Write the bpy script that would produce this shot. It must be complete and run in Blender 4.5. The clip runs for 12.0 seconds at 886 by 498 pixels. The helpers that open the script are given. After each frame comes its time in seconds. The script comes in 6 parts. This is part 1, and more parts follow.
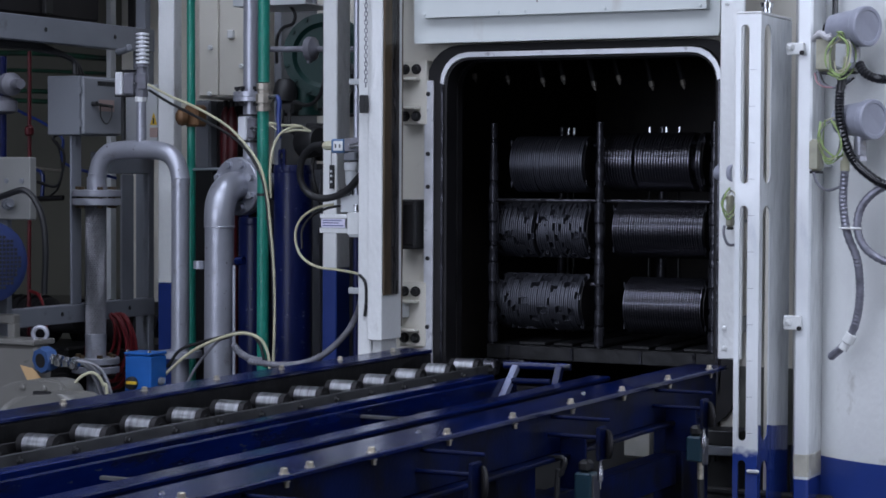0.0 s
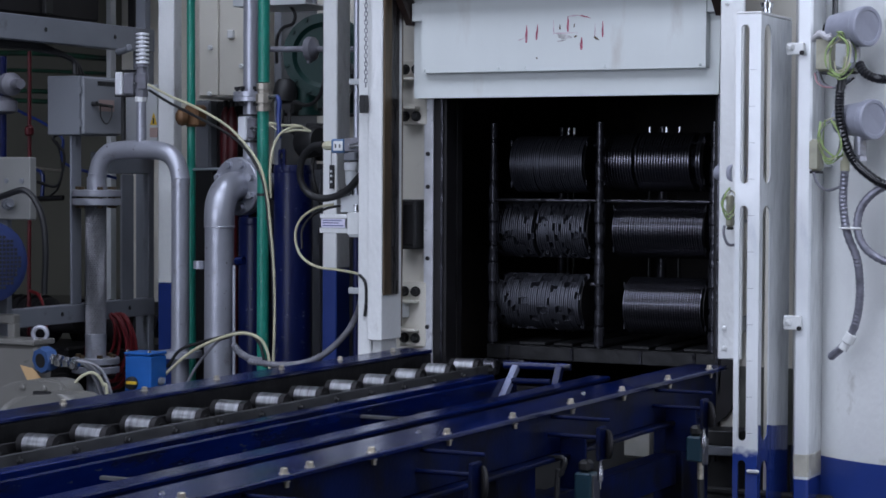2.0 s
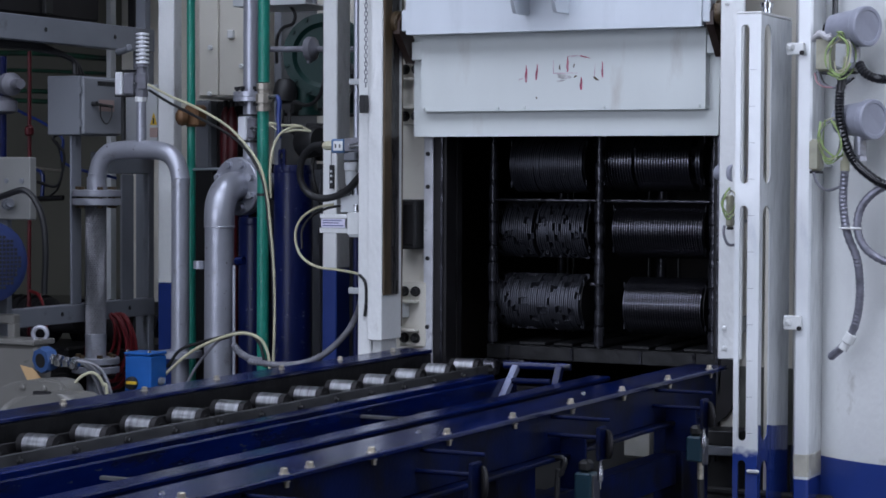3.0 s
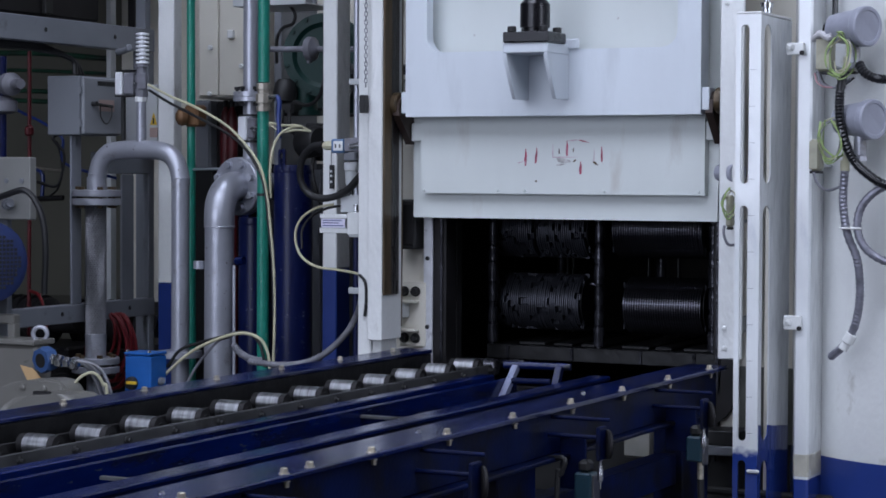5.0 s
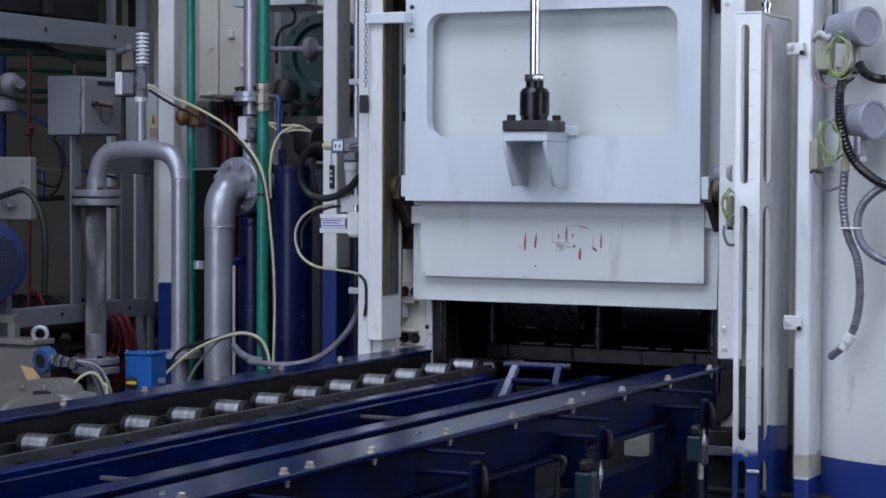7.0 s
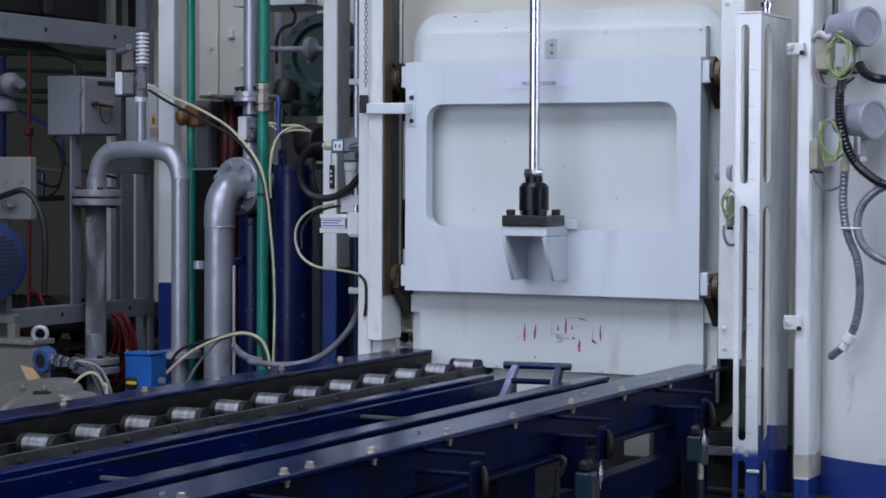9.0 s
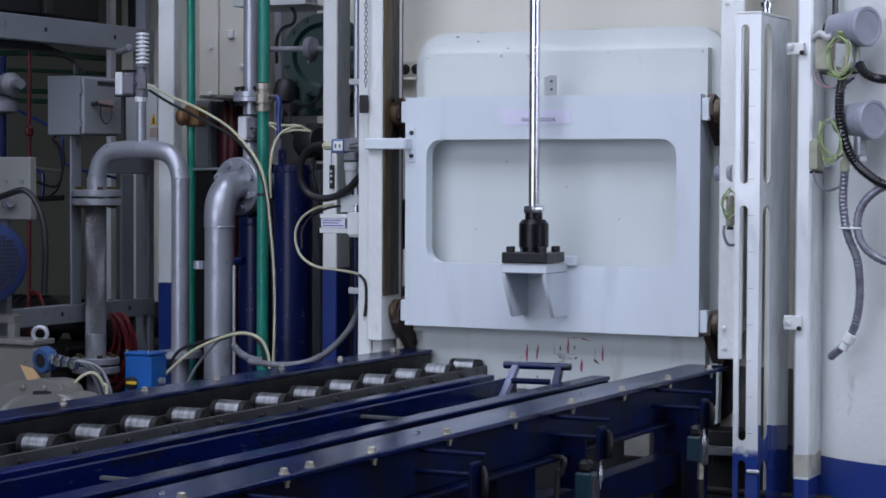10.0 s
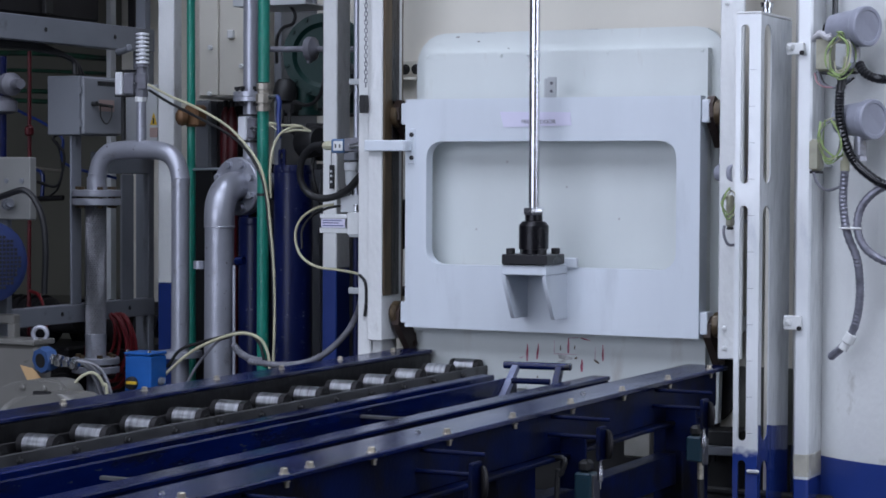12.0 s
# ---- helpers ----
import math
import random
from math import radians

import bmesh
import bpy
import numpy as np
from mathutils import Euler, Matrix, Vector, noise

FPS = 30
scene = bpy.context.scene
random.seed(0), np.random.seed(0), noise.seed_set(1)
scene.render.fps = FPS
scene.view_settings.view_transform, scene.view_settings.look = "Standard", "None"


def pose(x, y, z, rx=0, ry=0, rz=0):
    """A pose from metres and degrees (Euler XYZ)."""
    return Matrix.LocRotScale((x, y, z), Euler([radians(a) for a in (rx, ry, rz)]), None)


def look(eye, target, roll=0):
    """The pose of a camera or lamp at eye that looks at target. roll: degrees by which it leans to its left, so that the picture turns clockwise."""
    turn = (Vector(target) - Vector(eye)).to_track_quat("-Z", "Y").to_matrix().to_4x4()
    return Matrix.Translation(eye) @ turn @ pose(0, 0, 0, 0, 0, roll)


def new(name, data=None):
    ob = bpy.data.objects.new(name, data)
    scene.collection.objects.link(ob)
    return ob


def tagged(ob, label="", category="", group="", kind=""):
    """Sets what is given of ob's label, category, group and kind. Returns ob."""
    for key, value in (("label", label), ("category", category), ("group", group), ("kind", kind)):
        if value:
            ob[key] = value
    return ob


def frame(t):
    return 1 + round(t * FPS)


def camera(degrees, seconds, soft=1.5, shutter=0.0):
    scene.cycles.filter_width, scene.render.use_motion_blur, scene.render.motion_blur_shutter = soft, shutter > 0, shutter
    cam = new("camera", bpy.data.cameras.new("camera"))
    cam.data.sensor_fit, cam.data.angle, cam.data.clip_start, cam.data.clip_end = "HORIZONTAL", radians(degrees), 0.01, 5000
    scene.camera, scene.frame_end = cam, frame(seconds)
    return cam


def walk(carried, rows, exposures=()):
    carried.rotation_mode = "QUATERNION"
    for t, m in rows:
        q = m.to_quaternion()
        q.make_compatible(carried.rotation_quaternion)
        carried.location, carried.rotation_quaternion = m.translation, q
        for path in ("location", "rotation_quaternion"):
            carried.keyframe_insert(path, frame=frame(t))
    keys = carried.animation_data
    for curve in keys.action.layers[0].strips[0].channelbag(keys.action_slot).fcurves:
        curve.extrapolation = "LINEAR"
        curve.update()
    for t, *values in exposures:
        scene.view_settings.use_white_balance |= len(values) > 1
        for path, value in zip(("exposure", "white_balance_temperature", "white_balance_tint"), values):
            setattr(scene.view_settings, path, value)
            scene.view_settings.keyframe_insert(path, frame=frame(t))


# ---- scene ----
cam = camera(24.25, 12.0, soft=1.7)
EYE = Vector((2.620, -6.163, 1.479))
AIM = Matrix.Translation(EYE) @ Matrix.Rotation(radians(26.6), 4, "Z") @ Matrix.Rotation(radians(90 - 2.05), 4, "X") @ Matrix.Rotation(radians(0.27), 4, "Z")
walk(cam, [(0, AIM), (12, AIM)], exposures=[(0, 0.0, 6500, 10), (12, 0.0, 6500, 10)])

# ---- world and light ----
world = bpy.data.worlds.new("hall_daylight")
scene.world = world
world.use_nodes = True
sky = world.node_tree.nodes.new("ShaderNodeTexSky")
sky.sky_type, sky.sun_disc = "NISHITA", False
sky.sun_elevation, sky.sun_rotation = radians(40), radians(200)
world.node_tree.links.new(sky.outputs[0], world.node_tree.nodes["Background"].inputs[0])
world.node_tree.nodes["Background"].inputs[1].default_value = 0.08


def area_light(name, m, sx, sy, power, color):
    data = bpy.data.lights.new(name, "AREA")
    data.shape, data.size, data.size_y, data.energy, data.color = "RECTANGLE", sx, sy, power, color
    ob = new(name, data)
    ob.matrix_world = m
    return ob


# daylight through the roof lights and the high windows of the hall
area_light("roof_light", look((1.7, -6.2, 6.9), (1.7, -6.2, 0)), 11.0, 5.6, 860, (0.738, 0.805, 1.0))
area_light("window_light", look((-1.8, -10.9, 3.2), (-1.8, 0, 3.2)), 7.0, 3.8, 368, (0.738, 0.805, 1.0))
# two fill lamps added to brighten the bay walls and the columns' right sides
area_light("bay_fill_light", look((-0.9, -0.9, 6.9), (-0.9, -0.9, 0)), 2.4, 1.2, 100, (0.738, 0.805, 1.0))
area_light("side_fill_light", look((8.8, -2.4, 3.0), (0.9, -1.0, 1.4)), 3.2, 3.0, 190, (0.760, 0.825, 1.0))


# ---- materials ----
def mat(name, color, rough=0.5, metal=0.0, vary=0.15, scale=6.0, grain=0.02, grain_scale=120.0, dirt=None, dirt_amount=0.0, dirt_scale=3.0, coat=0.0, stretch=(1, 1, 1), wave=0.0, wave_scale=16.0, chips=None, chip_amount=0.3, chip_scale=60.0):
    """Painted, metal or plain surface: large stains, fine grain, dirt patches and a little relief."""
    m = bpy.data.materials.new(name)
    m.use_nodes = True
    nt = m.node_tree
    b = nt.nodes["Principled BSDF"]
    b.inputs["Metallic"].default_value = metal
    b.inputs["Coat Weight"].default_value = coat
    tc = nt.nodes.new("ShaderNodeTexCoord")
    mp = nt.nodes.new("ShaderNodeMapping")
    mp.inputs["Scale"].default_value = stretch
    nt.links.new(tc.outputs["Object"], mp.inputs[0])
    n1 = nt.nodes.new("ShaderNodeTexNoise")
    n1.inputs["Scale"].default_value, n1.inputs["Detail"].default_value = scale, 6
    n2 = nt.nodes.new("ShaderNodeTexNoise")
    n2.inputs["Scale"].default_value, n2.inputs["Detail"].default_value = grain_scale, 3
    for n in (n1, n2):
        nt.links.new(mp.outputs[0], n.inputs["Vector"])
    ramp = nt.nodes.new("ShaderNodeValToRGB")
    lo = [c * (1 - vary) for c in color]
    hi = [min(1, c * (1 + vary * 0.6)) for c in color]
    ramp.color_ramp.elements[0].position, ramp.color_ramp.elements[0].color = 0.3, (*lo, 1)
    ramp.color_ramp.elements[1].position, ramp.color_ramp.elements[1].color = 0.7, (*hi, 1)
    nt.links.new(n1.outputs[0], ramp.inputs[0])
    out = ramp.outputs[0]
    if dirt:
        n3 = nt.nodes.new("ShaderNodeTexNoise")
        n3.inputs["Scale"].default_value, n3.inputs["Detail"].default_value, n3.inputs["Roughness"].default_value = dirt_scale, 9, 0.65
        nt.links.new(mp.outputs[0], n3.inputs["Vector"])
        r3 = nt.nodes.new("ShaderNodeValToRGB")
        r3.color_ramp.elements[0].position, r3.color_ramp.elements[1].position = 0.66 - 0.3 * dirt_amount, 0.78 - 0.2 * dirt_amount
        nt.links.new(n3.outputs[0], r3.inputs[0])
        mx = nt.nodes.new("ShaderNodeMix")
        mx.data_type = "RGBA"
        nt.links.new(r3.outputs[0], mx.inputs["Factor"])
        nt.links.new(out, mx.inputs["A"])
        mx.inputs["B"].default_value = (*dirt, 1)
        out = mx.outputs["Result"]
    if chips:
        n4 = nt.nodes.new("ShaderNodeTexNoise")
        n4.inputs["Scale"].default_value, n4.inputs["Detail"].default_value, n4.inputs["Roughness"].default_value = chip_scale, 4, 0.6
        nt.links.new(mp.outputs[0], n4.inputs["Vector"])
        r4 = nt.nodes.new("ShaderNodeValToRGB")
        r4.color_ramp.elements[0].position, r4.color_ramp.elements[1].position = 0.68 - 0.20 * chip_amount, 0.70 - 0.20 * chip_amount
        nt.links.new(n4.outputs[0], r4.inputs[0])
        m4 = nt.nodes.new("ShaderNodeMix")
        m4.data_type = "RGBA"
        nt.links.new(r4.outputs[0], m4.inputs["Factor"])
        nt.links.new(out, m4.inputs["A"])
        m4.inputs["B"].default_value = (*chips, 1)
        out = m4.outputs["Result"]
    nt.links.new(out, b.inputs["Base Color"])
    rr = nt.nodes.new("ShaderNodeMapRange")
    rr.inputs["To Min"].default_value, rr.inputs["To Max"].default_value = max(0.03, rough - 0.1), min(1, rough + 0.12)
    nt.links.new(n1.outputs[0], rr.inputs[0])
    nt.links.new(rr.outputs[0], b.inputs["Roughness"])
    bp = nt.nodes.new("ShaderNodeBump")
    bp.inputs["Strength"].default_value, bp.inputs["Distance"].default_value = grain * 5, 0.002
    nt.links.new(n2.outputs[0], bp.inputs["Height"])
    if wave:
        n5 = nt.nodes.new("ShaderNodeTexNoise")
        n5.inputs["Scale"].default_value, n5.inputs["Detail"].default_value = wave_scale, 2
        nt.links.new(mp.outputs[0], n5.inputs["Vector"])
        b5 = nt.nodes.new("ShaderNodeBump")
        b5.inputs["Strength"].default_value, b5.inputs["Distance"].default_value = wave, 0.01
        nt.links.new(n5.outputs[0], b5.inputs["Height"])
        nt.links.new(b5.outputs[0], bp.inputs["Normal"])
    nt.links.new(bp.outputs[0], b.inputs["Normal"])
    return m


M_WHITE = mat("white_enamel", (0.72, 0.73, 0.72), 0.20, vary=0.08, scale=4, grain=0.08, grain_scale=70, dirt=(0.45, 0.44, 0.40), dirt_amount=0.14, dirt_scale=8, stretch=(1, 1, 0.6), wave=0.32, wave_scale=34)
M_DOOR = mat("door_enamel", (0.655, 0.70, 0.745), 0.40, vary=0.05, scale=2.5, grain=0.02, dirt=(0.585, 0.625, 0.665), dirt_amount=0.35, dirt_scale=3, stretch=(2.5, 1, 0.5), wave=0.05, wave_scale=9)
M_DOOR2 = mat("ivory_door_enamel", (0.65, 0.685, 0.668), 0.42, vary=0.06, scale=2, grain=0.02, dirt=(0.55, 0.55, 0.52), dirt_amount=0.22, dirt_scale=4, stretch=(2, 1, 0.5), wave=0.08, wave_scale=7)
M_CREAM = mat("cream_enamel", (0.66, 0.63, 0.55), 0.45, vary=0.08, scale=2, dirt=(0.40, 0.35, 0.27), dirt_amount=0.10, dirt_scale=5, wave=0.15, wave_scale=8)
M_GREYWHITE = mat("pale_grey_paint", (0.52, 0.54, 0.55), 0.4, vary=0.08, scale=5, dirt=(0.25, 0.23, 0.2), dirt_amount=0.1, dirt_scale=9)
M_BLUE = mat("blue_gloss_paint", (0.0019, 0.0082, 0.064), 0.16, vary=0.35, scale=8, grain=0.04, dirt=(0.007, 0.008, 0.014), dirt_amount=0.6, dirt_scale=7, stretch=(2.2, 0.55, 2.2), wave=0.10, wave_scale=7, chips=(0.030, 0.036, 0.060), chip_amount=0.12, chip_scale=38)
M_BLUE.node_tree.nodes["Principled BSDF"].inputs["Specular IOR Level"].default_value = 0.28
# darker copy of the blue: shade under the conveyor put into the colour, plus grime
M_BLUE_SHADED = mat("shaded_grimy_blue_paint", (0.0024, 0.0074, 0.046), 0.45, vary=0.5, scale=7, grain=0.06, dirt=(0.005, 0.005, 0.007), dirt_amount=0.75, dirt_scale=6)
M_BLUE_SHADED.node_tree.nodes["Principled BSDF"].inputs["Specular IOR Level"].default_value = 0.08
M_NAVY = mat("navy_cylinder_paint", (0.0045, 0.0085, 0.052), 0.3, vary=0.25, scale=5, dirt=(0.06, 0.07, 0.11), dirt_amount=0.10, dirt_scale=25, wave=0.1, wave_scale=12, chips=(0.10, 0.11, 0.16), chip_amount=0.06, chip_scale=50)
M_NAVY.node_tree.nodes["Principled BSDF"].inputs["Specular IOR Level"].default_value = 0.25
M_BLUE2 = mat("blue_foot_paint", (0.012, 0.032, 0.165), 0.35, vary=0.2, scale=5, dirt=(0.12, 0.13, 0.18), dirt_amount=0.05, dirt_scale=12)
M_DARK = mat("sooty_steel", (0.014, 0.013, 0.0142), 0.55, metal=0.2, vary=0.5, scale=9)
M_DARK.node_tree.nodes["Principled BSDF"].inputs["Specular IOR Level"].default_value = 0.35
M_BLACK = mat("black_rubber", (0.012, 0.012, 0.013), 0.5, vary=0.3)
M_STEEL = mat("bright_steel", (0.62, 0.63, 0.65), 0.25, metal=1.0, vary=0.2, scale=12, dirt=(0.2, 0.18, 0.16), dirt_amount=0.25, dirt_scale=20)
M_DIMGREY = mat("dim_dark_grey", (0.013, 0.013, 0.014), 0.55, vary=0.3, scale=3)
M_PLATE = mat("dull_steel_plate", (0.095, 0.096, 0.10), 0.5, metal=0.5, vary=0.35, scale=7, dirt=(0.03, 0.028, 0.026), dirt_amount=0.4, dirt_scale=8)
M_BLACKOX = mat("black_oxide_steel", (0.007, 0.0065, 0.009), 0.28, metal=0.3, vary=0.2)
M_ARM = mat("worn_blue_steel", (0.20, 0.22, 0.32), 0.4, metal=0.3, vary=0.3, scale=20, dirt=(0.02, 0.03, 0.12), dirt_amount=0.35, dirt_scale=30)
M_POST = mat("sooty_post_steel", (0.055, 0.055, 0.066), 0.20, metal=0.6, vary=0.7, scale=20, wave=0.25, wave_scale=30)
M_FRAME = mat("frame_grey_paint", (0.20, 0.212, 0.24), 0.45, vary=0.15, scale=4, dirt=(0.08, 0.08, 0.08), dirt_amount=0.2, dirt_scale=7)
M_NICKEL = mat("dull_nickel_brass", (0.36, 0.33, 0.28), 0.4, metal=0.6, vary=0.25, scale=25)
M_ALU = mat("bright_aluminium", (0.78, 0.79, 0.82), 0.4, metal=0.15, vary=0.08, scale=10)
M_DULLBLUE = mat("dull_switch_blue", (0.07, 0.15, 0.30), 0.45, vary=0.2)
# cream with the dimness of the bay's depth put into its colour
M_DIM = mat("shaded_cream_paint", (0.085, 0.082, 0.062), 0.6, vary=0.2, scale=2, dirt=(0.08, 0.08, 0.07), dirt_amount=0.3, dirt_scale=4)
M_LINK = mat("oily_forged_steel", (0.045, 0.028, 0.022), 0.4, metal=0.3, vary=0.4, scale=14)
M_LIP = mat("worn_lip_steel", (0.70, 0.71, 0.74), 0.42, metal=0.6, vary=0.2, scale=14, dirt=(0.12, 0.11, 0.12), dirt_amount=0.25, dirt_scale=16)
M_STRAND = mat("braid_strand_wire", (0.27, 0.27, 0.29), 0.38, metal=0.6, vary=0.2, scale=80)
M_BRAID = mat("braided_wire", (0.05, 0.05, 0.055), 0.5, metal=0.8, vary=0.3, scale=60)
M_CHROME = mat("chromed_rod", (0.80, 0.80, 0.83), 0.24, metal=1.0, vary=0.03)
M_ROLLER = mat("worn_roller_steel", (0.43, 0.44, 0.46), 0.33, metal=1.0, vary=0.35, scale=14, dirt=(0.12, 0.11, 0.105), dirt_amount=0.35, dirt_scale=9, stretch=(7, 0.6, 0.6))
roll_id = M_ROLLER.node_tree.nodes.new("ShaderNodeObjectInfo")
roll_shift = M_ROLLER.node_tree.nodes.new("ShaderNodeMath")
roll_shift.operation = "MULTIPLY"
roll_shift.inputs[1].default_value = 37.0
M_ROLLER.node_tree.links.new(roll_id.outputs["Random"], roll_shift.inputs[0])
M_ROLLER.node_tree.links.new(roll_shift.outputs[0], M_ROLLER.node_tree.nodes["Mapping"].inputs["Location"])
M_GUIDE = mat("greased_guide_steel", (0.105, 0.072, 0.038), 0.35, metal=0.3, vary=0.6, scale=5, dirt=(0.014, 0.010, 0.008), dirt_amount=0.45, dirt_scale=5, stretch=(5, 5, 0.8))
M_PIPE = mat("aluminium_paint", (0.40, 0.41, 0.46), 0.34, metal=0.5, vary=0.12, scale=8, dirt=(0.22, 0.21, 0.20), dirt_amount=0.22, dirt_scale=11, wave=0.18, wave_scale=26, chips=(0.16, 0.15, 0.14), chip_amount=0.0, chip_scale=55)
M_GREEN = mat("green_pipe_paint", (0.012, 0.20, 0.145), 0.35, vary=0.15, scale=6, dirt=(0.05, 0.09, 0.07), dirt_amount=0.2, dirt_scale=9, wave=0.3, wave_scale=45, chips=(0.10, 0.26, 0.20), chip_amount=0.2, chip_scale=60)
M_DKGREEN = mat("dark_green_paint", (0.004, 0.030, 0.025), 0.45, vary=0.2)
M_RED = mat("red_paint", (0.085, 0.006, 0.009), 0.45, vary=0.25)
M_GREYBOX = mat("grey_enamel", (0.165, 0.175, 0.195), 0.45, vary=0.08, scale=4)
M_CONDUIT = mat("grey_conduit", (0.17, 0.17, 0.195), 0.5, vary=0.25, scale=20)
M_BRASS = mat("zinc_yellow_bolt", (0.58, 0.53, 0.43), 0.35, metal=0.7, vary=0.45, scale=60, dirt=(0.14, 0.09, 0.05), dirt_amount=0.3, dirt_scale=70)
M_CABLE = mat("yellowed_cable", (0.50, 0.48, 0.33), 0.5, vary=0.15)
M_CYAN = mat("bright_blue_enamel", (0.010, 0.098, 0.36), 0.4, vary=0.15, scale=12, dirt=(0.04, 0.15, 0.40), dirt_amount=0.2, dirt_scale=30)
M_PART = mat("phosphated_ring_steel", (0.175, 0.175, 0.205), 0.24, metal=0.9, vary=0.45, scale=18)
M_FLOOR = mat("oily_concrete", (0.032, 0.032, 0.031), 0.6, vary=0.3, scale=1.5, dirt=(0.06, 0.06, 0.06), dirt_amount=0.3)
M_HALL = mat("hall_cladding", (0.08, 0.083, 0.088), 0.6, vary=0.1, scale=1)
M_PAPER = mat("white_paper", (0.72, 0.70, 0.84), 0.6, vary=0.03)
M_REDINK = mat("red_marker", (0.42, 0.075, 0.13), 0.7, vary=0.5, scale=60, dirt=(0.60, 0.42, 0.48), dirt_amount=0.4, dirt_scale=70)
M_FAINT = mat("rubbed_red_marker", (0.56, 0.42, 0.47), 0.6, vary=0.2, scale=60, dirt=(0.65, 0.66, 0.65), dirt_amount=0.4, dirt_scale=60)
M_SMUDGE = mat("grey_smudge", (0.42, 0.41, 0.40), 0.6, vary=0.3, scale=60, dirt=(0.60, 0.60, 0.60), dirt_amount=0.7, dirt_scale=80)
M_INK = mat("black_ink", (0.02, 0.02, 0.03), 0.6)
M_YELLOW = mat("yellow_label", (0.65, 0.42, 0.03), 0.5)
M_GREENDIM = mat("grimy_green_paint", (0.010, 0.055, 0.030), 0.45, vary=0.35, scale=6, dirt=(0.012, 0.014, 0.012), dirt_amount=0.4, dirt_scale=8)
M_SLOTRING = mat("dull_ring_steel", (0.105, 0.108, 0.130), 0.44, metal=0.75, vary=0.3, scale=18)
M_TRAY = mat("black_tray_steel", (0.010, 0.010, 0.011), 0.40, metal=0.3, vary=0.6, scale=14, wave=0.3, wave_scale=20)
M_BOXCREAM = mat("shaded_cream_plastic", (0.24, 0.235, 0.215), 0.5, vary=0.15, scale=12, dirt=(0.12, 0.11, 0.10), dirt_amount=0.2)
M_TERM = mat("yellowed_terminal_plastic", (0.40, 0.385, 0.29), 0.45, vary=0.25, scale=25, dirt=(0.22, 0.20, 0.14), dirt_amount=0.35, dirt_scale=20)
M_PINKWIRE = mat("pinkish_wire", (0.40, 0.20, 0.22), 0.5)
M_GREASE = mat("black_track_grease", (0.014, 0.011, 0.011), 0.28, vary=0.6, scale=9, dirt=(0.06, 0.045, 0.028), dirt_amount=0.25, dirt_scale=7, stretch=(5, 5, 0.6))
M_REDHOSE = mat("red_rubber_hose", (0.150, 0.010, 0.014), 0.45, vary=0.25, scale=20)
M_DADO = mat("vessel_base_blue", (0.02, 0.045, 0.22), 0.35, vary=0.2, scale=5, dirt=(0.12, 0.13, 0.18), dirt_amount=0.05, dirt_scale=12)
M_LINING = mat("sooty_chamber_lining", (0.040, 0.034, 0.031), 0.5, vary=0.5, scale=4, dirt=(0.012, 0.011, 0.011), dirt_amount=0.5, dirt_scale=5)
M_CORR = mat("black_conduit_plastic", (0.012, 0.012, 0.014), 0.26, vary=0.3)
M_ARMOUR = mat("armoured_conduit_steel", (0.24, 0.24, 0.285), 0.38, metal=0.4, vary=0.35, scale=40)
M_WIREGREEN = mat("yellow_green_wire", (0.30, 0.40, 0.15), 0.45, vary=0.3, scale=30)

# ---- mesh helpers ----
ORIGIN = {}


def thing(name, at, label, category, group="", kind=""):
    ob = new(name)
    ob.empty_display_size = 0.05
    ob.location = at
    ORIGIN[ob] = Vector(at)
    return tagged(ob, label, category, group, kind)


def mesh_of(bm, name, material, smooth=True):
    bmesh.ops.recalc_face_normals(bm, faces=bm.faces)
    me = bpy.data.meshes.new(name)
    bm.to_mesh(me)
    bm.free()
    me.materials.append(material)
    if smooth:
        me.shade_smooth()
        me.set_sharp_from_angle(angle=radians(35))
    return me


def part(name, bm, material, parent, label=""):
    """One mesh, given in world coordinates, as a part of a thing or of a part."""
    o = ORIGIN[parent]
    bmesh.ops.translate(bm, verts=bm.verts, vec=-o)
    ob = new(name, mesh_of(bm, name, material))
    ob.parent = parent
    ORIGIN[ob] = o
    return tagged(ob, label)


def solid(name, bm, material, label, category="", group="", kind="", at=(0, 0, 0)):
    """One mesh as a thing of its own, or as a piece of the setting."""
    bmesh.ops.translate(bm, verts=bm.verts, vec=-Vector(at))
    ob = new(name, mesh_of(bm, name, material))
    ob.location = at
    ORIGIN[ob] = Vector(at)
    return tagged(ob, label, category, group, kind)


def box(bm, x0, x1, y0, y1, z0, z1, bev=0.003):
    x0, x1, y0, y1, z0, z1 = min(x0, x1), max(x0, x1), min(y0, y1), max(y0, y1), min(z0, z1), max(z0, z1)
    m = Matrix.Translation(((x0 + x1) / 2, (y0 + y1) / 2, (z0 + z1) / 2)) @ Matrix.Diagonal((x1 - x0, y1 - y0, z1 - z0, 1))
    vs = bmesh.ops.create_cube(bm, size=1, matrix=m)["verts"]
    bev = min(bev, 0.3 * min(x1 - x0, y1 - y0, z1 - z0))
    if bev > 0:
        es = list({e for v in vs for e in v.link_edges})
        bmesh.ops.bevel(bm, geom=es, offset=bev, segments=1, affect="EDGES", profile=0.5)
    return bm


def boxes(*specs, bev=0.003):
    bm = bmesh.new()
    for s in specs:
        box(bm, *s, bev=bev)
    return bm


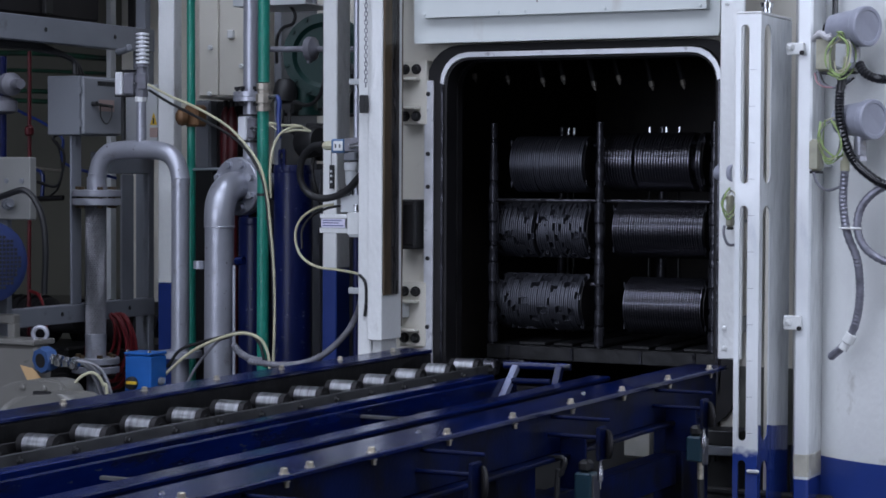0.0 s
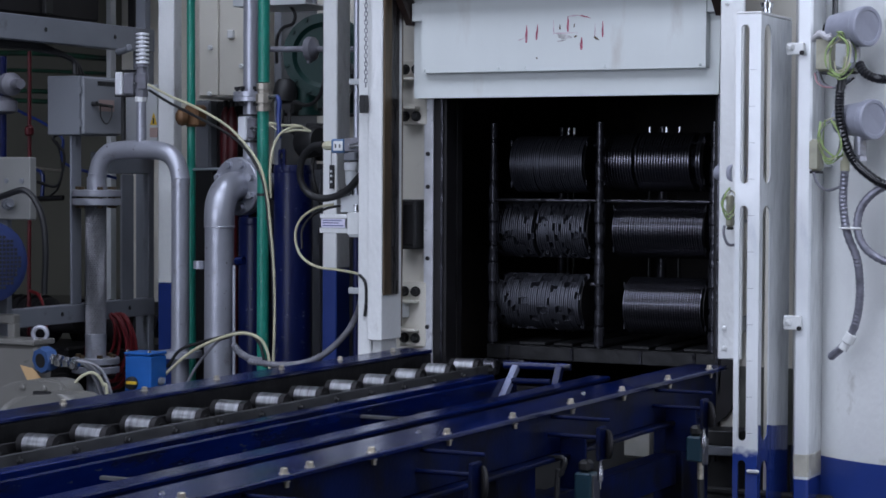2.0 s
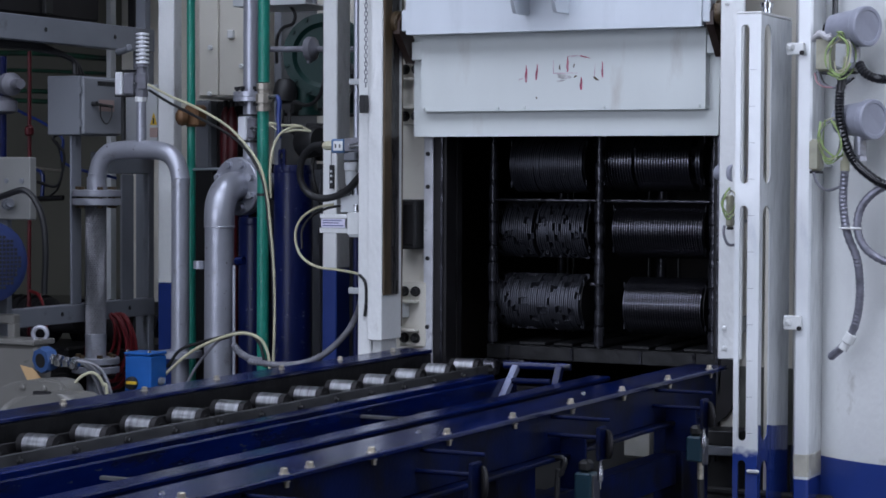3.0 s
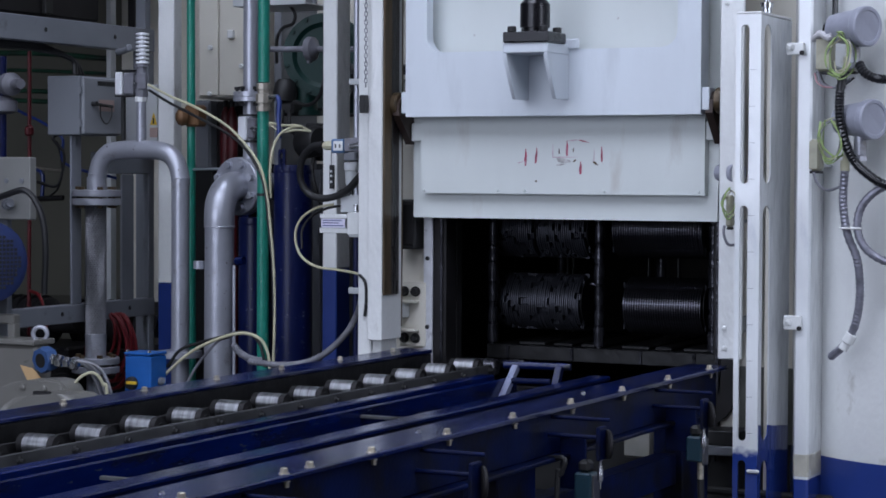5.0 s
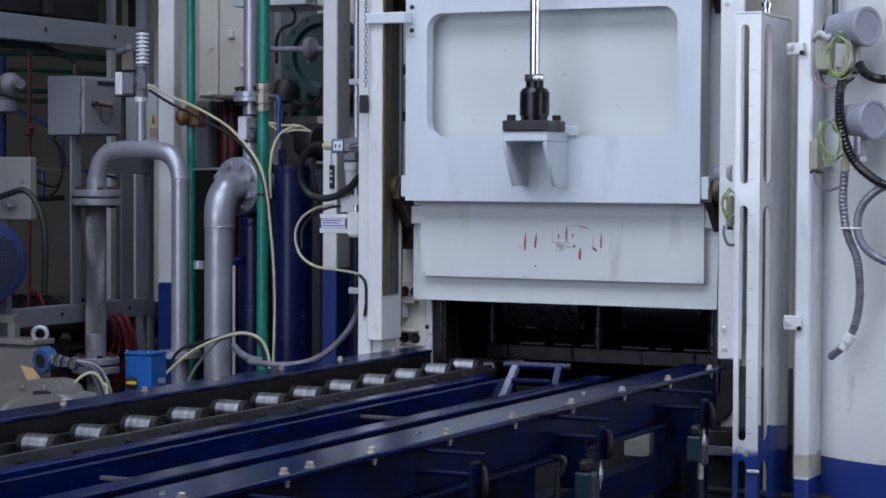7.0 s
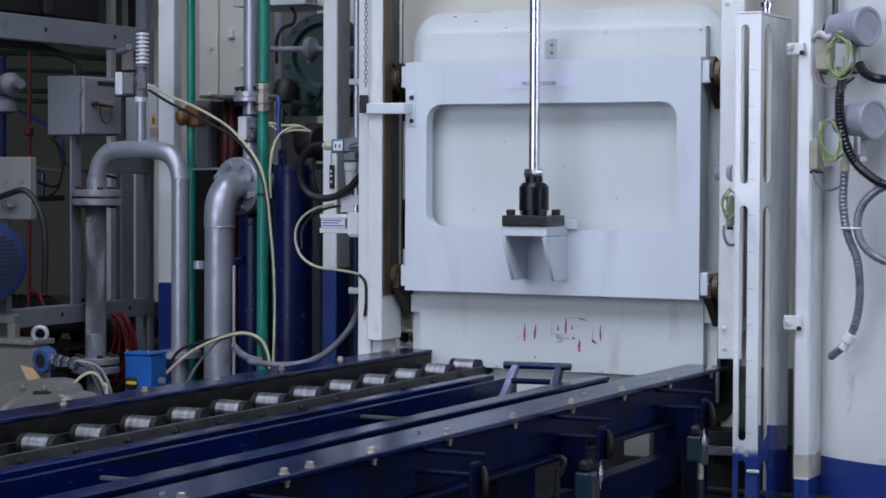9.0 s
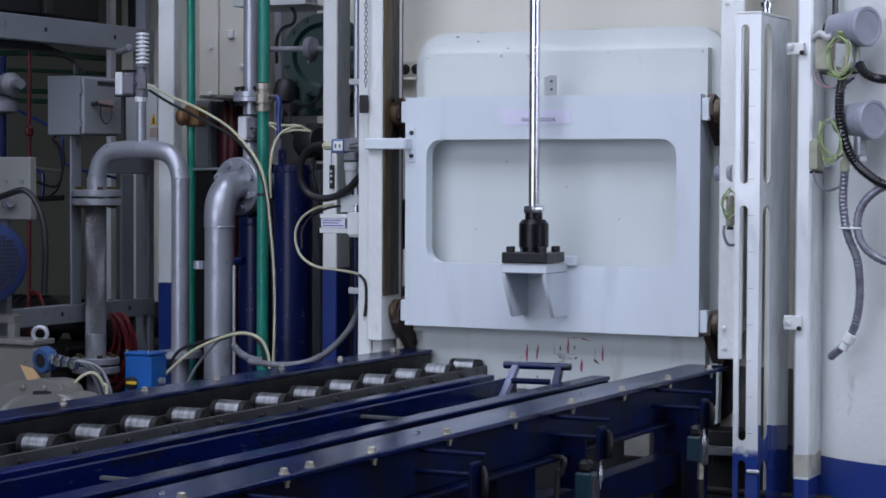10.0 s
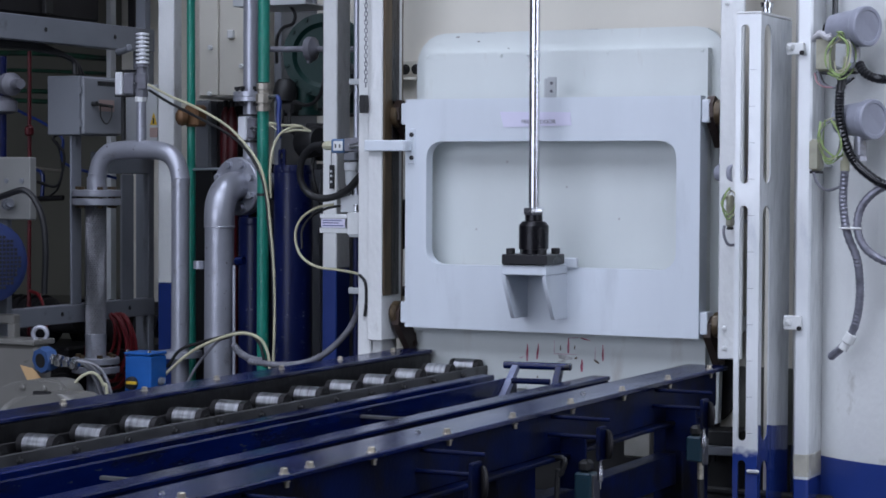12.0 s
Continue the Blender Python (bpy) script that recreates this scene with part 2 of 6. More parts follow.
def lathe(bm, p0, axis, profile, seg=20):
    """Rings of (distance along the axis, radius) round a line from p0; closed at both ends."""
    p0, axis = Vector(p0), Vector(axis).normalized()
    u = axis.orthogonal().normalized()
    v = axis.cross(u)
    rings = []
    for d, r in profile:
        rings.append([bm.verts.new(p0 + axis * d + (u * math.cos(a) + v * math.sin(a)) * r) for a in (2 * math.pi * i / seg for i in range(seg))])
    for a, b in zip(rings, rings[1:]):
        for i in range(seg):
            bm.faces.new((a[i], a[(i + 1) % seg], b[(i + 1) % seg], b[i]))
    bm.faces.new(rings[0][::-1])
    bm.faces.new(rings[-1])
    return bm


def rod(bm, p0, p1, r, seg=16, bev=0.0):
    p0, p1 = Vector(p0), Vector(p1)
    n = (p1 - p0).length
    b = min(bev, r * 0.5, n * 0.3)
    prof = [(0, r - b), (b, r), (n - b, r), (n, r - b)] if b > 0 else [(0, r), (n, r)]
    return lathe(bm, p0, p1 - p0, prof, seg)


def smooth_path(pts, steps=8):
    pts = [Vector(p) for p in pts]
    ext = [2 * pts[0] - pts[1], *pts, 2 * pts[-1] - pts[-2]]
    out = []
    for i in range(1, len(ext) - 2):
        a, b, c, d = ext[i - 1:i + 3]
        for k in range(steps):
            t = k / steps
            out.append(0.5 * (2 * b + (c - a) * t + (2 * a - 5 * b + 4 * c - d) * t * t + (3 * b - a - 3 * c + d) * t ** 3))
    out.append(pts[-1])
    return out


def tube(bm, pts, r, seg=8, steps=8, ribs=0.0):
    """A round hose, pipe or cable along a smooth line; ribs gives it a corrugated skin."""
    line = smooth_path(pts, steps) if steps else [Vector(p) for p in pts]
    if ribs:
        fine = []
        for a, b in zip(line, line[1:]):
            n = max(1, round((b - a).length / ribs))
            fine += [a.lerp(b, k / n) for k in range(n)]
        line = fine + [line[-1]]
    rings, u = [], None
    for i, p in enumerate(line):
        t = (line[min(i + 1, len(line) - 1)] - line[max(i - 1, 0)]).normalized()
        u = t.orthogonal().normalized() if u is None else (u - t * u.dot(t)).normalized()
        v = t.cross(u)
        rr = r * (1.0 if not ribs or i % 2 else 0.84)
        rings.append([bm.verts.new(p + (u * math.cos(a) + v * math.sin(a)) * rr) for a in (2 * math.pi * k / seg for k in range(seg))])
    for a, b in zip(rings, rings[1:]):
        for i in range(seg):
            bm.faces.new((a[i], a[(i + 1) % seg], b[(i + 1) % seg], b[i]))
    bm.faces.new(rings[0][::-1])
    bm.faces.new(rings[-1])
    return bm


def round_rect(x0, x1, z0, z1, r, n=6):
    r = max(r, 1e-4)
    pts = []
    for cx, cz, a0 in ((x1 - r, z1 - r, 0), (x0 + r, z1 - r, 90), (x0 + r, z0 + r, 180), (x1 - r, z0 + r, 270)):
        for k in range(n):
            a = radians(a0 + 90 * k / (n - 1))
            pts.append((cx + r * math.cos(a), cz + r * math.sin(a)))
    return pts


def ring_plate(bm, outer, inner, y0, y1):
    """A plate in the x-z plane with an opening through it."""
    n = len(outer)
    vs = [[bm.verts.new((p[0], y, p[1])) for p in loop] for loop, y in ((outer, y0), (inner, y0), (inner, y1), (outer, y1))]
    for a, b in ((0, 1), (1, 2), (2, 3), (3, 0)):
        for i in range(n):
            bm.faces.new((vs[a][i], vs[a][(i + 1) % n], vs[b][(i + 1) % n], vs[b][i]))
    return bm


def slab(bm, outline, y0, y1, axis="y"):
    """A plate cut to an outline: (x, z) along y, or (y, z) along x, or (x, y) along z."""
    at = {"y": lambda p, d: (p[0], d, p[1]), "x": lambda p, d: (d, p[0], p[1]), "z": lambda p, d: (p[0], p[1], d)}[axis]
    a = [bm.verts.new(at(p, y0)) for p in outline]
    b = [bm.verts.new(at(p, y1)) for p in outline]
    n = len(outline)
    bm.faces.new(a)
    bm.faces.new(b[::-1])
    for i in range(n):
        bm.faces.new((a[i], a[(i + 1) % n], b[(i + 1) % n], b[i]))
    return bm


def hex_bolt(bm, p, axis, r, h):
    lathe(bm, p, axis, [(0, r * 1.35), (h * 0.18, r * 1.35)], 14)
    lathe(bm, Vector(p) + Vector(axis).normalized() * h * 0.18, axis, [(0, r), (h * 0.7, r), (h * 0.82, r * 0.85)], 6)
    return bm


B = bmesh.new

# ---- the hall ----
solid("floor", boxes((-9, 9, -11, 7, -0.2, 0), bev=0), M_FLOOR, "stained grey concrete workshop floor", "floor", kind="structure")
solid("wall_north", boxes((-9, 9, 7, 7.2, 0, 7), bev=0), M_HALL, "pale clad hall wall behind the machines", "wall", kind="structure")
solid("wall_west", boxes((-9.2, -9, -11, 7, 0, 7), bev=0), M_HALL, "pale clad hall side wall", "wall", kind="structure")
solid("wall_east", boxes((9, 9.2, -11, 7, 0, 7), bev=0), M_HALL, "pale clad hall side wall", "wall", kind="structure")
solid("wall_south", boxes((-9, 9, -11.2, -11, 0, 7), bev=0), M_HALL, "pale clad hall wall with high windows", "wall", kind="structure")
solid("ceiling", boxes((-9, 9, -11, 7, 7, 7.2), bev=0), M_HALL, "pale hall roof with roof lights", "ceiling", kind="structure")


# out-of-view slab that blocks roof light from the bay; hangers end at it
solid("bay_shade_slab", boxes((-8.9, -0.9, 1.7005, 6.9, 2.75, 2.9), (-8.9, -2.80, -1.8, 1.70, 2.75, 2.9), (-2.7995, -2.40, -0.3, 1.5995, 2.75, 2.9), bev=0), M_HALL, "unseen slab added to shade the equipment bay", "ceiling", kind="structure")

# ---- furnace ----
furnace = thing("furnace", (0, 0.6, 0), "cream enamelled heat treatment furnace with sooty charging chamber", "furnace")
bm = B()
ring_plate(bm, round_rect(-0.70, 0.80, 0.645, 3.2, 0.01), round_rect(-0.52, 0.55, 0.70, 1.90, 0.09), 0.03, 0.10)
part("front_wall", bm, M_CREAM, furnace)
# cream wall's lower front in near-black, standing for shade behind the conveyor
part("base_front", boxes((-0.70, 0.80, 0.04, 0.12, 0.0, 0.643)), M_DIMGREY, furnace, "lower front wall, darkened for shade")
# sheet added over the cream wall; its dark olive holds shade as well as grime
part("lower_panel", boxes((0.565, 0.80, 0.018, 0.029, 0.646, 0.885), (0.30, 0.5645, 0.018, 0.029, 0.646, 0.688)), mat("shaded_grimy_olive", (0.085, 0.09, 0.075), 0.5, vary=0.3, scale=5, dirt=(0.03, 0.03, 0.025), dirt_amount=0.5, dirt_scale=5), furnace, "grimy olive sheet darkened for shade below the door")
bm = B()
ring_plate(bm, round_rect(-0.528, 0.562, 0.69, 1.912, 0.12), round_rect(-0.476, 0.511, 0.75, 1.891, 0.10), 0.000, 0.05)
part("door_seal", bm, M_DARK, furnace, "dark grey door seal frame")
bm = B()
ring_plate(bm, round_rect(-0.474, 0.509, 0.752, 1.889, 0.10), round_rect(-0.452, 0.488, 0.775, 1.862, 0.085), -0.004, 0.07)
part("seal_lip", bm, M_DARK, furnace, "dark lip round the opening")
# lip is bright along the top, duller down the sides
bm = B()
ring_plate(bm, round_rect(-0.473, 0.508, 1.0, 1.886, 0.10)[0:12] + round_rect(-0.460, 0.495, 1.0, 1.870, 0.090)[11::-1], round_rect(-0.471, 0.506, 1.0, 1.884, 0.10)[0:12] + round_rect(-0.462, 0.497, 1.0, 1.872, 0.090)[11::-1], -0.014, -0.005)
slab(bm, round_rect(-0.471, 0.506, 1.0, 1.884, 0.10)[0:12] + round_rect(-0.462, 0.497, 1.0, 1.872, 0.090)[11::-1], -0.0135, -0.006)
part("lip_facing", bm, M_LIP, furnace, "bright steel facing over the opening")
bm = B()
ring_plate(bm, round_rect(-0.62, 0.62, 0.60, 2.05, 0.02), round_rect(-0.450, 0.486, 0.777, 1.860, 0.085), 0.075, 0.11)
part("throat_frame", bm, M_DARK, furnace)
for x0, x1 in ((-0.4715, -0.4625), (0.4975, 0.5065)):
    part("lip_side", boxes((x0, x1, -0.0125, -0.0055, 0.80, 1.784), bev=0.001), M_POST, furnace, "dull steel lip side")
part("clamp_strip", boxes((-0.534, -0.500, -0.012, -0.002, 0.80, 1.795)), M_LIP, furnace, "bare steel clamping strip with screws")
for z in (0.97, 1.20, 1.44, 1.55, 1.75):
    part("screw", lathe(B(), (-0.518, -0.012, z), (0, -1, 0), [(0, 0.008), (0.004, 0.007)], 12), M_BLACK, furnace)
for nm, spec in (("lining_side", (-0.80, -0.70, 0.12, 1.9, 0.5, 2.2)), ("lining_side", (0.70, 0.80, 0.12, 1.9, 0.5, 2.2)), ("lining_back", (-0.80, 0.80, 1.905, 2.0, 0.5, 2.2)), ("lining_roof", (-0.695, 0.695, 0.12, 1.9, 2.1, 2.2)), ("lining_floor", (-0.695, 0.695, 0.12, 1.9, 0.5, 0.6))):
    part(nm, boxes(spec, bev=0), M_LINING, furnace)
for x, z in ((-0.594, 1.811), (-0.464, 1.801), (-0.328, 1.791), (-0.250, 1.798), (-0.134, 1.777), (-0.041, 1.795), (0.080, 1.773), (0.193, 1.776)):
    nz = part("spray_nozzle", lathe(B(), (x, 0.5, z + 0.03), (-0.25, 0, 1), [(0, 0.009), (2.10 - z - 0.03, 0.009)], 8), M_DARK, furnace)
    part("nozzle_tip", lathe(B(), (x + 0.007, 0.5, z), (-0.25, 0, 1), [(0, 0.003), (0.012, 0.006), (0.014, 0.010), (0.032, 0.010)], 8), M_NICKEL, nz, "dull brass nozzle tip")
for x in (-0.55, 0.40):
    part("support_rail", boxes((x, x + 0.10, 0.0, 1.8, 0.60, 0.80)), M_DARK, furnace)
for i in range(6):
    part("chamber_roller", rod(B(), (-0.46, 0.10 + 0.25 * i, 0.835), (-0.31, 0.10 + 0.25 * i, 0.835), 0.028, 16, 0.004), M_PART, furnace)
# brackets of the door guide on the furnace wall
def guide_bracket(z):
    b = thing("guide_bracket", (-0.60, 0.0, z), "white painted angle bracket with black bolts", "bracket", "guide brackets")
    part("plate", boxes((-0.622, -0.523, -0.015, 0.03, z, z + 0.215)), M_CREAM, b)
    for dz in (0.050, 0.146):
        part("rib", boxes((-0.622, -0.545, -0.055, -0.0155, z + dz, z + dz + 0.010)), M_CREAM, b)
    for dz in (0.028, 0.185):
        for u in (-0.602, -0.560):
            part("bolt", hex_bolt(B(), (u, -0.016, z + dz), (0, -1, 0), 0.013, 0.02), M_BLACK, b)


guide_bracket(0.903)
guide_bracket(1.648)
sb = thing("switch_box", (-0.589, 0, 1.231), "black square housing on the furnace wall", "housing")
part("body", boxes((-0.626, -0.546, -0.05, 0.03, 1.231, 1.397), bev=0.006), M_BLACK, sb)
part("cover", boxes((-0.626+0.004, -0.546-0.004, -0.056, -0.05, 1.247, 1.382), bev=0.002), M_DARK, sb)

# ---- charge: rack with ring stacks ----
RY = 0.30
rack = thing("charge_rack", (-0.02, RY + 0.3, 0.82), "sooty heat-resistant charging rack with round posts", "rack")
part("base_tray", boxes((-0.445, 0.40, RY, RY + 0.70, 0.845, 0.895)), M_TRAY, rack)
for x in (-0.37, -0.13, 0.12, 0.31):
    part("tray_rib", boxes((x, x + 0.012, RY - 0.006, RY, 0.848, 0.893)), M_POST, rack)
for x in (-0.431, -0.033, 0.374):
    for y in (RY + 0.02, RY + 0.62):
        p = part("rack_post", rod(B(), (x, y, 0.895), (x, y, 1.66), 0.0125, 12), M_POST, rack)
        for k in range(9):
            z = 0.90 + k * 0.07
            part("sleeve", rod(B(), (x, y, z), (x, y, z + 0.066 - 0.012 * (k % 3 == 1)), 0.0165 if k % 3 else 0.0190, 12, 0.002), M_POST, p)
for z in (1.395,):
    part("cross_bar", rod(B(), (-0.43, RY + 0.02, z), (0.39, RY + 0.02, z), 0.0055, 10), M_POST, rack)
for x in (-0.405, -0.382, -0.084, -0.019, 0.031):
    part("post_tip", rod(B(), (x, RY + 0.62, 0.895), (x, RY + 0.62, 1.632), 0.006, 10), M_TRAY, rack)
    part("post_cap", rod(B(), (x, RY + 0.62, 1.632), (x, RY + 0.62, 1.658), 0.006, 10), M_STEEL, rack, "bright worn post tip")
for x, w in ((-0.33, 0.10), (-0.2, 0.07), (-0.1, 0.08), (0.05, 0.1), (0.17, 0.06), (0.27, 0.09)):
    part("grate_bar", boxes((x, x + w, RY + 0.02, RY + 0.68, 0.8955, 0.907)), M_TRAY, rack)


def ring_mesh(name, r, hole, th, notches, width, material=None):
    """A flat steel ring across x, with slots cut into its rim."""
    bm = bmesh.new()
    n = 75
    loops = []
    for x, inner in ((0, False), (0, True), (th, True), (th, False), (th * 0.75, False), (th * 0.25, False)):
        pts = []
        for k in range(n):
            slot = notches and (k % (n // notches)) < width
            first, last = slot and k % (n // notches) == 0, slot and k % (n // notches) == width - 1
            a = 2 * math.pi * (k - 0.92 * bool(first) + 0.92 * bool(last)) / n
            rr = hole if inner else (r * 0.80 if slot else r)
            if not inner and 0 < x < th:
                rr += 0.0004
            pts.append(bm.verts.new((x, rr * math.cos(a), rr * math.sin(a))))
        loops.append(pts)
    for a, b in ((0, 1), (1, 2), (2, 3), (3, 4), (4, 5), (5, 0)):
        for i in range(n):
            bm.faces.new((loops[a][i], loops[a][(i + 1) % n], loops[b][(i + 1) % n], loops[b][i]))
    return mesh_of(bm, name, material or M_PART)


RING_PLAIN = ring_mesh("ring", 0.098, 0.075, 0.0040, 0, 0)
RING_THICK = ring_mesh("ring", 0.100, 0.075, 0.0050, 0, 0)
RING_SLOT = ring_mesh("ring", 0.098, 0.075, 0.0054, 5, 2, M_SLOTRING)
RING_FINE = ring_mesh("ring", 0.098, 0.075, 0.0052, 0, 0, M_SLOTRING)


def ring_stack(x0, x1, z, mesh, pitch, gaps=(), turn=0.0, label=""):
    y = RY + 0.16
    s = thing("ring_stack", (x0, y, z), label, "steel rings", "ring stacks on the rack")
    rng = random.Random(round(1000 * (x0 + 3 * z)))
    bar = rod(B(), (x0 - 0.03, y, z + 0.064), (x1 + 0.03, y, z + 0.064), 0.009, 10)
    part("hanging_bar", bar, M_PART, s)
    # disc added so that the inside of the rings stays dark
    part("end_disc", lathe(B(), (x1 + 0.004, y, z), (1, 0, 0), [(0, 0.084), (0.003, 0.084)], 40), M_DARK, s, "dark disc added to shade the ring bore")
    for dx, dz in ((-0.006, 0.072), (-0.006, -0.070), (x1 - x0 + 0.008, 0.072), (x1 - x0 + 0.008, -0.066)):
        part("end_pin", rod(B(), (x0 + dx, y - 0.066, z + dz - 0.010), (x0 + dx, y - 0.066, z + dz + 0.010), 0.0032, 8), M_PART, s)
    x, k, spin = x0, 0, 0.0
    while x < x1:
        if rng.random() < 0.62:
            spin = turn * rng.uniform(-5, 5)
        if not any(a < x < b for a, b in gaps):
            ob = new("ring", mesh)
            ob.parent = s
            ob.location = (x - x0, rng.uniform(-0.0015, 0.0015), rng.uniform(-0.0015, 0.0015))
            ob.rotation_euler = (spin, radians(rng.uniform(-0.5, 0.5)), 0)
        x += pitch
        k += 1


SL = "stack of slotted dark steel friction rings"
ring_stack(-0.391, -0.122, 1.519, RING_FINE, 0.0076, turn=0.03, label=SL + " on its bar")
ring_stack(-0.042, 0.303, 1.527, RING_THICK, 0.0098, gaps=((0.060, 0.071), (0.157, 0.163), (0.270, 0.286)), label="stack of plain dark steel rings in spaced batches")
ring_stack(-0.452, -0.109, 1.291, RING_SLOT, 0.0078, gaps=((-0.310, -0.293),), turn=0.12, label=SL + " in two batches")
ring_stack(-0.006, 0.311, 1.298, RING_PLAIN, 0.0088, label="stack of plain dark steel rings evenly spaced")
ring_stack(-0.439, -0.130, 1.039, RING_SLOT, 0.0078, turn=0.16, label=SL + " above the tray")
ring_stack(0.035, 0.313, 1.036, RING_PLAIN, 0.0088, label="stack of plain dark steel rings above the tray")

# ---- sliding door: carriage ----
CAR_Z = 0.983
carriage = thing("door_carriage", (0, -0.2, CAR_Z), "pale grey enamelled lifting door carriage with rounded window", "door carriage")
bm = B()
ring_plate(bm, round_rect(-0.505, 0.507, CAR_Z, 1.725, 0.003), round_rect(-0.428, 0.431, 1.190, 1.588, 0.052, 6), -0.2, -0.156)
part("frame_plate", bm, M_DOOR, carriage)
for x0, x1 in ((-0.500, -0.468), (0.470, 0.504)):
    part("side_member", boxes((x0, x1, -0.1555, -0.120, CAR_Z + 0.06, 1.66)), M_DOOR, carriage)
for x0, x1, side in ((-0.526, -0.505, -1), (0.507, 0.532, 1)):
    for z0 in (CAR_Z + 0.012, 1.725 - 0.082):
        part("axle_block", boxes((x0, x1, -0.192, -0.14, z0, z0 + 0.07)), M_DOOR, carriage)
        xr = -0.566 if side < 0 else 0.545
        w = part("guide_roller", rod(B(), (xr, -0.16, z0 + 0.03), (xr + 0.024, -0.16, z0 + 0.03), 0.040, 24, 0.004), M_GUIDE, carriage, "brown greased guide roller")
        part("axle", rod(B(), (min(xr, x0), -0.16, z0 + 0.03), (max(xr + 0.024, x1), -0.16, z0 + 0.03), 0.012, 12), M_GUIDE, w)
for x in (-0.545, 0.530):
    for zc in (CAR_Z, 1.655):
        bm = slab(B(), [(-0.190, zc + 0.045), (-0.165, zc + 0.070), (-0.135, zc + 0.060), (-0.062, zc - 0.045), (-0.050, zc - 0.088), (-0.100, zc - 0.088), (-0.190, zc + 0.005)], x - 0.012, x + 0.012, "x")
        part("toggle_link", bm, M_LINK, carriage, "dark brown forged toggle link")
        part("link_pin", rod(B(), (x - 0.018, -0.075, zc - 0.065), (x + 0.018, -0.075, zc - 0.065), 0.010, 12), M_LINK, carriage)
# lifting bracket, coupling and rod
bx0, bx1, bf = -0.078, 0.073, -0.370
part("bracket_shelf", boxes((bx0, bx1, bf, -0.200, 1.171, 1.203)), M_DOOR, carriage)
for x in (bx0 + 0.001, bx1 - 0.013):
    bm = slab(B(), [(-0.2, 1.1705), (bf + 0.001, 1.1705), (bf + 0.001, 1.155), (-0.302, 1.036), (-0.296, 1.032), (-0.2, 1.032)], x, x + 0.012, "x")
    part("gusset", bm, M_DOOR, carriage)
part("shelf_back", boxes((bx0 - 0.005, bx1 + 0.035, -0.212, -0.200, 1.190, 1.222)), M_DOOR, carriage)
part("coupling_plate", boxes((bx0 + 0.004, bx1 + 0.006, bf - 0.010, bf + 0.130, 1.2035, 1.236)), M_BLACKOX, carriage, "black coupling flange")
rx, ry = 0.012, bf + 0.060
for dx in (-0.055, 0.052):
    for dy in (-0.052, 0.052):
        part("bolt", rod(B(), (rx - 0.008 + dx, ry + dy, 1.236), (rx - 0.008 + dx, ry + dy, 1.254), 0.014, 14, 0.002), M_BLACK, carriage)
part("coupling", lathe(B(), (rx - 0.008, ry, 1.236), (0, 0, 1), [(0, 0.038), (0.014, 0.038), (0.015, 0.0465), (0.088, 0.0465), (0.101, 0.036), (0.102, 0.0275), (0.124, 0.0275)], 32), M_BLACKOX, carriage, "black rod coupling")
part("lock_nut", lathe(B(), (rx - 0.008, ry, 1.357), (0, 0, 1), [(0, 0.031), (0.003, 0.033), (0.019, 0.033), (0.022, 0.031)], 6), M_STEEL, carriage, "hexagonal steel lock nut")
part("lift_rod", rod(B(), (rx - 0.008, ry, 1.379), (rx - 0.008, ry, 3.3), 0.0170, 24), M_CHROME, carriage, "chromed hydraulic lifting rod")
tb = part("trigger_plate", boxes((-0.490, -0.467, -0.206, -0.2, 1.515, 1.630)), M_DOOR, carriage)
for z in (1.535, 1.610):
    part("screw", lathe(B(), (-0.479, -0.206, z), (0, -1, 0), [(0, 0.008), (0.005, 0.007)], 12), M_BLACK, tb)
part("trigger_arm", boxes((-0.625, -0.478, -0.262, -0.252, 1.556, 1.592)), M_DOOR, carriage)
part("trigger_web", boxes((-0.490, -0.478, -0.252, -0.206, 1.556, 1.592)), M_DOOR, carriage)
part("stop_lug", boxes((-0.004, 0.026, -0.196, -0.188, 1.726, 1.79), bev=0.002), M_GREYWHITE, carriage)
for z in (1.745, 1.770):
    part("screw", lathe(B(), (0.011, -0.196, z), (0, -1, 0), [(0, 0.005), (0.003, 0.0045)], 10), M_CONDUIT, carriage)
part("stop_lug_base", boxes((-0.015, -0.004, -0.196, -0.172, 1.726, 1.785), bev=0.002), M_GREYWHITE, carriage)

# paper notice taped on the carriage
notice = part("paper_notice", slab(B(), [(-0.165, 1.682), (-0.151, 1.632), (0.083, 1.637), (0.079, 1.665), (0.079, 1.678)], -0.2025, -0.2012), M_PAPER, carriage, "white paper notice with black lettering")


def lettering(name, text, size, m, material, parent):
    cu = bpy.data.curves.new(name, "FONT")
    cu.body, cu.size, cu.extrude = text, size, 0.0002
    tmp = new(name + "_line", cu)
    me = bpy.data.meshes.new_from_object(tmp.evaluated_get(bpy.context.evaluated_depsgraph_get()))
    bpy.data.objects.remove(tmp)
    me.transform(Matrix.Translation(-ORIGIN[parent]) @ m)
    me.materials.append(material)
    ob = new(name, me)
    ob.parent = parent
    return ob


lettering("lettering", "FRONT DOOR", 0.0180, pose(-0.089, -0.2028, 1.643, 90, 0, 0), M_INK, notice)

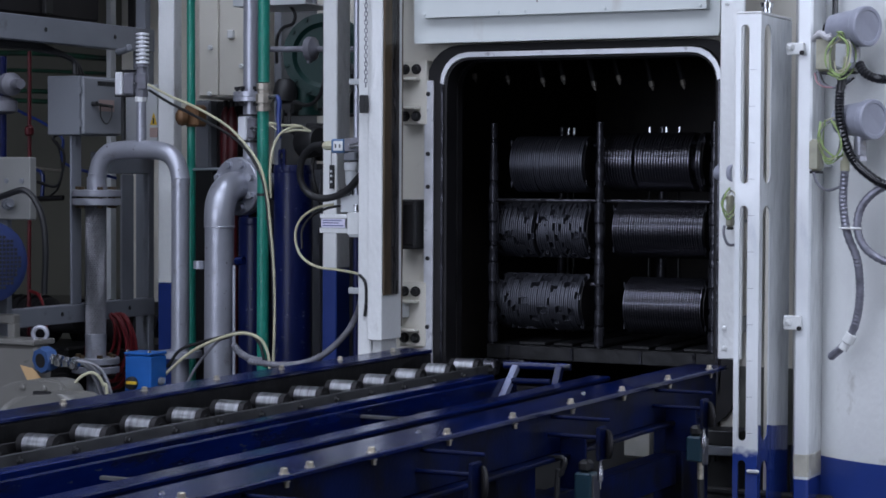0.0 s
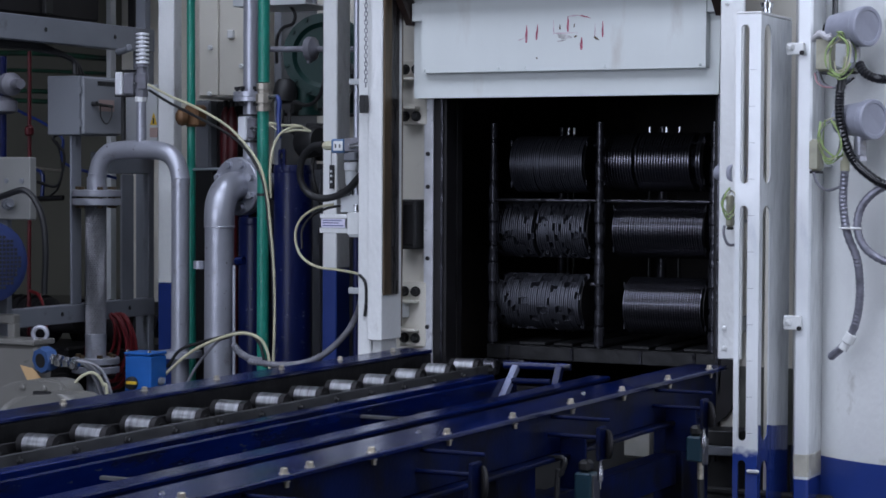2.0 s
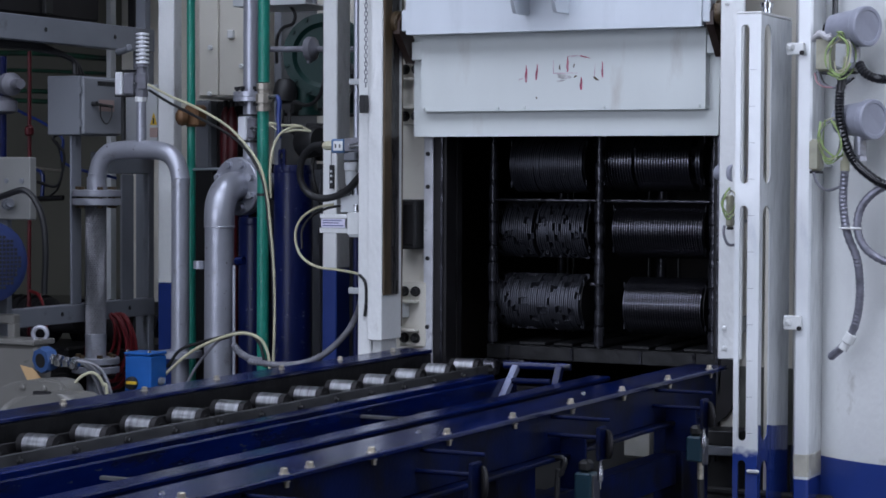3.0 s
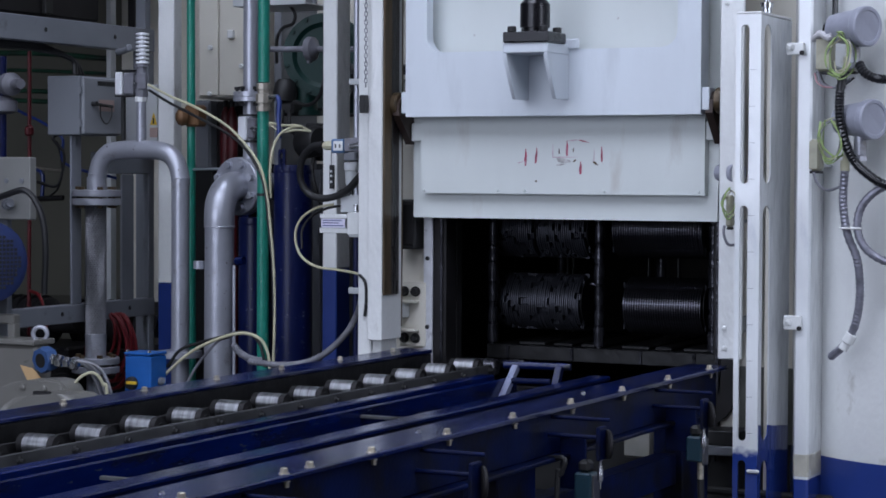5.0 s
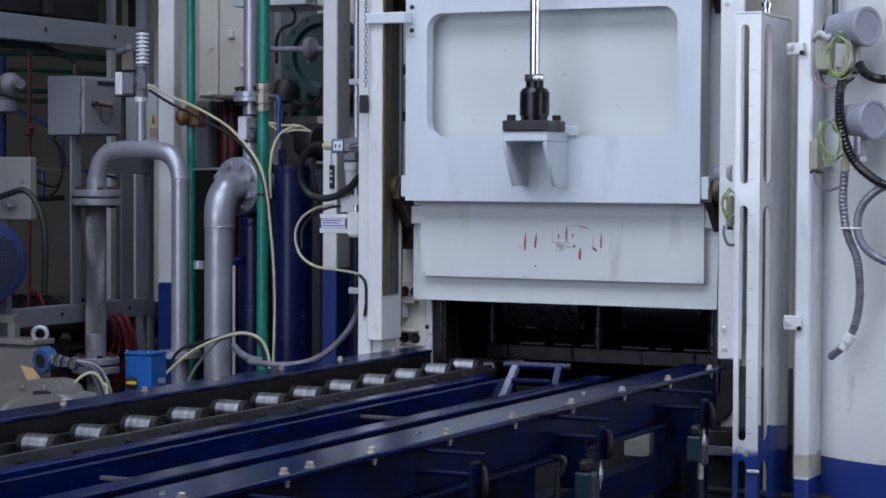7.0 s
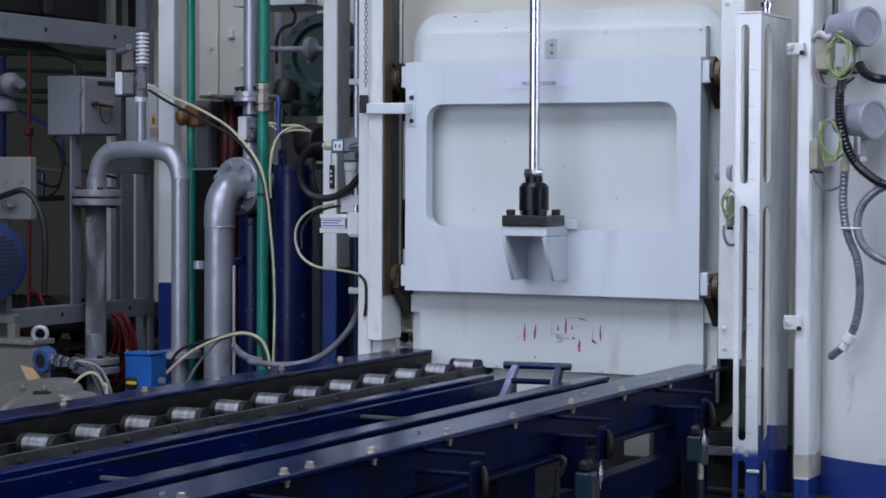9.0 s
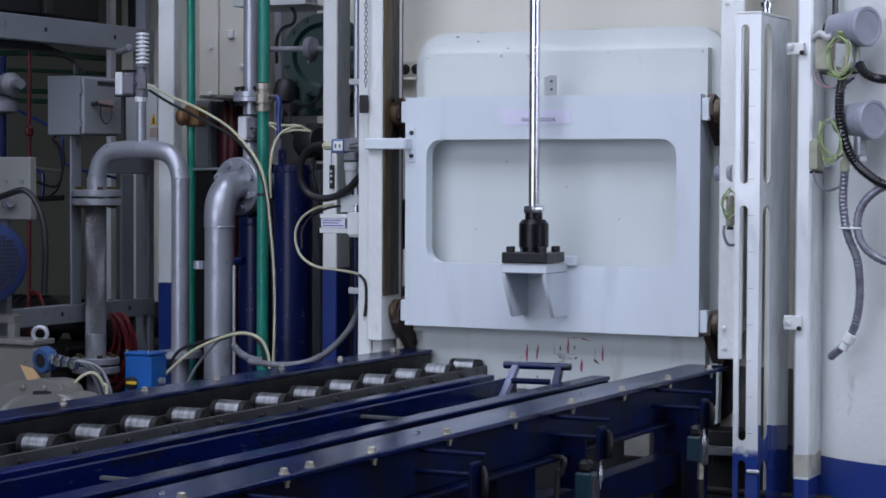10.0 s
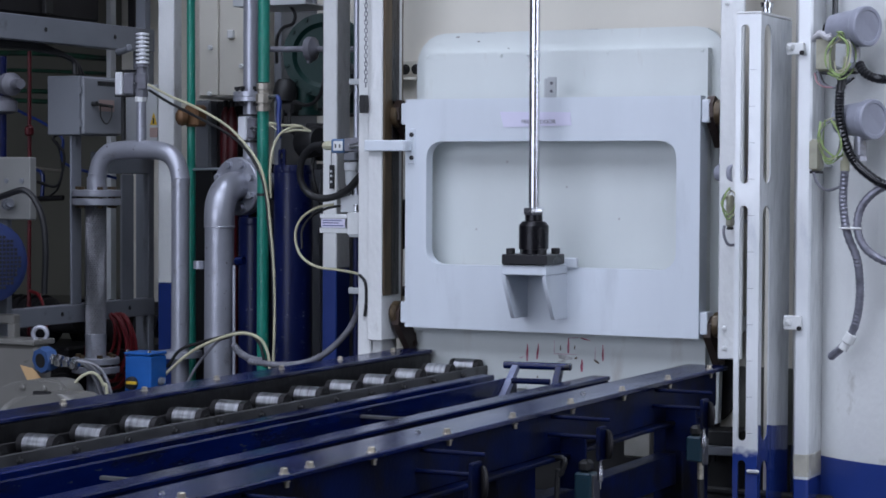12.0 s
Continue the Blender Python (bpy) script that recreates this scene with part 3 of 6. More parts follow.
# ---- sliding door: inner door ----
inner = thing("furnace_door", (0, -0.075, 0.709), "pale enamelled furnace door with bolted insulation panel", "door")
part("door_plate", slab(B(), round_rect(-0.535, 0.545, 0.9, 1.946, 0.105)[:12] + round_rect(-0.535, 0.524, 0.709, 1.5, 0.006)[12:], -0.060, -0.030), M_DOOR2, inner)
panel = part("cover_panel", slab(B(), round_rect(-0.490, 0.493, 0.790, 1.878, 0.003), -0.095, -0.060), M_DOOR2, inner)
for x in (-0.478, -0.21, -0.115, 0.16, 0.475):
    for z in (0.80, 1.867):
        part("panel_screw", rod(B(), (x, -0.101, z), (x, -0.095, z), 0.0045, 10, 0.0015), M_DOOR2, panel)
part("corner_tab", boxes((0.493, 0.530, -0.090, -0.060, 0.96, 1.02)), M_DOOR2, inner)
part("corner_tab", boxes((-0.530, -0.490, -0.090, -0.060, 0.96, 1.02)), M_DOOR2, inner)
# red marker strokes and scuffs on the panel
for x, z, w, h, a, m in ((-0.112, 0.908, 0.008, 0.055, 2, M_REDINK), (-0.075, 0.913, 0.007, 0.050, 6, M_REDINK), (-0.017, 0.928, 0.003, 0.045, 0, M_FAINT), (0.024, 0.908, 0.085, 0.0035, 0, M_FAINT), (0.032, 0.936, 0.0075, 0.048, 1, M_REDINK), (0.054, 0.962, 0.040, 0.004, -4, M_FAINT), (0.091, 0.958, 0.036, 0.004, 14, M_REDINK), (0.079, 0.874, 0.009, 0.040, 2, M_REDINK), (0.125, 0.912, 0.003, 0.045, 2, M_FAINT), (0.151, 0.917, 0.006, 0.050, 0, M_REDINK), (-0.130, 0.892, 0.020, 0.0035, -20, M_FAINT)):
    n = 9
    bm = B()
    along_x = w > h
    length, thick = (w, h) if along_x else (h, w)
    pts = [(length * (k / n - 0.5), thick * 0.5 * (0.35 + 0.65 * math.sin(math.pi * min(1, 0.12 + k / n))), 0.06 * thick * math.sin(1.3 * k)) for k in range(n + 1)]
    ring = [(p, q + c) for p, q, c in pts] + [(p, c - q) for p, q, c in reversed(pts)]
    slab(bm, [(p, q) if along_x else (q, p) for p, q in ring], -0.0006, 0.0006)
    bmesh.ops.transform(bm, verts=bm.verts, matrix=pose(x, -0.0953, z, 0, a, 0))
    part("marker_stroke", bm, m, panel, "red marker stroke" if m is M_REDINK else "rubbed pink marker stroke")
for x, z, w, h, a, m in ((0.129, 0.889, 0.022, 0.007, 35, M_GUIDE), (0.005, 0.927, 0.004, 0.018, 0, M_GUIDE), (0.054, 0.931, 0.004, 0.014, 8, M_GUIDE), (0.059, 0.897, 0.012, 0.006, -30, M_GUIDE), (0.018, 0.897, 0.05, 0.016, 8, M_SMUDGE), (-0.075, 0.831, 0.005, 0.007, 0, M_GUIDE), (0.008, 0.884, 0.03, 0.006, -8, M_SMUDGE)):
    bm = slab(B(), [(w * 0.5 * math.cos(q) * (1 + 0.25 * math.sin(3 * q + w * 900)), h * 0.5 * math.sin(q)) for q in (2 * math.pi * k / 12 for k in range(12))], -0.0005, 0.0005)
    bmesh.ops.transform(bm, verts=bm.verts, matrix=pose(x, -0.0951 if m is M_SMUDGE else -0.0957, z, 0, a, 0))
    part("scuff", bm, m, panel, "dark scuff mark" if m is M_GUIDE else "grey rubbed smudge")
for x, z in ((0.20, 1.34), (-0.19, 1.52), (0.02, 1.44), (-0.3, 1.30)):
    part("scuff", boxes((x, x + 0.006, -0.0957, -0.0948, z, z + 0.007), bev=0), M_SMUDGE, panel, "small grey scuff")

# chipped paint along the top of the door plate
for x, z, w, h, a in ((-0.384, 1.933, 0.013, 0.0035, -8), (-0.309, 1.916, 0.01, 0.003, 6), (-0.287, 1.944, 0.085, 0.0022, 1), (-0.201, 1.892, 0.008, 0.003, 0), (0.096, 1.946, 0.05, 0.002, 1), (-0.161, 1.858, 0.006, 0.008, 20)):
    bm = slab(B(), [(w * 0.5 * math.cos(q) * (1 + 0.2 * math.sin(5 * q)), h * 0.5 * math.sin(q)) for q in (2 * math.pi * k / 14 for k in range(14))], -0.0005, 0.0005)
    bmesh.ops.transform(bm, verts=bm.verts, matrix=pose(x, -0.0604, z, 0, a, 0))
    part("paint_chip", bm, M_SMUDGE if w > 0.02 else M_GUIDE, inner, "dark chip in the paint")

# ---- door guides ----
guide_left = thing("door_guide", (-0.6, -0.2, 0.97), "white painted door guide post with greasy channel", "door guide")
part("post", boxes((-0.623, -0.570, -0.24, -0.10, 0.937, 3.2)), M_WHITE, guide_left)
part("post_flange", boxes((-0.672, -0.623-0.001, -0.215, -0.205, 0.88, 3.2)), M_WHITE, guide_left)
part("channel_back", boxes((-0.569, -0.592, -0.102, -0.092, 0.975, 3.2)), M_GUIDE, guide_left, "brown greased guide channel")
part("channel_side", boxes((-0.569, -0.562, -0.238, -0.186, 1.085, 3.2)), M_GUIDE, guide_left)
part("grease_track", boxes((-0.569, -0.563, -0.1855, -0.132, 1.085, 3.2)), M_GREASE, guide_left, "black grease on the roller track")
part("channel_lip", boxes((-0.592, -0.584, -0.125, -0.103, 0.975, 3.2)), M_GREASE, guide_left)
part("foot_block", boxes((-0.634, -0.592, -0.20, -0.09, 0.86, 0.972)), M_WHITE, guide_left)
part("tie_plate", boxes((-0.614, -0.584, -0.09, 0.03, 1.0, 1.05)), M_GREYWHITE, guide_left)
part("tie_plate", boxes((-0.614, -0.584, -0.09, 0.03, 2.2, 2.25)), M_GREYWHITE, guide_left)
guide_right = thing("door_guide", (0.6, -0.2, 0.927), "white painted door guide post beside the slotted column", "door guide")
part("post", boxes((0.575, 0.575+0.075, -0.22, -0.205, 0.927, 3.2)), M_WHITE, guide_right)
part("channel_back", boxes((0.535, 0.60, -0.10, -0.09, 0.93, 3.2)), M_GUIDE, guide_right, "brown greased guide channel")
part("channel_side", boxes((0.60, 0.608, -0.204, -0.09, 0.93, 3.2)), M_GREYWHITE, guide_right)
for z in (0.96, 1.02, 2.0):
    part("bolt", hex_bolt(B(), (0.596, -0.22, z), (0, -1, 0), 0.008, 0.006), M_WHITE, guide_right)
for z in (1.0, 2.2):
    part("tie_plate", boxes((0.60, 0.612, -0.09, 0.03, z, z + 0.05)), M_GREYWHITE, guide_right)

# chain with a black weight
chain = thing("chain", (-0.620, -0.26, 1.772), "thin steel chain hanging before the guide post", "chain")
for i in range(34):
    z = 1.772 + 0.0135 * i
    bm = B()
    lo = [(0.0, 0.0045, 0.0), (0.0, 0.004, 0.006), (0.0, 0, 0.008), (0, -0.004, 0.006), (0, -0.0045, 0), (0, -0.004, -0.006), (0, 0, -0.008), (0, 0.004, -0.006), (0, 0.0045, 0.0)]
    tube(bm, lo, 0.0016, 5, 0)
    bmesh.ops.transform(bm, verts=bm.verts, matrix=pose(-0.620, -0.26, z, 0, 0, 20 + 90 * (i % 2)))
    part("link", bm, M_CONDUIT, chain)
part("hook", boxes((-0.622, -0.618, -0.262, -0.2405, 2.205, 2.212), bev=0.001), M_CONDUIT, chain)
part("clip_bracket", boxes((-0.6365, -0.625, -0.246, -0.2165, 1.69, 1.73), bev=0.001), M_BLACK, chain)
part("clip", boxes((-0.637, -0.616, -0.275, -0.245, 1.680, 1.739)), M_BLACK, chain, "black chain clip")

# ---- conveyor ----
conveyor = thing("roller_conveyor", (0.05, -3, 0), "blue painted charging conveyor with steel rollers", "conveyor")
Y0 = -5.4
part("rail", boxes((-0.561, -0.445, Y0, -0.115, 0.893, 0.905)), M_BLUE, conveyor)
part("rail_web", boxes((-0.540, -0.528, Y0, -0.12, 0.74, 0.892)), M_BLUE_SHADED, conveyor)
part("rail_cheek", boxes((-0.457, -0.4465, Y0, -0.12, 0.80, 0.8925)), M_TRAY, conveyor, "black inner cheek of the rail")
part("floor_strip", boxes((-0.4465, -0.392, Y0, -0.12, 0.800, 0.806)), M_DARK, conveyor)
part("rail", boxes((0.472, 0.603, Y0, -0.200, 0.893, 0.906)), M_BLUE, conveyor)
part("rail_web", boxes((0.578, 0.588, Y0, -0.265, 0.79, 0.892)), M_BLUE_SHADED, conveyor)
part("rail_flange", boxes((0.545, 0.618, Y0, -0.40, 0.778, 0.7895)), M_BLUE_SHADED, conveyor)
part("inner_beam", boxes((-0.130, -0.085, Y0, -0.40, 0.80, 0.862)), M_BLUE, conveyor)
part("beam_lip", boxes((-0.018, -0.008, Y0, -0.40, 0.72, 0.862)), M_BLUE, conveyor)
part("inner_beam", boxes((0.198, 0.260, Y0, -0.300, 0.853, 0.866)), M_BLUE, conveyor)
part("beam_web", boxes((0.246, 0.257, Y0, -0.305, 0.72, 0.8525)), M_BLUE_SHADED, conveyor)
part("bed_plate", boxes((-0.14, 0.245, Y0, -0.45, 0.735, 0.745)), M_BLUE, conveyor)
part("roller_plate", boxes((-0.262, -0.254, Y0, -0.06, 0.76, 0.860)), M_PLATE, conveyor, "dull steel roller bearing plate")
part("roller_plate", boxes((-0.392, -0.384, Y0, -0.06, 0.76, 0.859)), M_DARK, conveyor, "dark roller bearing plate")
ROLL = rod(B(), (0, 0, 0), (0.070, 0, 0), 0.027, 22, 0.0015)
ROLL_ME = mesh_of(ROLL, "roller", M_ROLLER)
CAP_ME = mesh_of(lathe(B(), (0, 0, 0), (1, 0, 0), [(0, 0.010), (0.006, 0.010), (0.007, 0.006), (0.014, 0.006)], 8), "bearing", M_BLACK)
HUB_ME = mesh_of(lathe(B(), (0, 0, 0), (1, 0, 0), [(0, 0.0262), (0.016, 0.0255), (0.018, 0.012), (0.0205, 0.012)], 18), "roller_hub", M_DARK)
for i in range(24):
    y = -0.1325 - 0.2028 * i
    r = new("roller", ROLL_ME)
    r.parent = conveyor
    r.location = Vector((-0.3485, y, 0.8555)) - ORIGIN[conveyor]
    h = new("roller_hub", HUB_ME)
    h.parent = r
    h.location = (0.0702, 0, 0)
    # left hub's dark colour stands for shade under the rail edge
    h2 = new("roller_hub", HUB_ME)
    h2.parent = r
    h2.location, h2.rotation_euler = (-0.0002, 0, 0), (0, 0, math.pi)
    c = new("bearing", CAP_ME)
    c.parent = conveyor
    c.location = Vector((-0.254, y + 0.05, 0.842)) - ORIGIN[conveyor]
for i in range(14):
    y = -0.338 - 0.3495 * i
    b = part("bolt", hex_bolt(B(), (0.590, y, 0.906), (0, 0, 1), 0.0080, 0.012), M_BRASS, conveyor, "zinc plated bolt")
    part("nut", hex_bolt(B(), (0.596, y, 0.893), (0, 0, -1), 0.0055, 0.013), M_BRASS, b)
    part("bolt", hex_bolt(B(), (-0.519, 0.085 + y * 1.002, 0.905), (0, 0, 1), 0.0078, 0.011), M_BRASS, conveyor, "zinc plated bolt")
for y in (-1.15, -2.1, -3.1, -4.0):
    part("bolt", hex_bolt(B(), (0.525, y, 0.906), (0, 0, 1), 0.006, 0.005), M_STEEL, conveyor)
part("bolt", hex_bolt(B(), (0.588, -2.684, 0.906), (0, 0, 1), 0.0080, 0.012), M_BRASS, conveyor, "zinc plated bolt")
for y in (-0.46, -1.72, -3.3, -4.8):
    for x in (-0.50, 0.50):
        leg = part("leg", boxes((x, x + 0.09, y - 0.1, y + 0.12, 0.012, 0.777)), M_BLUE_SHADED, conveyor)
        part("foot", boxes((x - 0.03, x + 0.12, y - 0.13, y + 0.15, 0, 0.012)), M_BLUE_SHADED, leg)
    part("cross_member", boxes((-0.5, 0.53, y - 0.05, y + 0.05, 0.44, 0.52)), M_BLUE_SHADED, conveyor)
part("long_stringer", boxes((0.51, 0.57, Y0, -0.3, 0.590, 0.679)), M_BLUE_SHADED, conveyor)
for x0, x1, y in ((-0.008, 0.245, -1.40), (0.046, 0.245, -2.63)):
    part("tie_bar", boxes((x0, x1, y, y + 0.014, 0.836, 0.844), bev=0.001), M_PLATE, conveyor, "dull steel tie bar")
# stop gate between the beams
gate = thing("stop_gate", (0.05, -0.5, 0.86), "worn blue stop gate between the conveyor beams", "stop gate")
part("top_bar", rod(B(), (-0.040, -0.43, 0.898), (0.172, -0.40, 0.898), 0.0115, 14, 0.002), M_BLUE, gate)
for x, y, lean, m in ((-0.008, -0.44, 0.10, M_ARM), (0.128, -0.42, 0.045, M_BLUE)):
    bm = slab(B(), [(y, 0.900), (y + 0.02, 0.892), (y + 0.018 - lean, 0.80), (y - 0.012 - lean, 0.80)], x, x + 0.020, "x")
    part("arm", bm, m, gate, "worn bluish steel arm")
part("lower_bar", rod(B(), (0.010, -0.48, 0.856), (0.128, -0.46, 0.856), 0.009, 12), M_BLUE_SHADED, gate)
part("pivot_bar", rod(B(), (-0.10, -0.56, 0.80), (0.20, -0.56, 0.80), 0.010, 12), M_BLUE_SHADED, gate)


def clamp_arm(y, dx):
    c = thing("side_clamp", (0.62, y, 0.80), "blue side clamp with dark rubber pad under the rail", "clamp", "side clamps on the conveyor")
    part("upper_bar", rod(B(), (0.588, y, 0.884), (0.755 + dx, y, 0.884), 0.0050, 12, 0.001), M_BLUE_SHADED, c)
    part("lower_bar", rod(B(), (0.588, y - 0.02, 0.842), (0.728 + dx, y - 0.02, 0.842), 0.0055, 12, 0.001), M_BLUE_SHADED, c)
    part("bracket", boxes((0.728 + dx, 0.738 + dx, y - 0.030, y + 0.020, 0.785, 0.868)), M_BLUE_SHADED, c)
    part("pad", lathe(B(), (0.7385 + dx, y + 0.012, 0.822), (0.8, 0.6, 0), [(0, 0.032), (0.003, 0.036), (0.008, 0.036), (0.011, 0.032)], 24), M_DARK, c, "dark sooty rubber pad")
    part("tension_screw", lathe(B(), (0.734 + dx, y - 0.012, 0.786), (0, 0, -1), [(0, 0.003), (0.012, 0.003), (0.014, 0.0055), (0.028, 0.0065), (0.040, 0.0085), (0.050, 0.0075), (0.055, 0.003), (0.070, 0.0025)], 12), M_CHROME, c, "bright tension screw")


for y, dx in ((-2.21, -0.011), (-1.50, -0.011), (-0.78, 0.0), (-2.93, -0.011)):
    clamp_arm(y, dx)


def valve_box(x, y, z):
    v = thing("solenoid_valve", (x, y, z), "teal solenoid valve under the conveyor rail", "valve", "solenoid valves")
    part("body", boxes((x, x + 0.045, y, y + 0.05, z, z + 0.070), bev=0.004), mat("teal_enamel", (0.009, 0.036, 0.055), 0.4, vary=0.3, dirt=(0.01, 0.012, 0.014), dirt_amount=0.35, dirt_scale=12) if "teal_enamel" not in bpy.data.materials else bpy.data.materials["teal_enamel"], v)
    part("side_plate", boxes((x + 0.0452, x + 0.051, y + 0.005, y + 0.045, z - 0.01, z + 0.065)), M_PLATE, v)
    part("coil", boxes((x + 0.006, x + 0.038, y + 0.006, y + 0.044, z + 0.0702, z + 0.100), bev=0.008), M_BLACK, v)
    part("hose_stub", rod(B(), (x + 0.035, y + 0.025, z), (x + 0.035, y + 0.025, z - 0.05), 0.009, 10), M_BRASS, v)
    part("hose", tube(B(), [(x + 0.035, y + 0.025, z - 0.05), (x + 0.04, y + 0.03, z - 0.14), (x + 0.07, y + 0.06, z - 0.26), (x + 0.1, y + 0.08, 0.008)], 0.010, 8), M_BLACK, v)
    part("mount", boxes((0.588, x + 0.01, y + 0.051, y + 0.06, z + 0.02, z + 0.15)), M_BLUE_SHADED, v)


valve_box(0.668, -0.75, 0.686)
valve_box(0.648, -1.50, 0.679)
rb = thing("relay_box", (0.513, -0.1, 0), "white relay box with black lid behind the conveyor", "relay box")
part("body", boxes((0.451, 0.608, -0.1, 0.02, 0.616, 0.645)), M_GREYBOX, rb)
part("lid", boxes((0.451, 0.608, -0.1, 0.02, 0.647, 0.693)), M_BLACK, rb)
for u in (0.462, 0.506):
    part("gland", rod(B(), (u, -0.05, 0.616), (u, -0.05, 0.591), 0.011, 12), M_BLACK, rb)
part("bracket", boxes((0.467, 0.586, 0.0201, 0.032, 0.485, 0.679)), M_DIMGREY, rb)
pb = thing("junction_box", (0.271, -0.1, 0), "cream junction box in a shaded tone on the furnace front", "junction box")
# box cream is toned down for the shade under the conveyor
part("body", boxes((0.208, 0.295, -0.05, 0.032, 0.584, 0.695), bev=0.004), M_BOXCREAM, pb)
part("lid_seam", boxes((0.209, 0.294, -0.053, -0.05, 0.590, 0.689), bev=0.002), M_BOXCREAM, pb)
solid("floor_pipe", rod(B(), (0.479, -0.2, 0.523), (0.623+0.6, -0.2, 0.523), 0.012, 10), M_DIMGREY, "thin grey pipe run below the relay box", "pipe")

# ---- columns, vessel and wiring beside the door ----
def two_tone(name, z, ragged=0.008, soft=0.001, slope=0.0, low=(0.02, 0.045, 0.22), high=(0.74, 0.76, 0.77)):
    """White enamel over a blue base coat, with a brushed, uneven line between them at height z of the part's own space."""
    m = mat(name, high, 0.15, vary=0.08, scale=5, dirt=(0.52, 0.55, 0.60), dirt_amount=0.28, dirt_scale=6, coat=0.5, wave=0.55, wave_scale=18 , stretch=(1, 1, 0.45))
    nt = m.node_tree
    b = nt.nodes["Principled BSDF"]
    src = b.inputs["Base Color"].links[0].from_socket
    tc = nt.nodes.new("ShaderNodeTexCoord")
    sep = nt.nodes.new("ShaderNodeSeparateXYZ")
    nt.links.new(tc.outputs["Object"], sep.inputs[0])
    nz = nt.nodes.new("ShaderNodeTexNoise")
    nz.inputs["Scale"].default_value, nz.inputs["Detail"].default_value = 45, 5
    nt.links.new(tc.outputs["Object"], nz.inputs["Vector"])
    ma = nt.nodes.new("ShaderNodeMath")
    ma.operation = "MULTIPLY_ADD"
    ma.inputs[1].default_value = ragged
    nt.links.new(nz.outputs[0], ma.inputs[0])
    tilt = nt.nodes.new("ShaderNodeMath")
    tilt.operation = "MULTIPLY_ADD"
    tilt.inputs[1].default_value = -slope
    nt.links.new(sep.outputs["Y"], tilt.inputs[0])
    nt.links.new(sep.outputs["Z"], tilt.inputs[2])
    nt.links.new(tilt.outputs[0], ma.inputs[2])
    st = nt.nodes.new("ShaderNodeMapRange")
    st.inputs["From Min"].default_value, st.inputs["From Max"].default_value = z + ragged / 2 - soft, z + ragged / 2 + soft
    nt.links.new(ma.outputs[0], st.inputs[0])
    mx = nt.nodes.new("ShaderNodeMix")
    mx.data_type = "RGBA"
    nt.links.new(st.outputs[0], mx.inputs["Factor"])
    mx.inputs["A"].default_value = (*low, 1)
    nt.links.new(src, mx.inputs["B"])
    nt.links.new(mx.outputs["Result"], b.inputs["Base Color"])
    return m


SC = -0.45
col = thing("slotted_column", (0.777, SC, 0), "white and blue slotted steel channel column", "column")
xl, xr = 0.703, 0.777
ztop, zb1, zb2 = 1.946, 1.426, 0.687
bm = B()
for z0, z1, s0, s1 in ((zb1, ztop, 1.459, 1.916), (zb2, zb1, 0.714, 1.395), (0.0, zb2, 0.30, 0.657)):
    ring_plate(bm, round_rect(xl, xr, z0, z1, 0.0005), round_rect(0.718, 0.742, s0, s1, 0.0115), SC, SC + 0.008)
part("front_web", bm, two_tone("column_front_paint", 0.682, 0.05, 0.012), col)
bm = B()
yb = -0.155
for z0, z1, s0, s1 in ((zb1, ztop - 0.002, 1.459, 1.920), (zb2, zb1, 0.711, 1.395), (0.0, zb2, 0.30, 0.651)):
    ring_plate(bm, round_rect(SC + 0.0085, yb, z0, z1, 0.0005), round_rect(SC + 0.031, SC + 0.101, s0, s1, 0.034), -0.004, 0)
bmesh.ops.transform(bm, verts=bm.verts, matrix=Matrix.Translation((xr, 0, 0)) @ Matrix(((0, 1, 0, 0), (1, 0, 0, 0), (0, 0, 1, 0), (0, 0, 0, 1))))
part("side_web", bm, two_tone("column_side_paint", 0.762, slope=(0.730 - 0.762) / 0.295), col)
part("back_web", boxes((xl, xr - 0.009, yb - 0.008, yb, 0, ztop)), M_CREAM, col)
part("top_cap", boxes((xl, xr, SC, yb, ztop + 0.0005, ztop + 0.008)), M_WHITE, col)
part("bleed_fitting", lathe(B(), (0.761, -0.350, 1.951), (0, 0, 1), [(0, 0.014), (0.02, 0.014), (0.021, 0.019), (0.035, 0.019), (0.036, 0.009), (0.10, 0.009)], 12), M_STEEL, col)
part("red_cap", rod(B(), (0.761, -0.350, 1.979), (0.761, -0.350, 1.987), 0.013, 12), M_RED, col)
for v in range(12):
    zz = ztop - 0.16 - 0.105 * v
    part("score_line", boxes((0.743, 0.761, SC - 0.0006, SC + 0.0005, zz, zz + 0.001), bev=0), M_GREYBOX, col)
part("weld_tab", boxes((0.748, 0.785, SC - 0.010, SC - 0.0005, 0.622, 0.632)), M_GREYWHITE, col)

c2 = thing("steel_column", (0.884, -0.3, 0), "white box column with blue base and bare primer band", "column")
part("shaft", boxes((0.838, 0.884, -0.3, -0.10, 0.0, 3.2), bev=0.006), two_tone("column_paint", 0.591), c2)
part("primer_band", boxes((0.838-0.001, 0.884+0.001, -0.301, -0.10, 0.594, 0.669), bev=0.006), mat("bare_primer", (0.46, 0.44, 0.37), 0.6, vary=0.2, scale=18, dirt=(0.60, 0.62, 0.62), dirt_amount=0.3, dirt_scale=14), c2, "bare beige primer band")
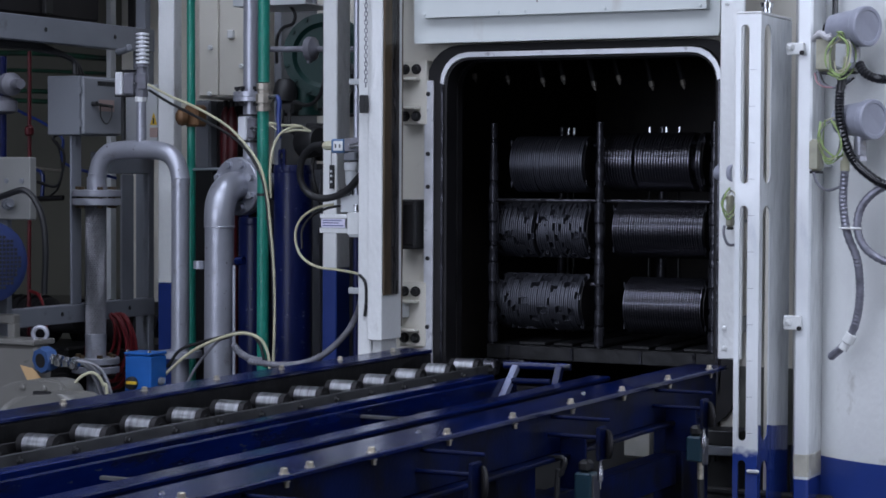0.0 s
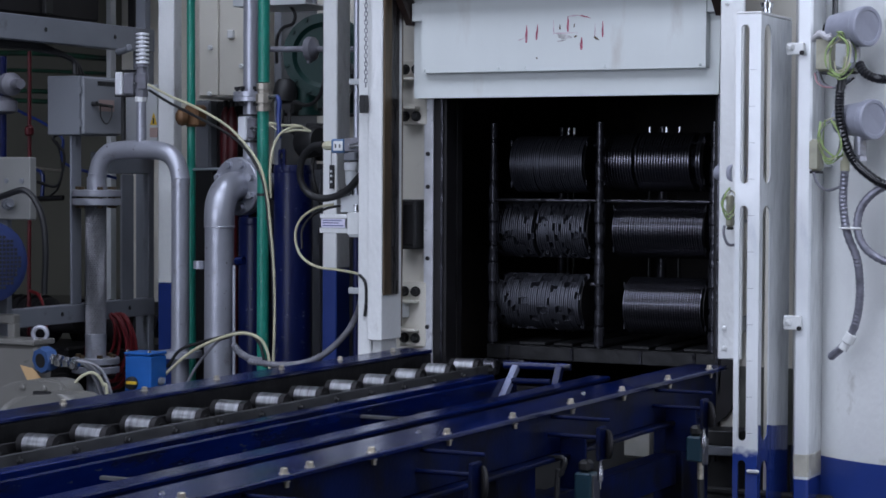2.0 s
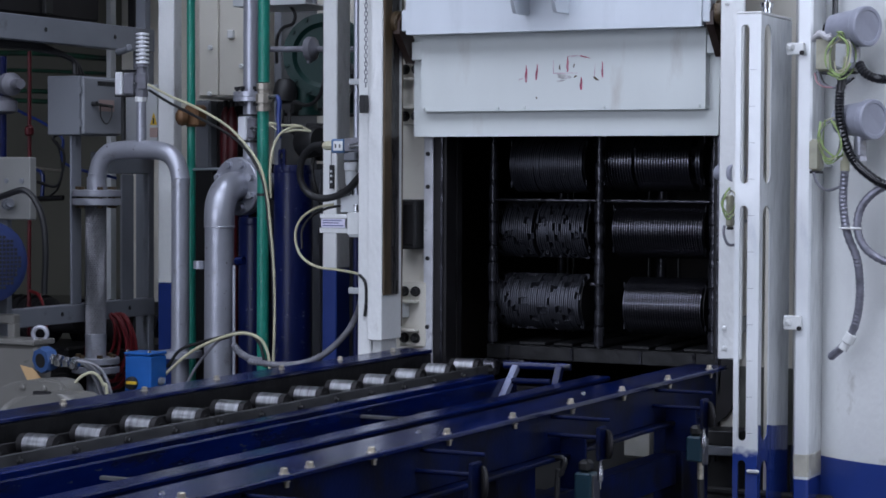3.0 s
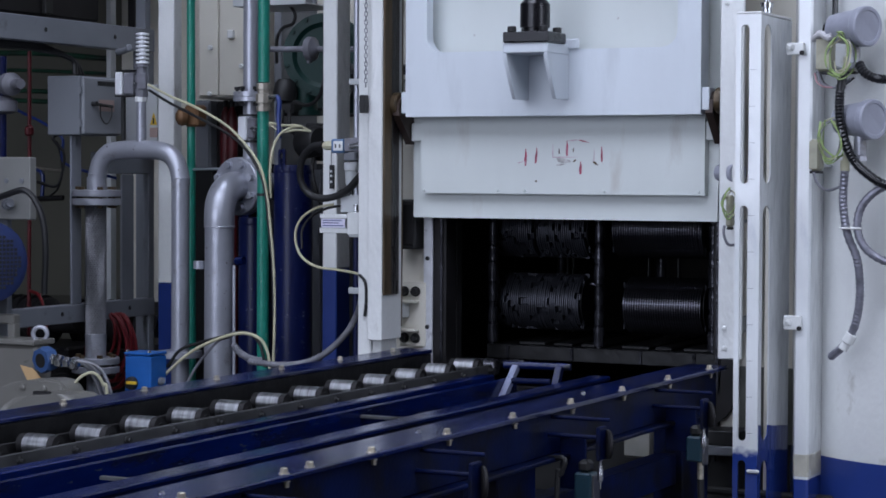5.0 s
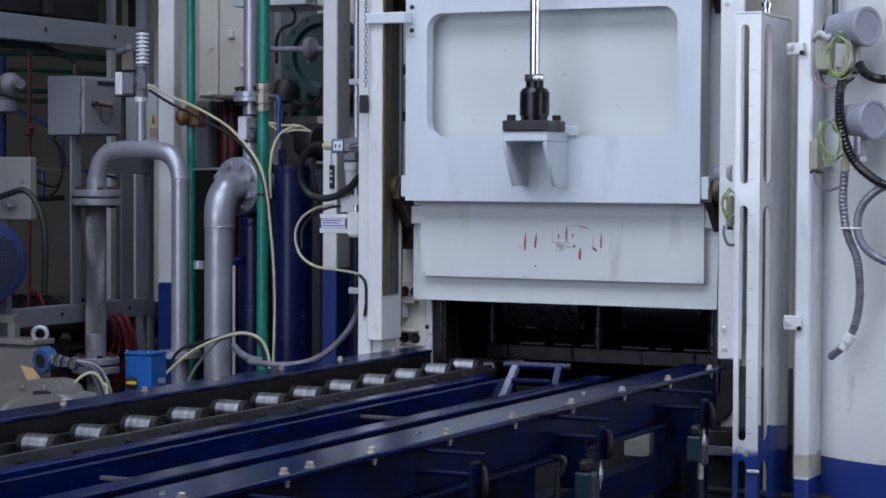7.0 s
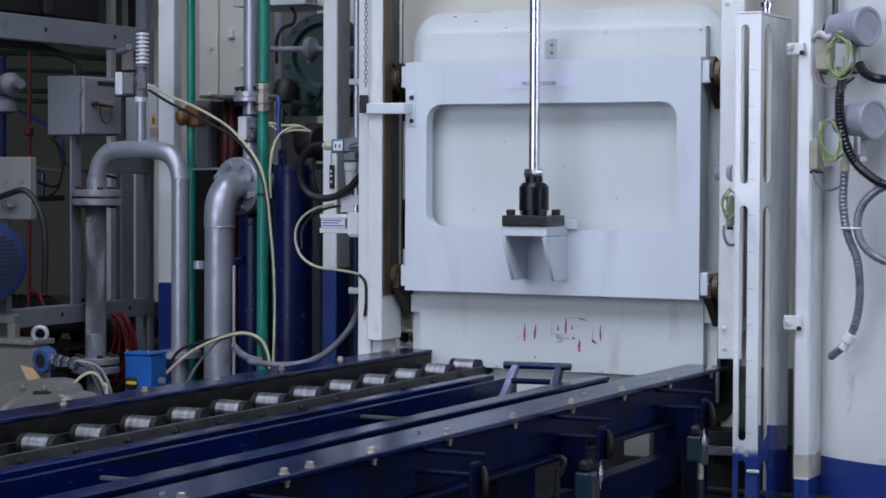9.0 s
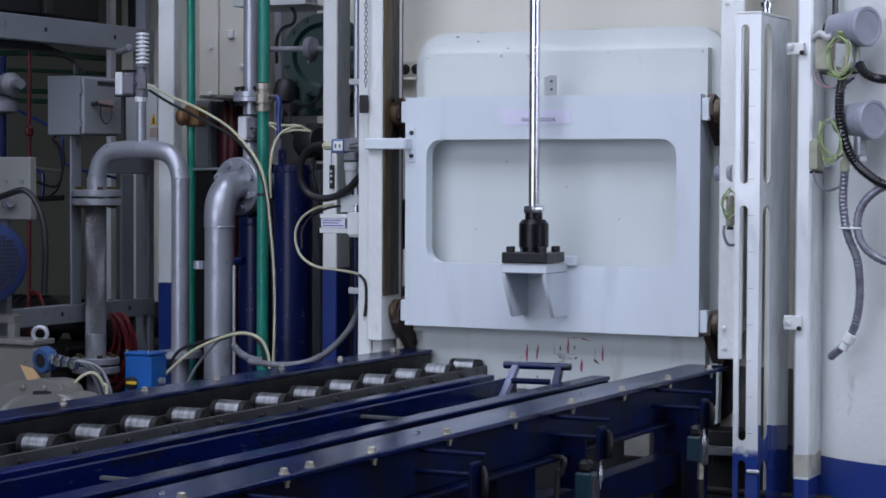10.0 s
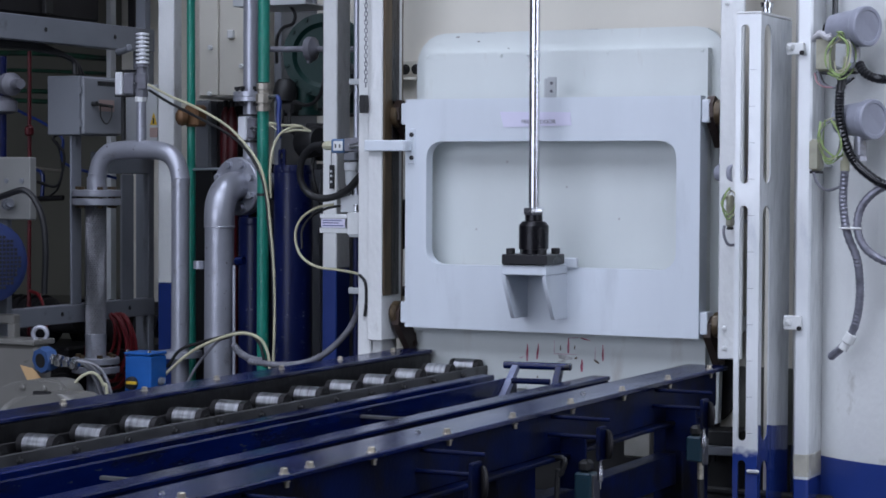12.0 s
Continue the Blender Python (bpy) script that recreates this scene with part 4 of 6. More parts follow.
for z0, z1 in ((1.834, 1.870), (1.030, 1.073)):
    cl = thing("column_clip", (0.826, -0.31, z0), "small painted clip joining two columns", "clip", "column clips")
    part("plate", boxes((0.822-0.012, 0.863, -0.316, -0.302, z0, z1)), M_WHITE, cl)
    part("bolt", hex_bolt(B(), (0.814+0.004, -0.31, z0 + 0.022), (0.8, -0.6, 0), 0.010, 0.018), M_WHITE, cl)
    part("screw", rod(B(), (0.858, -0.316, z0 + 0.006), (0.858, -0.322, z0 + 0.006), 0.007, 10), M_DARK, cl)

VX, VY, VR = 1.291, 0.30, 0.62
vessel = thing("vessel", (VX, VY, 0), "white cylindrical vessel with blue base band", "vessel")
part("shell", lathe(B(), (VX, VY, 0.648), (0, 0, 1), [(0, VR), (2.6, VR)], 96), M_WHITE, vessel)
part("base_band", lathe(B(), (VX, VY, 0), (0, 0, 1), [(0, VR + 0.0006), (0.648 - 0.0005, VR + 0.0006)], 96), M_DADO, vessel, "blue painted base band")


M_HEAD = mat("lavender_grey_casting", (0.33, 0.34, 0.40), 0.36, vary=0.12, scale=14, wave=0.15, wave_scale=30, dirt=(0.22, 0.22, 0.26), dirt_amount=0.15, dirt_scale=12)


def connection_head(p, r, label):
    p = Vector(p)
    ax = Vector((0.88, -0.475, 0.0))
    h = thing("connection_head", p, label, "terminal head", "thermocouple heads")
    part("body", lathe(B(), p - ax * r * 2.4, ax, [(0, r * 0.75), (r * 0.5, r * 0.82), (r * 1.9, r * 0.98)], 28), M_HEAD, h)
    part("cover", lathe(B(), p - ax * r * 0.5, ax, [(0, r), (r * 0.08, r * 1.06), (r * 0.42, r * 1.06), (r * 0.5, r * 1.0), (r * 0.5, r * 0.84), (r * 0.44, r * 0.80)], 32), M_HEAD, h)
    part("gland", rod(B(), p - ax * r * 1.0 + Vector((0, 0, -r * 0.8)), p - ax * r * 1.0 + Vector((0, 0, -r * 1.9)), r * 0.34, 14, 0.003), M_PIPE, h)
    part("gland_nut", lathe(B(), p - ax * r * 1.0 + Vector((0, 0, -r * 1.9)), (0, 0, -1), [(0, r * 0.42), (r * 0.25, r * 0.42)], 6), M_PIPE, h)
    part("stem", rod(B(), p - ax * r * 2.4, p - ax * r * 2.4 + Vector((0.02, 0.16, 0)), r * 0.35, 12), M_PIPE, h)
    return h


connection_head((1.081, -0.420, 1.904), 0.0543, "grey round terminal head with yellow-green earth wires")
connection_head((1.102, -0.420, 1.642), 0.0542, "grey round terminal head above a corrugated conduit")
connection_head((0.628, -0.200, 1.490), 0.0337, "grey round terminal head behind the slotted column")


def hose(name, label, r, material, pts, ribs=0.0, category="cable", seg=8):
    return solid(name, tube(B(), pts, r, seg, 8, ribs), material, label, category, at=pts[0])


hose("corrugated_conduit", "black corrugated conduit looping beside the vessel", 0.0144, M_CORR, [(1.011, -0.420, 1.776), (1.003, -0.430, 1.708), (1.010, -0.440, 1.628), (1.040, -0.440, 1.540), (1.088, -0.440, 1.488), (1.150, -0.430, 1.453), (1.246, -0.400, 1.438)], 0.006, "conduit", 12)
hose("corrugated_conduit", "black corrugated conduit under a terminal head", 0.0144, M_CORR, [(1.054, -0.420, 1.800), (1.077, -0.430, 1.771), (1.122, -0.430, 1.754), (1.215, -0.420, 1.753)], 0.006, "conduit", 12)
hose("braided_conduit", "grey braided conduit tied on the column", 0.0129, M_ARMOUR, [(1.012, -0.400, 1.501), (1.008, -0.400, 1.404), (1.022, -0.400, 1.316), (1.048, -0.390, 1.244), (1.052, -0.370, 1.146), (1.033, -0.350, 1.055), (0.997, -0.330, 0.995), (0.948, -0.300, 0.955)], 0.007, "conduit", 10)
hose("braided_conduit", "grey braided conduit curving round the vessel", 0.0129, M_ARMOUR, [(1.182, -0.400, 1.466), (1.113, -0.410, 1.445), (1.065, -0.410, 1.397), (1.053, -0.410, 1.333), (1.078, -0.410, 1.277), (1.134, -0.400, 1.241), (1.212, -0.380, 1.231)], 0.007, "conduit", 10)
solid("conduit_end", lathe(B(), (1.022, -0.340, 1.030), (-0.5, 0, -0.86), [(0, 0.014), (0.004, 0.018), (0.03, 0.018), (0.034, 0.014), (0.055, 0.014)], 14), M_WHITE, "white plastic conduit end fitting", "fitting", at=(1.022, -0.340, 1.030))
solid("cable_tie", boxes((1.004, 1.068, -0.425, -0.41, 1.331, 1.337)), M_WHITE, "white cable tie round two conduits", "cable tie")
solid("ferrule", lathe(B(), (1.012, -0.400, 1.497), (0, 0, 1), [(0, 0.013), (0.03, 0.013), (0.031, 0.007), (0.045, 0.007)], 12), M_CABLE, "ivory plastic ferrule on the braided conduit", "fitting", at=(1.012, -0.400, 1.497))
for u, pts in ((1, [(1.001, -0.440, 1.880), (1.030, -0.450, 1.850), (1.025, -0.450, 1.802), (0.999, -0.440, 1.764), (0.968, -0.430, 1.773)]), (2, [(0.991, -0.440, 1.874), (0.968, -0.450, 1.836), (0.972, -0.450, 1.788), (1.014, -0.450, 1.768), (1.037, -0.440, 1.800)]), (3, [(0.951, -0.440, 1.636), (0.951, -0.450, 1.604), (0.965, -0.450, 1.561), (0.995, -0.440, 1.536), (1.012, -0.420, 1.541)]), (4, [(0.981, -0.440, 1.641), (1.007, -0.450, 1.604), (1.014, -0.450, 1.561), (0.982, -0.440, 1.524), (0.956, -0.430, 1.532)]), (5, [(0.637, -0.300, 1.446), (0.625, -0.310, 1.424), (0.618, -0.310, 1.386), (0.631, -0.300, 1.352), (0.642, -0.280, 1.365)])):
    hose("earth_wire", "yellow-green earth wire looping between terminals", 0.0032, M_WIREGREEN, pts, category="wire", seg=6)
rngw = random.Random(5)
for c, n, k in (((1.005, -0.440, 1.823), 5, 1.0), ((0.981, -0.440, 1.584), 5, 1.0), ((0.631, -0.300, 1.396), 3, 0.6)):
    for i in range(n):
        a0 = rngw.uniform(0, 6)
        ra, rb = k * rngw.uniform(0.022, 0.042), k * rngw.uniform(0.045, 0.075)
        pts = [(c[0] + ra * math.cos(a0 + q) + rngw.uniform(-0.006, 0.006), c[1] + rngw.uniform(-0.02, 0.03), c[2] + rb * math.sin(a0 + q)) for q in (0, 0.9, 1.8, 2.7, 3.6, 4.4)]
        hose("earth_wire", "thin earth wire tangled at the terminals", 0.0022, (M_WIREGREEN, M_CABLE, M_CONDUIT)[i % 3], pts, category="wire", seg=5)
hose("cable", "thin brown wire loop hanging below the terminal head", 0.0045, M_CONDUIT, [(0.617, -0.290, 1.332), (0.619, -0.300, 1.307), (0.632, -0.300, 1.278), (0.646, -0.280, 1.275)])
hose("cable", "thin grey wire loop below a terminal block", 0.004, M_CONDUIT, [(0.909, -0.360, 1.492), (0.927, -0.380, 1.460), (0.960, -0.390, 1.441), (1.001, -0.400, 1.452)])
hose("cable", "thin grey wire loop below a terminal block", 0.004, M_CONDUIT, [(0.918, -0.360, 1.780), (0.937, -0.380, 1.746), (0.984, -0.400, 1.734), (1.031, -0.420, 1.756)])
hose("cable", "pale wire arching over the terminal block", 0.004, M_WHITE, [(0.952, -0.380, 1.869), (0.974, -0.400, 1.889), (1.008, -0.420, 1.891), (1.029, -0.420, 1.871)])
for spec in ((0.910, 0.955, -0.36, -0.30, 1.783, 1.880), (0.893, 0.924, -0.36, -0.30, 1.497, 1.588), (0.990, 1.030, -0.36, -0.32, 1.782, 1.828), (0.613, 0.633, -0.27, -0.24, 1.328, 1.424)):
    tbk = thing("terminal_block", ((spec[0] + spec[1]) / 2, spec[2], spec[4]), "yellowed plastic terminal block", "terminal block", "terminal blocks")
    part("body", boxes(spec, bev=0.009), M_TERM, tbk)
    part("cover", boxes((spec[0] + 0.003, spec[1] - 0.003, spec[2] - 0.004, spec[2] - 0.0005, spec[4] + 0.005, spec[5] - 0.005), bev=0.002), M_TERM, tbk)
    part("end_clamp", boxes((spec[0] + 0.002, spec[1] - 0.002, spec[2] + 0.004, spec[3] - 0.004, spec[4] - 0.008, spec[4] - 0.0002), bev=0.002), M_BLACK, tbk, "black end clamp")
    part("bracket", boxes((spec[0] + 0.004, spec[1] - 0.004, spec[3], max(spec[3] + 0.012, -0.11), spec[4] + 0.01, spec[4] + 0.02)), M_GREYWHITE, tbk)

M_TAPE = mat("white_binding_tape", (0.62, 0.61, 0.63), 0.6, vary=0.2, scale=60, dirt=(0.35, 0.30, 0.30), dirt_amount=0.3, dirt_scale=50, wave=0.8, wave_scale=80)
hose("binding_tape", "crumpled white tape binding the head wires", 0.011, M_TAPE, [(0.899, -0.340, 1.876), (0.928, -0.370, 1.890), (0.957, -0.390, 1.878), (0.979, -0.400, 1.893)], 0.007, "tape", 9)
hose("wire", "thin pinkish signal wire at the terminal block", 0.0022, M_PINKWIRE, [(0.909, -0.360, 1.777), (0.922, -0.380, 1.752), (0.945, -0.390, 1.737), (0.981, -0.400, 1.733)], category="wire", seg=5)
hose("wire", "thin black signal wire at the terminal block", 0.0030, M_BLACK, [(0.923, -0.360, 1.780), (0.945, -0.380, 1.747), (0.991, -0.400, 1.732), (1.039, -0.410, 1.760)], category="wire", seg=5)
hose("wire", "thin black signal wire over the terminal head", 0.0030, M_BLACK, [(0.934, -0.370, 1.880), (0.943, -0.380, 1.915), (0.966, -0.380, 1.927), (0.984, -0.370, 1.914)], category="wire", seg=5)
solid("cable_riser", rod(B(), (0.936, -0.250, 1.930), (0.935, -0.250, 2.6), 0.009, 10), M_CORR, "black cable rising behind the terminal head", "cable", at=(0.936, -0.250, 1.930))

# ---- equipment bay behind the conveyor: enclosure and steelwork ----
# one wall in two parts: near-black below, cream above
solid("enclosure_lower", boxes((-2.610, -0.72, 1.6, 1.7, 0, 1.525), bev=0.004), M_DIMGREY, "dark lower part of the plant enclosure", "wall", kind="structure")
solid("enclosure_wall", boxes((-2.610, -0.72, 1.6, 1.7, 1.525 + 0.001, 2.745), bev=0.004), M_CREAM, "cream enamelled enclosure wall of the furnace plant", "wall", kind="structure")
solid("wall_back", boxes((-7.0, -2.610-0.002, 3.0, 3.1, 0, 2.745), bev=0), M_DIM, "cream panelled wall in a shaded tone behind the pipework", "wall", kind="structure")
cab = thing("wall_cabinet", (-2.104, 1.2, 1.794), "cream sheet steel cabinet hung on the enclosure", "cabinet")
part("body", boxes((-2.232, -1.987, 1.2, 1.6, 1.798, 2.74), bev=0.006), M_CREAM, cab)
part("door", boxes((-2.219, -2.123, 1.185, 1.1995, 1.809, 2.70), bev=0.004), M_CREAM, cab)
part("door", boxes((-2.117, -1.986, 1.185, 1.1995, 1.807, 2.70), bev=0.004), M_CREAM, cab)
for u, z in ((-2.156, 2.011), (-2.159, 1.816), (-2.055, 2.063), (-2.002, 1.930)):
    part("knob", rod(B(), (u, 1.185, z), (u, 1.170, z), 0.011, 12, 0.003), M_WHITE, cab)
part("latch", boxes((-2.066, -2.036, 1.165, 1.185, 2.046, 2.082), bev=0.004), M_WHITE, cab)
rk = thing("equipment_cabinet", (-2.364, 1.4, 0), "grey sheet steel equipment cabinet below the wall cabinet", "cabinet")
part("body", boxes((-2.375, -2.299, 1.4, 1.6, 1.499, 1.799), bev=0.004), M_GREYBOX, rk)
part("door", boxes((-2.369, -2.302, 1.388, 1.3995, 1.506, 1.791), bev=0.003), M_GREYBOX, rk)
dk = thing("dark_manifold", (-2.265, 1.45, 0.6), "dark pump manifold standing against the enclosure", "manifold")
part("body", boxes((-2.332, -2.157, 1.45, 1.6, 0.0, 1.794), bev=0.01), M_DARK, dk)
for u in (-2.195, -2.163):
    cyl = thing("red_cylinder", (u, 1.36, 0), "tall narrow red gas cylinder at the enclosure", "gas cylinder", "red cylinders")
    part("body", lathe(B(), (u, 1.36, 0), (0, 0, 1), [(0, 0.025), (1.707, 0.025), (1.743, 0.018), (1.768, 0.008)], 18), M_RED, cyl)
    part("valve", rod(B(), (u, 1.36, 1.768), (u, 1.36, 1.797), 0.012, 10), M_BLACK, cyl)

# steel frame along the bay
FX = -2.3
frm = thing("pipe_rack", (FX, 0.5, 0), "grey painted steel frame carrying pipework", "steel frame")
part("upper_beam", boxes((FX - 0.06, FX, -0.9, 0.98, 1.982, 2.078)), M_FRAME, frm)
part("lower_beam", boxes((FX - 0.06, FX, -0.9, 0.98, 0.892, 0.963)), M_FRAME, frm)
part("middle_beam", boxes((FX - 0.05, FX - 0.002, 0.60, 0.98, 1.478, 1.566)), M_FRAME, frm)
for y0, y1, z1 in ((0.415, 0.480, 1.631), (0.750, 0.835, 1.477), (0.940, 0.98, 1.98), (-0.85, -0.75, 1.98)):
    part("upright", boxes((FX - 0.014, FX - 0.003, y0, y1, 0.0 if z1 > 1.9 else 0.9635, z1)), M_FRAME, frm)
    part("upright_flange", boxes((FX - 0.055, FX - 0.0145, y1 - 0.010, y1, 0.0 if z1 > 1.9 else 0.9635, z1)), M_FRAME, frm)
for y, z in ((0.25, 2.03), (0.70, 2.03), (0.35, 0.93), (0.8, 0.93)):
    part("bolt_hole", lathe(B(), (FX - 0.001, y, z), (1, 0, 0), [(0, 0.009), (0.002, 0.009)], 12), M_BLACK, frm)
solid("red_pipe", tube(B(), [(-2.651, 0.600, 2.045), (-2.652, 0.600, 1.724), (-2.653, 0.600, 1.310), (-2.657, 0.600, 0.987), (-2.656, 0.6, 0.0)], 0.0083, 10, 2), M_RED, "thin red vertical fire water pipe", "pipe", at=(-2.657, 0.600, 0.106))
for i, v in enumerate((1.651, 2.011)):
    solid("pipe_union", lathe(B(), (-2.653, 0.6, v - 0.02), (0, 0, 1), [(0, 0.012), (0.008, 0.019), (0.032, 0.019), (0.04, 0.012)], 10), M_RED, "red pipe union on the thin pipe", "pipe union", "pipe unions", at=(-2.653, 0.6, v))

# switch enclosure with isolator
sx = -2.25
enc = thing("control_box", (sx - 0.08, 0.5, 1.63), "grey steel control box with isolator handle", "control box")
part("body", boxes((sx - 0.155, sx, 0.394, 0.655, 1.629, 1.860), bev=0.004), M_GREYBOX, enc)
dr = part("door", boxes((sx + 0.0005, sx + 0.016, 0.402, 0.652, 1.633, 1.855), bev=0.004), mat("light_grey_enamel", (0.25, 0.26, 0.28), 0.42, vary=0.08, scale=4), enc)
part("name_plate", boxes((sx + 0.0162, sx + 0.018, 0.49, 0.61, 1.825, 1.842), bev=0.001), M_BLACK, dr, "black name plate")
part("warning_plate", boxes((sx + 0.0162, sx + 0.018, 0.50, 0.60, 1.725, 1.77), bev=0.001), mat("faded_pink_label", (0.42, 0.30, 0.27), 0.6), dr, "faded pinkish label")
part("isolator_handle", rod(B(), (sx + 0.03, 0.455, 1.752), (sx + 0.03, 0.57, 1.744), 0.006, 10), M_BLACK, dr)
part("isolator_pivot", rod(B(), (sx + 0.016, 0.458, 1.752), (sx + 0.038, 0.458, 1.752), 0.010, 12), M_BLACK, dr)
part("lock_loop", tube(B(), [(sx + 0.03, 0.49, 1.745), (sx + 0.03, 0.495, 1.70), (sx + 0.03, 0.53, 1.675), (sx + 0.03, 0.56, 1.70), (sx + 0.03, 0.565, 1.742)], 0.0025, 6), M_BLACK, dr)
for dy in (0.42, 0.62):
    part("hinge", rod(B(), (sx + 0.004, 0.396, 1.66 + (dy > 0.5) * 0.13), (sx + 0.004, 0.396, 1.69 + (dy > 0.5) * 0.13), 0.007, 10), M_GREYBOX, enc)
for i, (u0, u1) in enumerate(((110, 100), (150, 160), (165, 175))):
    hose("cable", "black cable bundle above the control box", 0.011, M_BLACK, [(sx - 0.06 - 0.02 * i, 0.45 + 0.05 * i, 1.868), (sx - 0.07 - 0.02 * i, 0.43 + 0.03 * i, 1.93), (sx - 0.12, 0.25, 1.96 + 0.01 * i), (sx - 0.16, -0.1, 1.965 + 0.012 * i), (sx - 0.16, -0.7, 2.0 + 0.01 * i)])
# pale board with a black cable, and fan
bd = thing("instrument_panel", (-2.111, -0.2, 1.309), "pale grey metal panel with a black cable gland", "panel")
part("plate", boxes((-2.347, -2.105, -0.10, -0.06, 1.308, 1.538), bev=0.004), mat("pale_panel_enamel", (0.21, 0.21, 0.20), 0.5, vary=0.1, scale=6, dirt=(0.2, 0.2, 0.19), dirt_amount=0.2), bd)
part("stand", boxes((-2.294, -2.242, -0.059, -0.03, 0, 1.493), bev=0.003), M_GREYBOX, bd)
part("gland", lathe(B(), (-2.210, -0.100, 1.364), (0.7, -0.6, 0.1), [(0, 0.022), (0.03, 0.022), (0.031, 0.014), (0.06, 0.014)], 14), M_GREYBOX, bd)
for u, v in ((0, 0), (1, 1)):
    part("screw", rod(B(), (-2.211 + 0.07 * u, -0.10, 1.451), (-2.211 + 0.07 * u, -0.106, 1.451), 0.009, 10), M_GREYBOX, bd)
hose("cable", "thick black cable drooping from the panel", 0.012, M_BLACK, [(-2.271, -0.160, 1.368), (-2.167, -0.160, 1.400), (-2.078, -0.160, 1.415), (-2.022, -0.150, 1.346), (-2.005, -0.140, 1.227), (-2.026, -0.120, 1.042)])
fan = thing("fan_motor", (-2.107, -0.3, 0.9), "dark blue motor with perforated fan cowl", "motor")
fp = Vector((-2.077, -0.350, 1.162))
part("cowl", lathe(B(), fp - Vector((0.9, -0.43, 0)) * 0.18, (0.9, -0.43, 0), [(0, 0.1438), (0.12, 0.1518), (0.165, 0.1438), (0.18, 0.1198)], 32), mat("motor_blue_paint", (0.022, 0.036, 0.115), 0.38, vary=0.2, scale=8, dirt=(0.02, 0.02, 0.03), dirt_amount=0.2), fan)
bm = B()
for i in range(-7, 8):
    for k in range(-7, 8):
        if i * i + k * k < 52:
            c = fp + Vector((0.9, -0.43, 0)) * 0.002 + Vector((0.43, 0.9, 0)).normalized() * 0.0150 * i + Vector((0, 0, 0.0150 * k))
            bmesh.ops.create_cube(bm, size=1, matrix=Matrix.Translation(c) @ Matrix.Rotation(radians(-25.5), 4, "Z") @ Matrix.Diagonal((0.004, 0.0095, 0.0095, 1)))
part("guard_holes", bm, M_BLACK, fan, "black square perforations")
part("body", lathe(B(), fp - Vector((0.9, -0.43, 0)) * 0.55, (0.9, -0.43, 0), [(0, 0.12), (0.36, 0.12)], 24), M_NAVY, fan)
part("pedestal", boxes((fp.x - 0.42, fp.x - 0.18, fp.y, fp.y + 0.22, 0, fp.z - 0.1)), M_DARK, fan)

# white post with blue foot, post with switch
def post(u0x, u1x, y, depth, zb, label):
    p = thing("steel_post", ((u0x + u1x) / 2, y, 0), label, "post", "painted steel posts")
    part("shaft", boxes((u0x, u1x, y, y + depth, zb, 2.74), bev=0.004), M_WHITE, p)
    part("painted_foot", boxes((u0x - 0.0005, u1x + 0.0005, y - 0.0005, y + depth, 0, zb - 0.0005), bev=0.004), M_BLUE2, p, "blue painted foot")
    return p


post(-2.127, -2.051, 0.75, 0.06, 1.040, "white steel post with blue painted foot")
post(-1.133, -1.074, 0.35, 0.10, 1.138, "white box post with blue foot beside the door guide")

# ---- pipework ----
PY = 0.45
up = thing("pipe_loop", (-1.817, PY, 0), "silver painted pipe loop with flanged braided hose", "pipe loop")
pr = 0.0358
part("bend", tube(B(), [(-1.817, 0.450, 1.431), (-1.817, 0.450, 1.457), (-1.833, 0.450, 1.518), (-1.877, 0.450, 1.559), (-1.940, 0.450, 1.570), (-2.024, 0.450, 1.572), (-2.090, 0.450, 1.570), (-2.152, 0.450, 1.559), (-2.192, 0.450, 1.517), (-2.206, 0.450, 1.462), (-2.206, 0.450, 1.411)], pr, 22, 4), M_PIPE, up)
part("riser", rod(B(), (-1.820, PY, 0), (-1.817, PY, 1.449), pr * 0.96, 22), M_PIPE, up)
for u, v in ((-1.817, 1.459), (-2.206, 1.475)):
    part("weld_bead", lathe(B(), (u, PY, v), (0, 0, 1), [(0, pr), (0.003, pr * 1.05), (0.006, pr)], 20), M_PIPE, up)
fr = 0.0952


def flange_pair(parent, x, y, z, r, inner, n=6):
    for dz in (0.0, -0.034):
        f = part("flange", lathe(B(), (x, y, z + dz), (0, 0, -1), [(0, r * 0.96), (0.003, r), (0.024, r), (0.027, r * 0.96)], 32), M_PIPE, parent)
    for k in range(n):
        a = 2 * math.pi * (k + 0.3) / n
        px, py = x + r * 0.76 * math.cos(a), y + r * 0.76 * math.sin(a)
        part("flange_bolt", lathe(B(), (px, py, z + 0.012), (0, 0, -1), [(0, 0.012), (0.012, 0.012), (0.0121, 0.007), (0.073, 0.007), (0.0731, 0.012), (0.084, 0.012)], 6), M_GUIDE, parent)
    part("neck", rod(B(), (x, y, z + 0.001), (x, y, z + 0.05), inner, 18), M_PIPE, parent)


flange_pair(up, -2.211, PY, 1.416, fr, pr * 1.05)
flange_pair(up, -2.214, PY, 0.759, fr * 0.98, pr * 1.15)
bz0, bz1 = 0.848, 1.358
part("braided_hose", tube(B(), [(-2.217, PY, bz0), (-2.220 - 0.004, PY, bz0 * 0.6 + bz1 * 0.4), (-2.211, PY, bz1)], 0.0376, 24, 10, 0.0045), M_BRAID, up, "braided stainless hose")
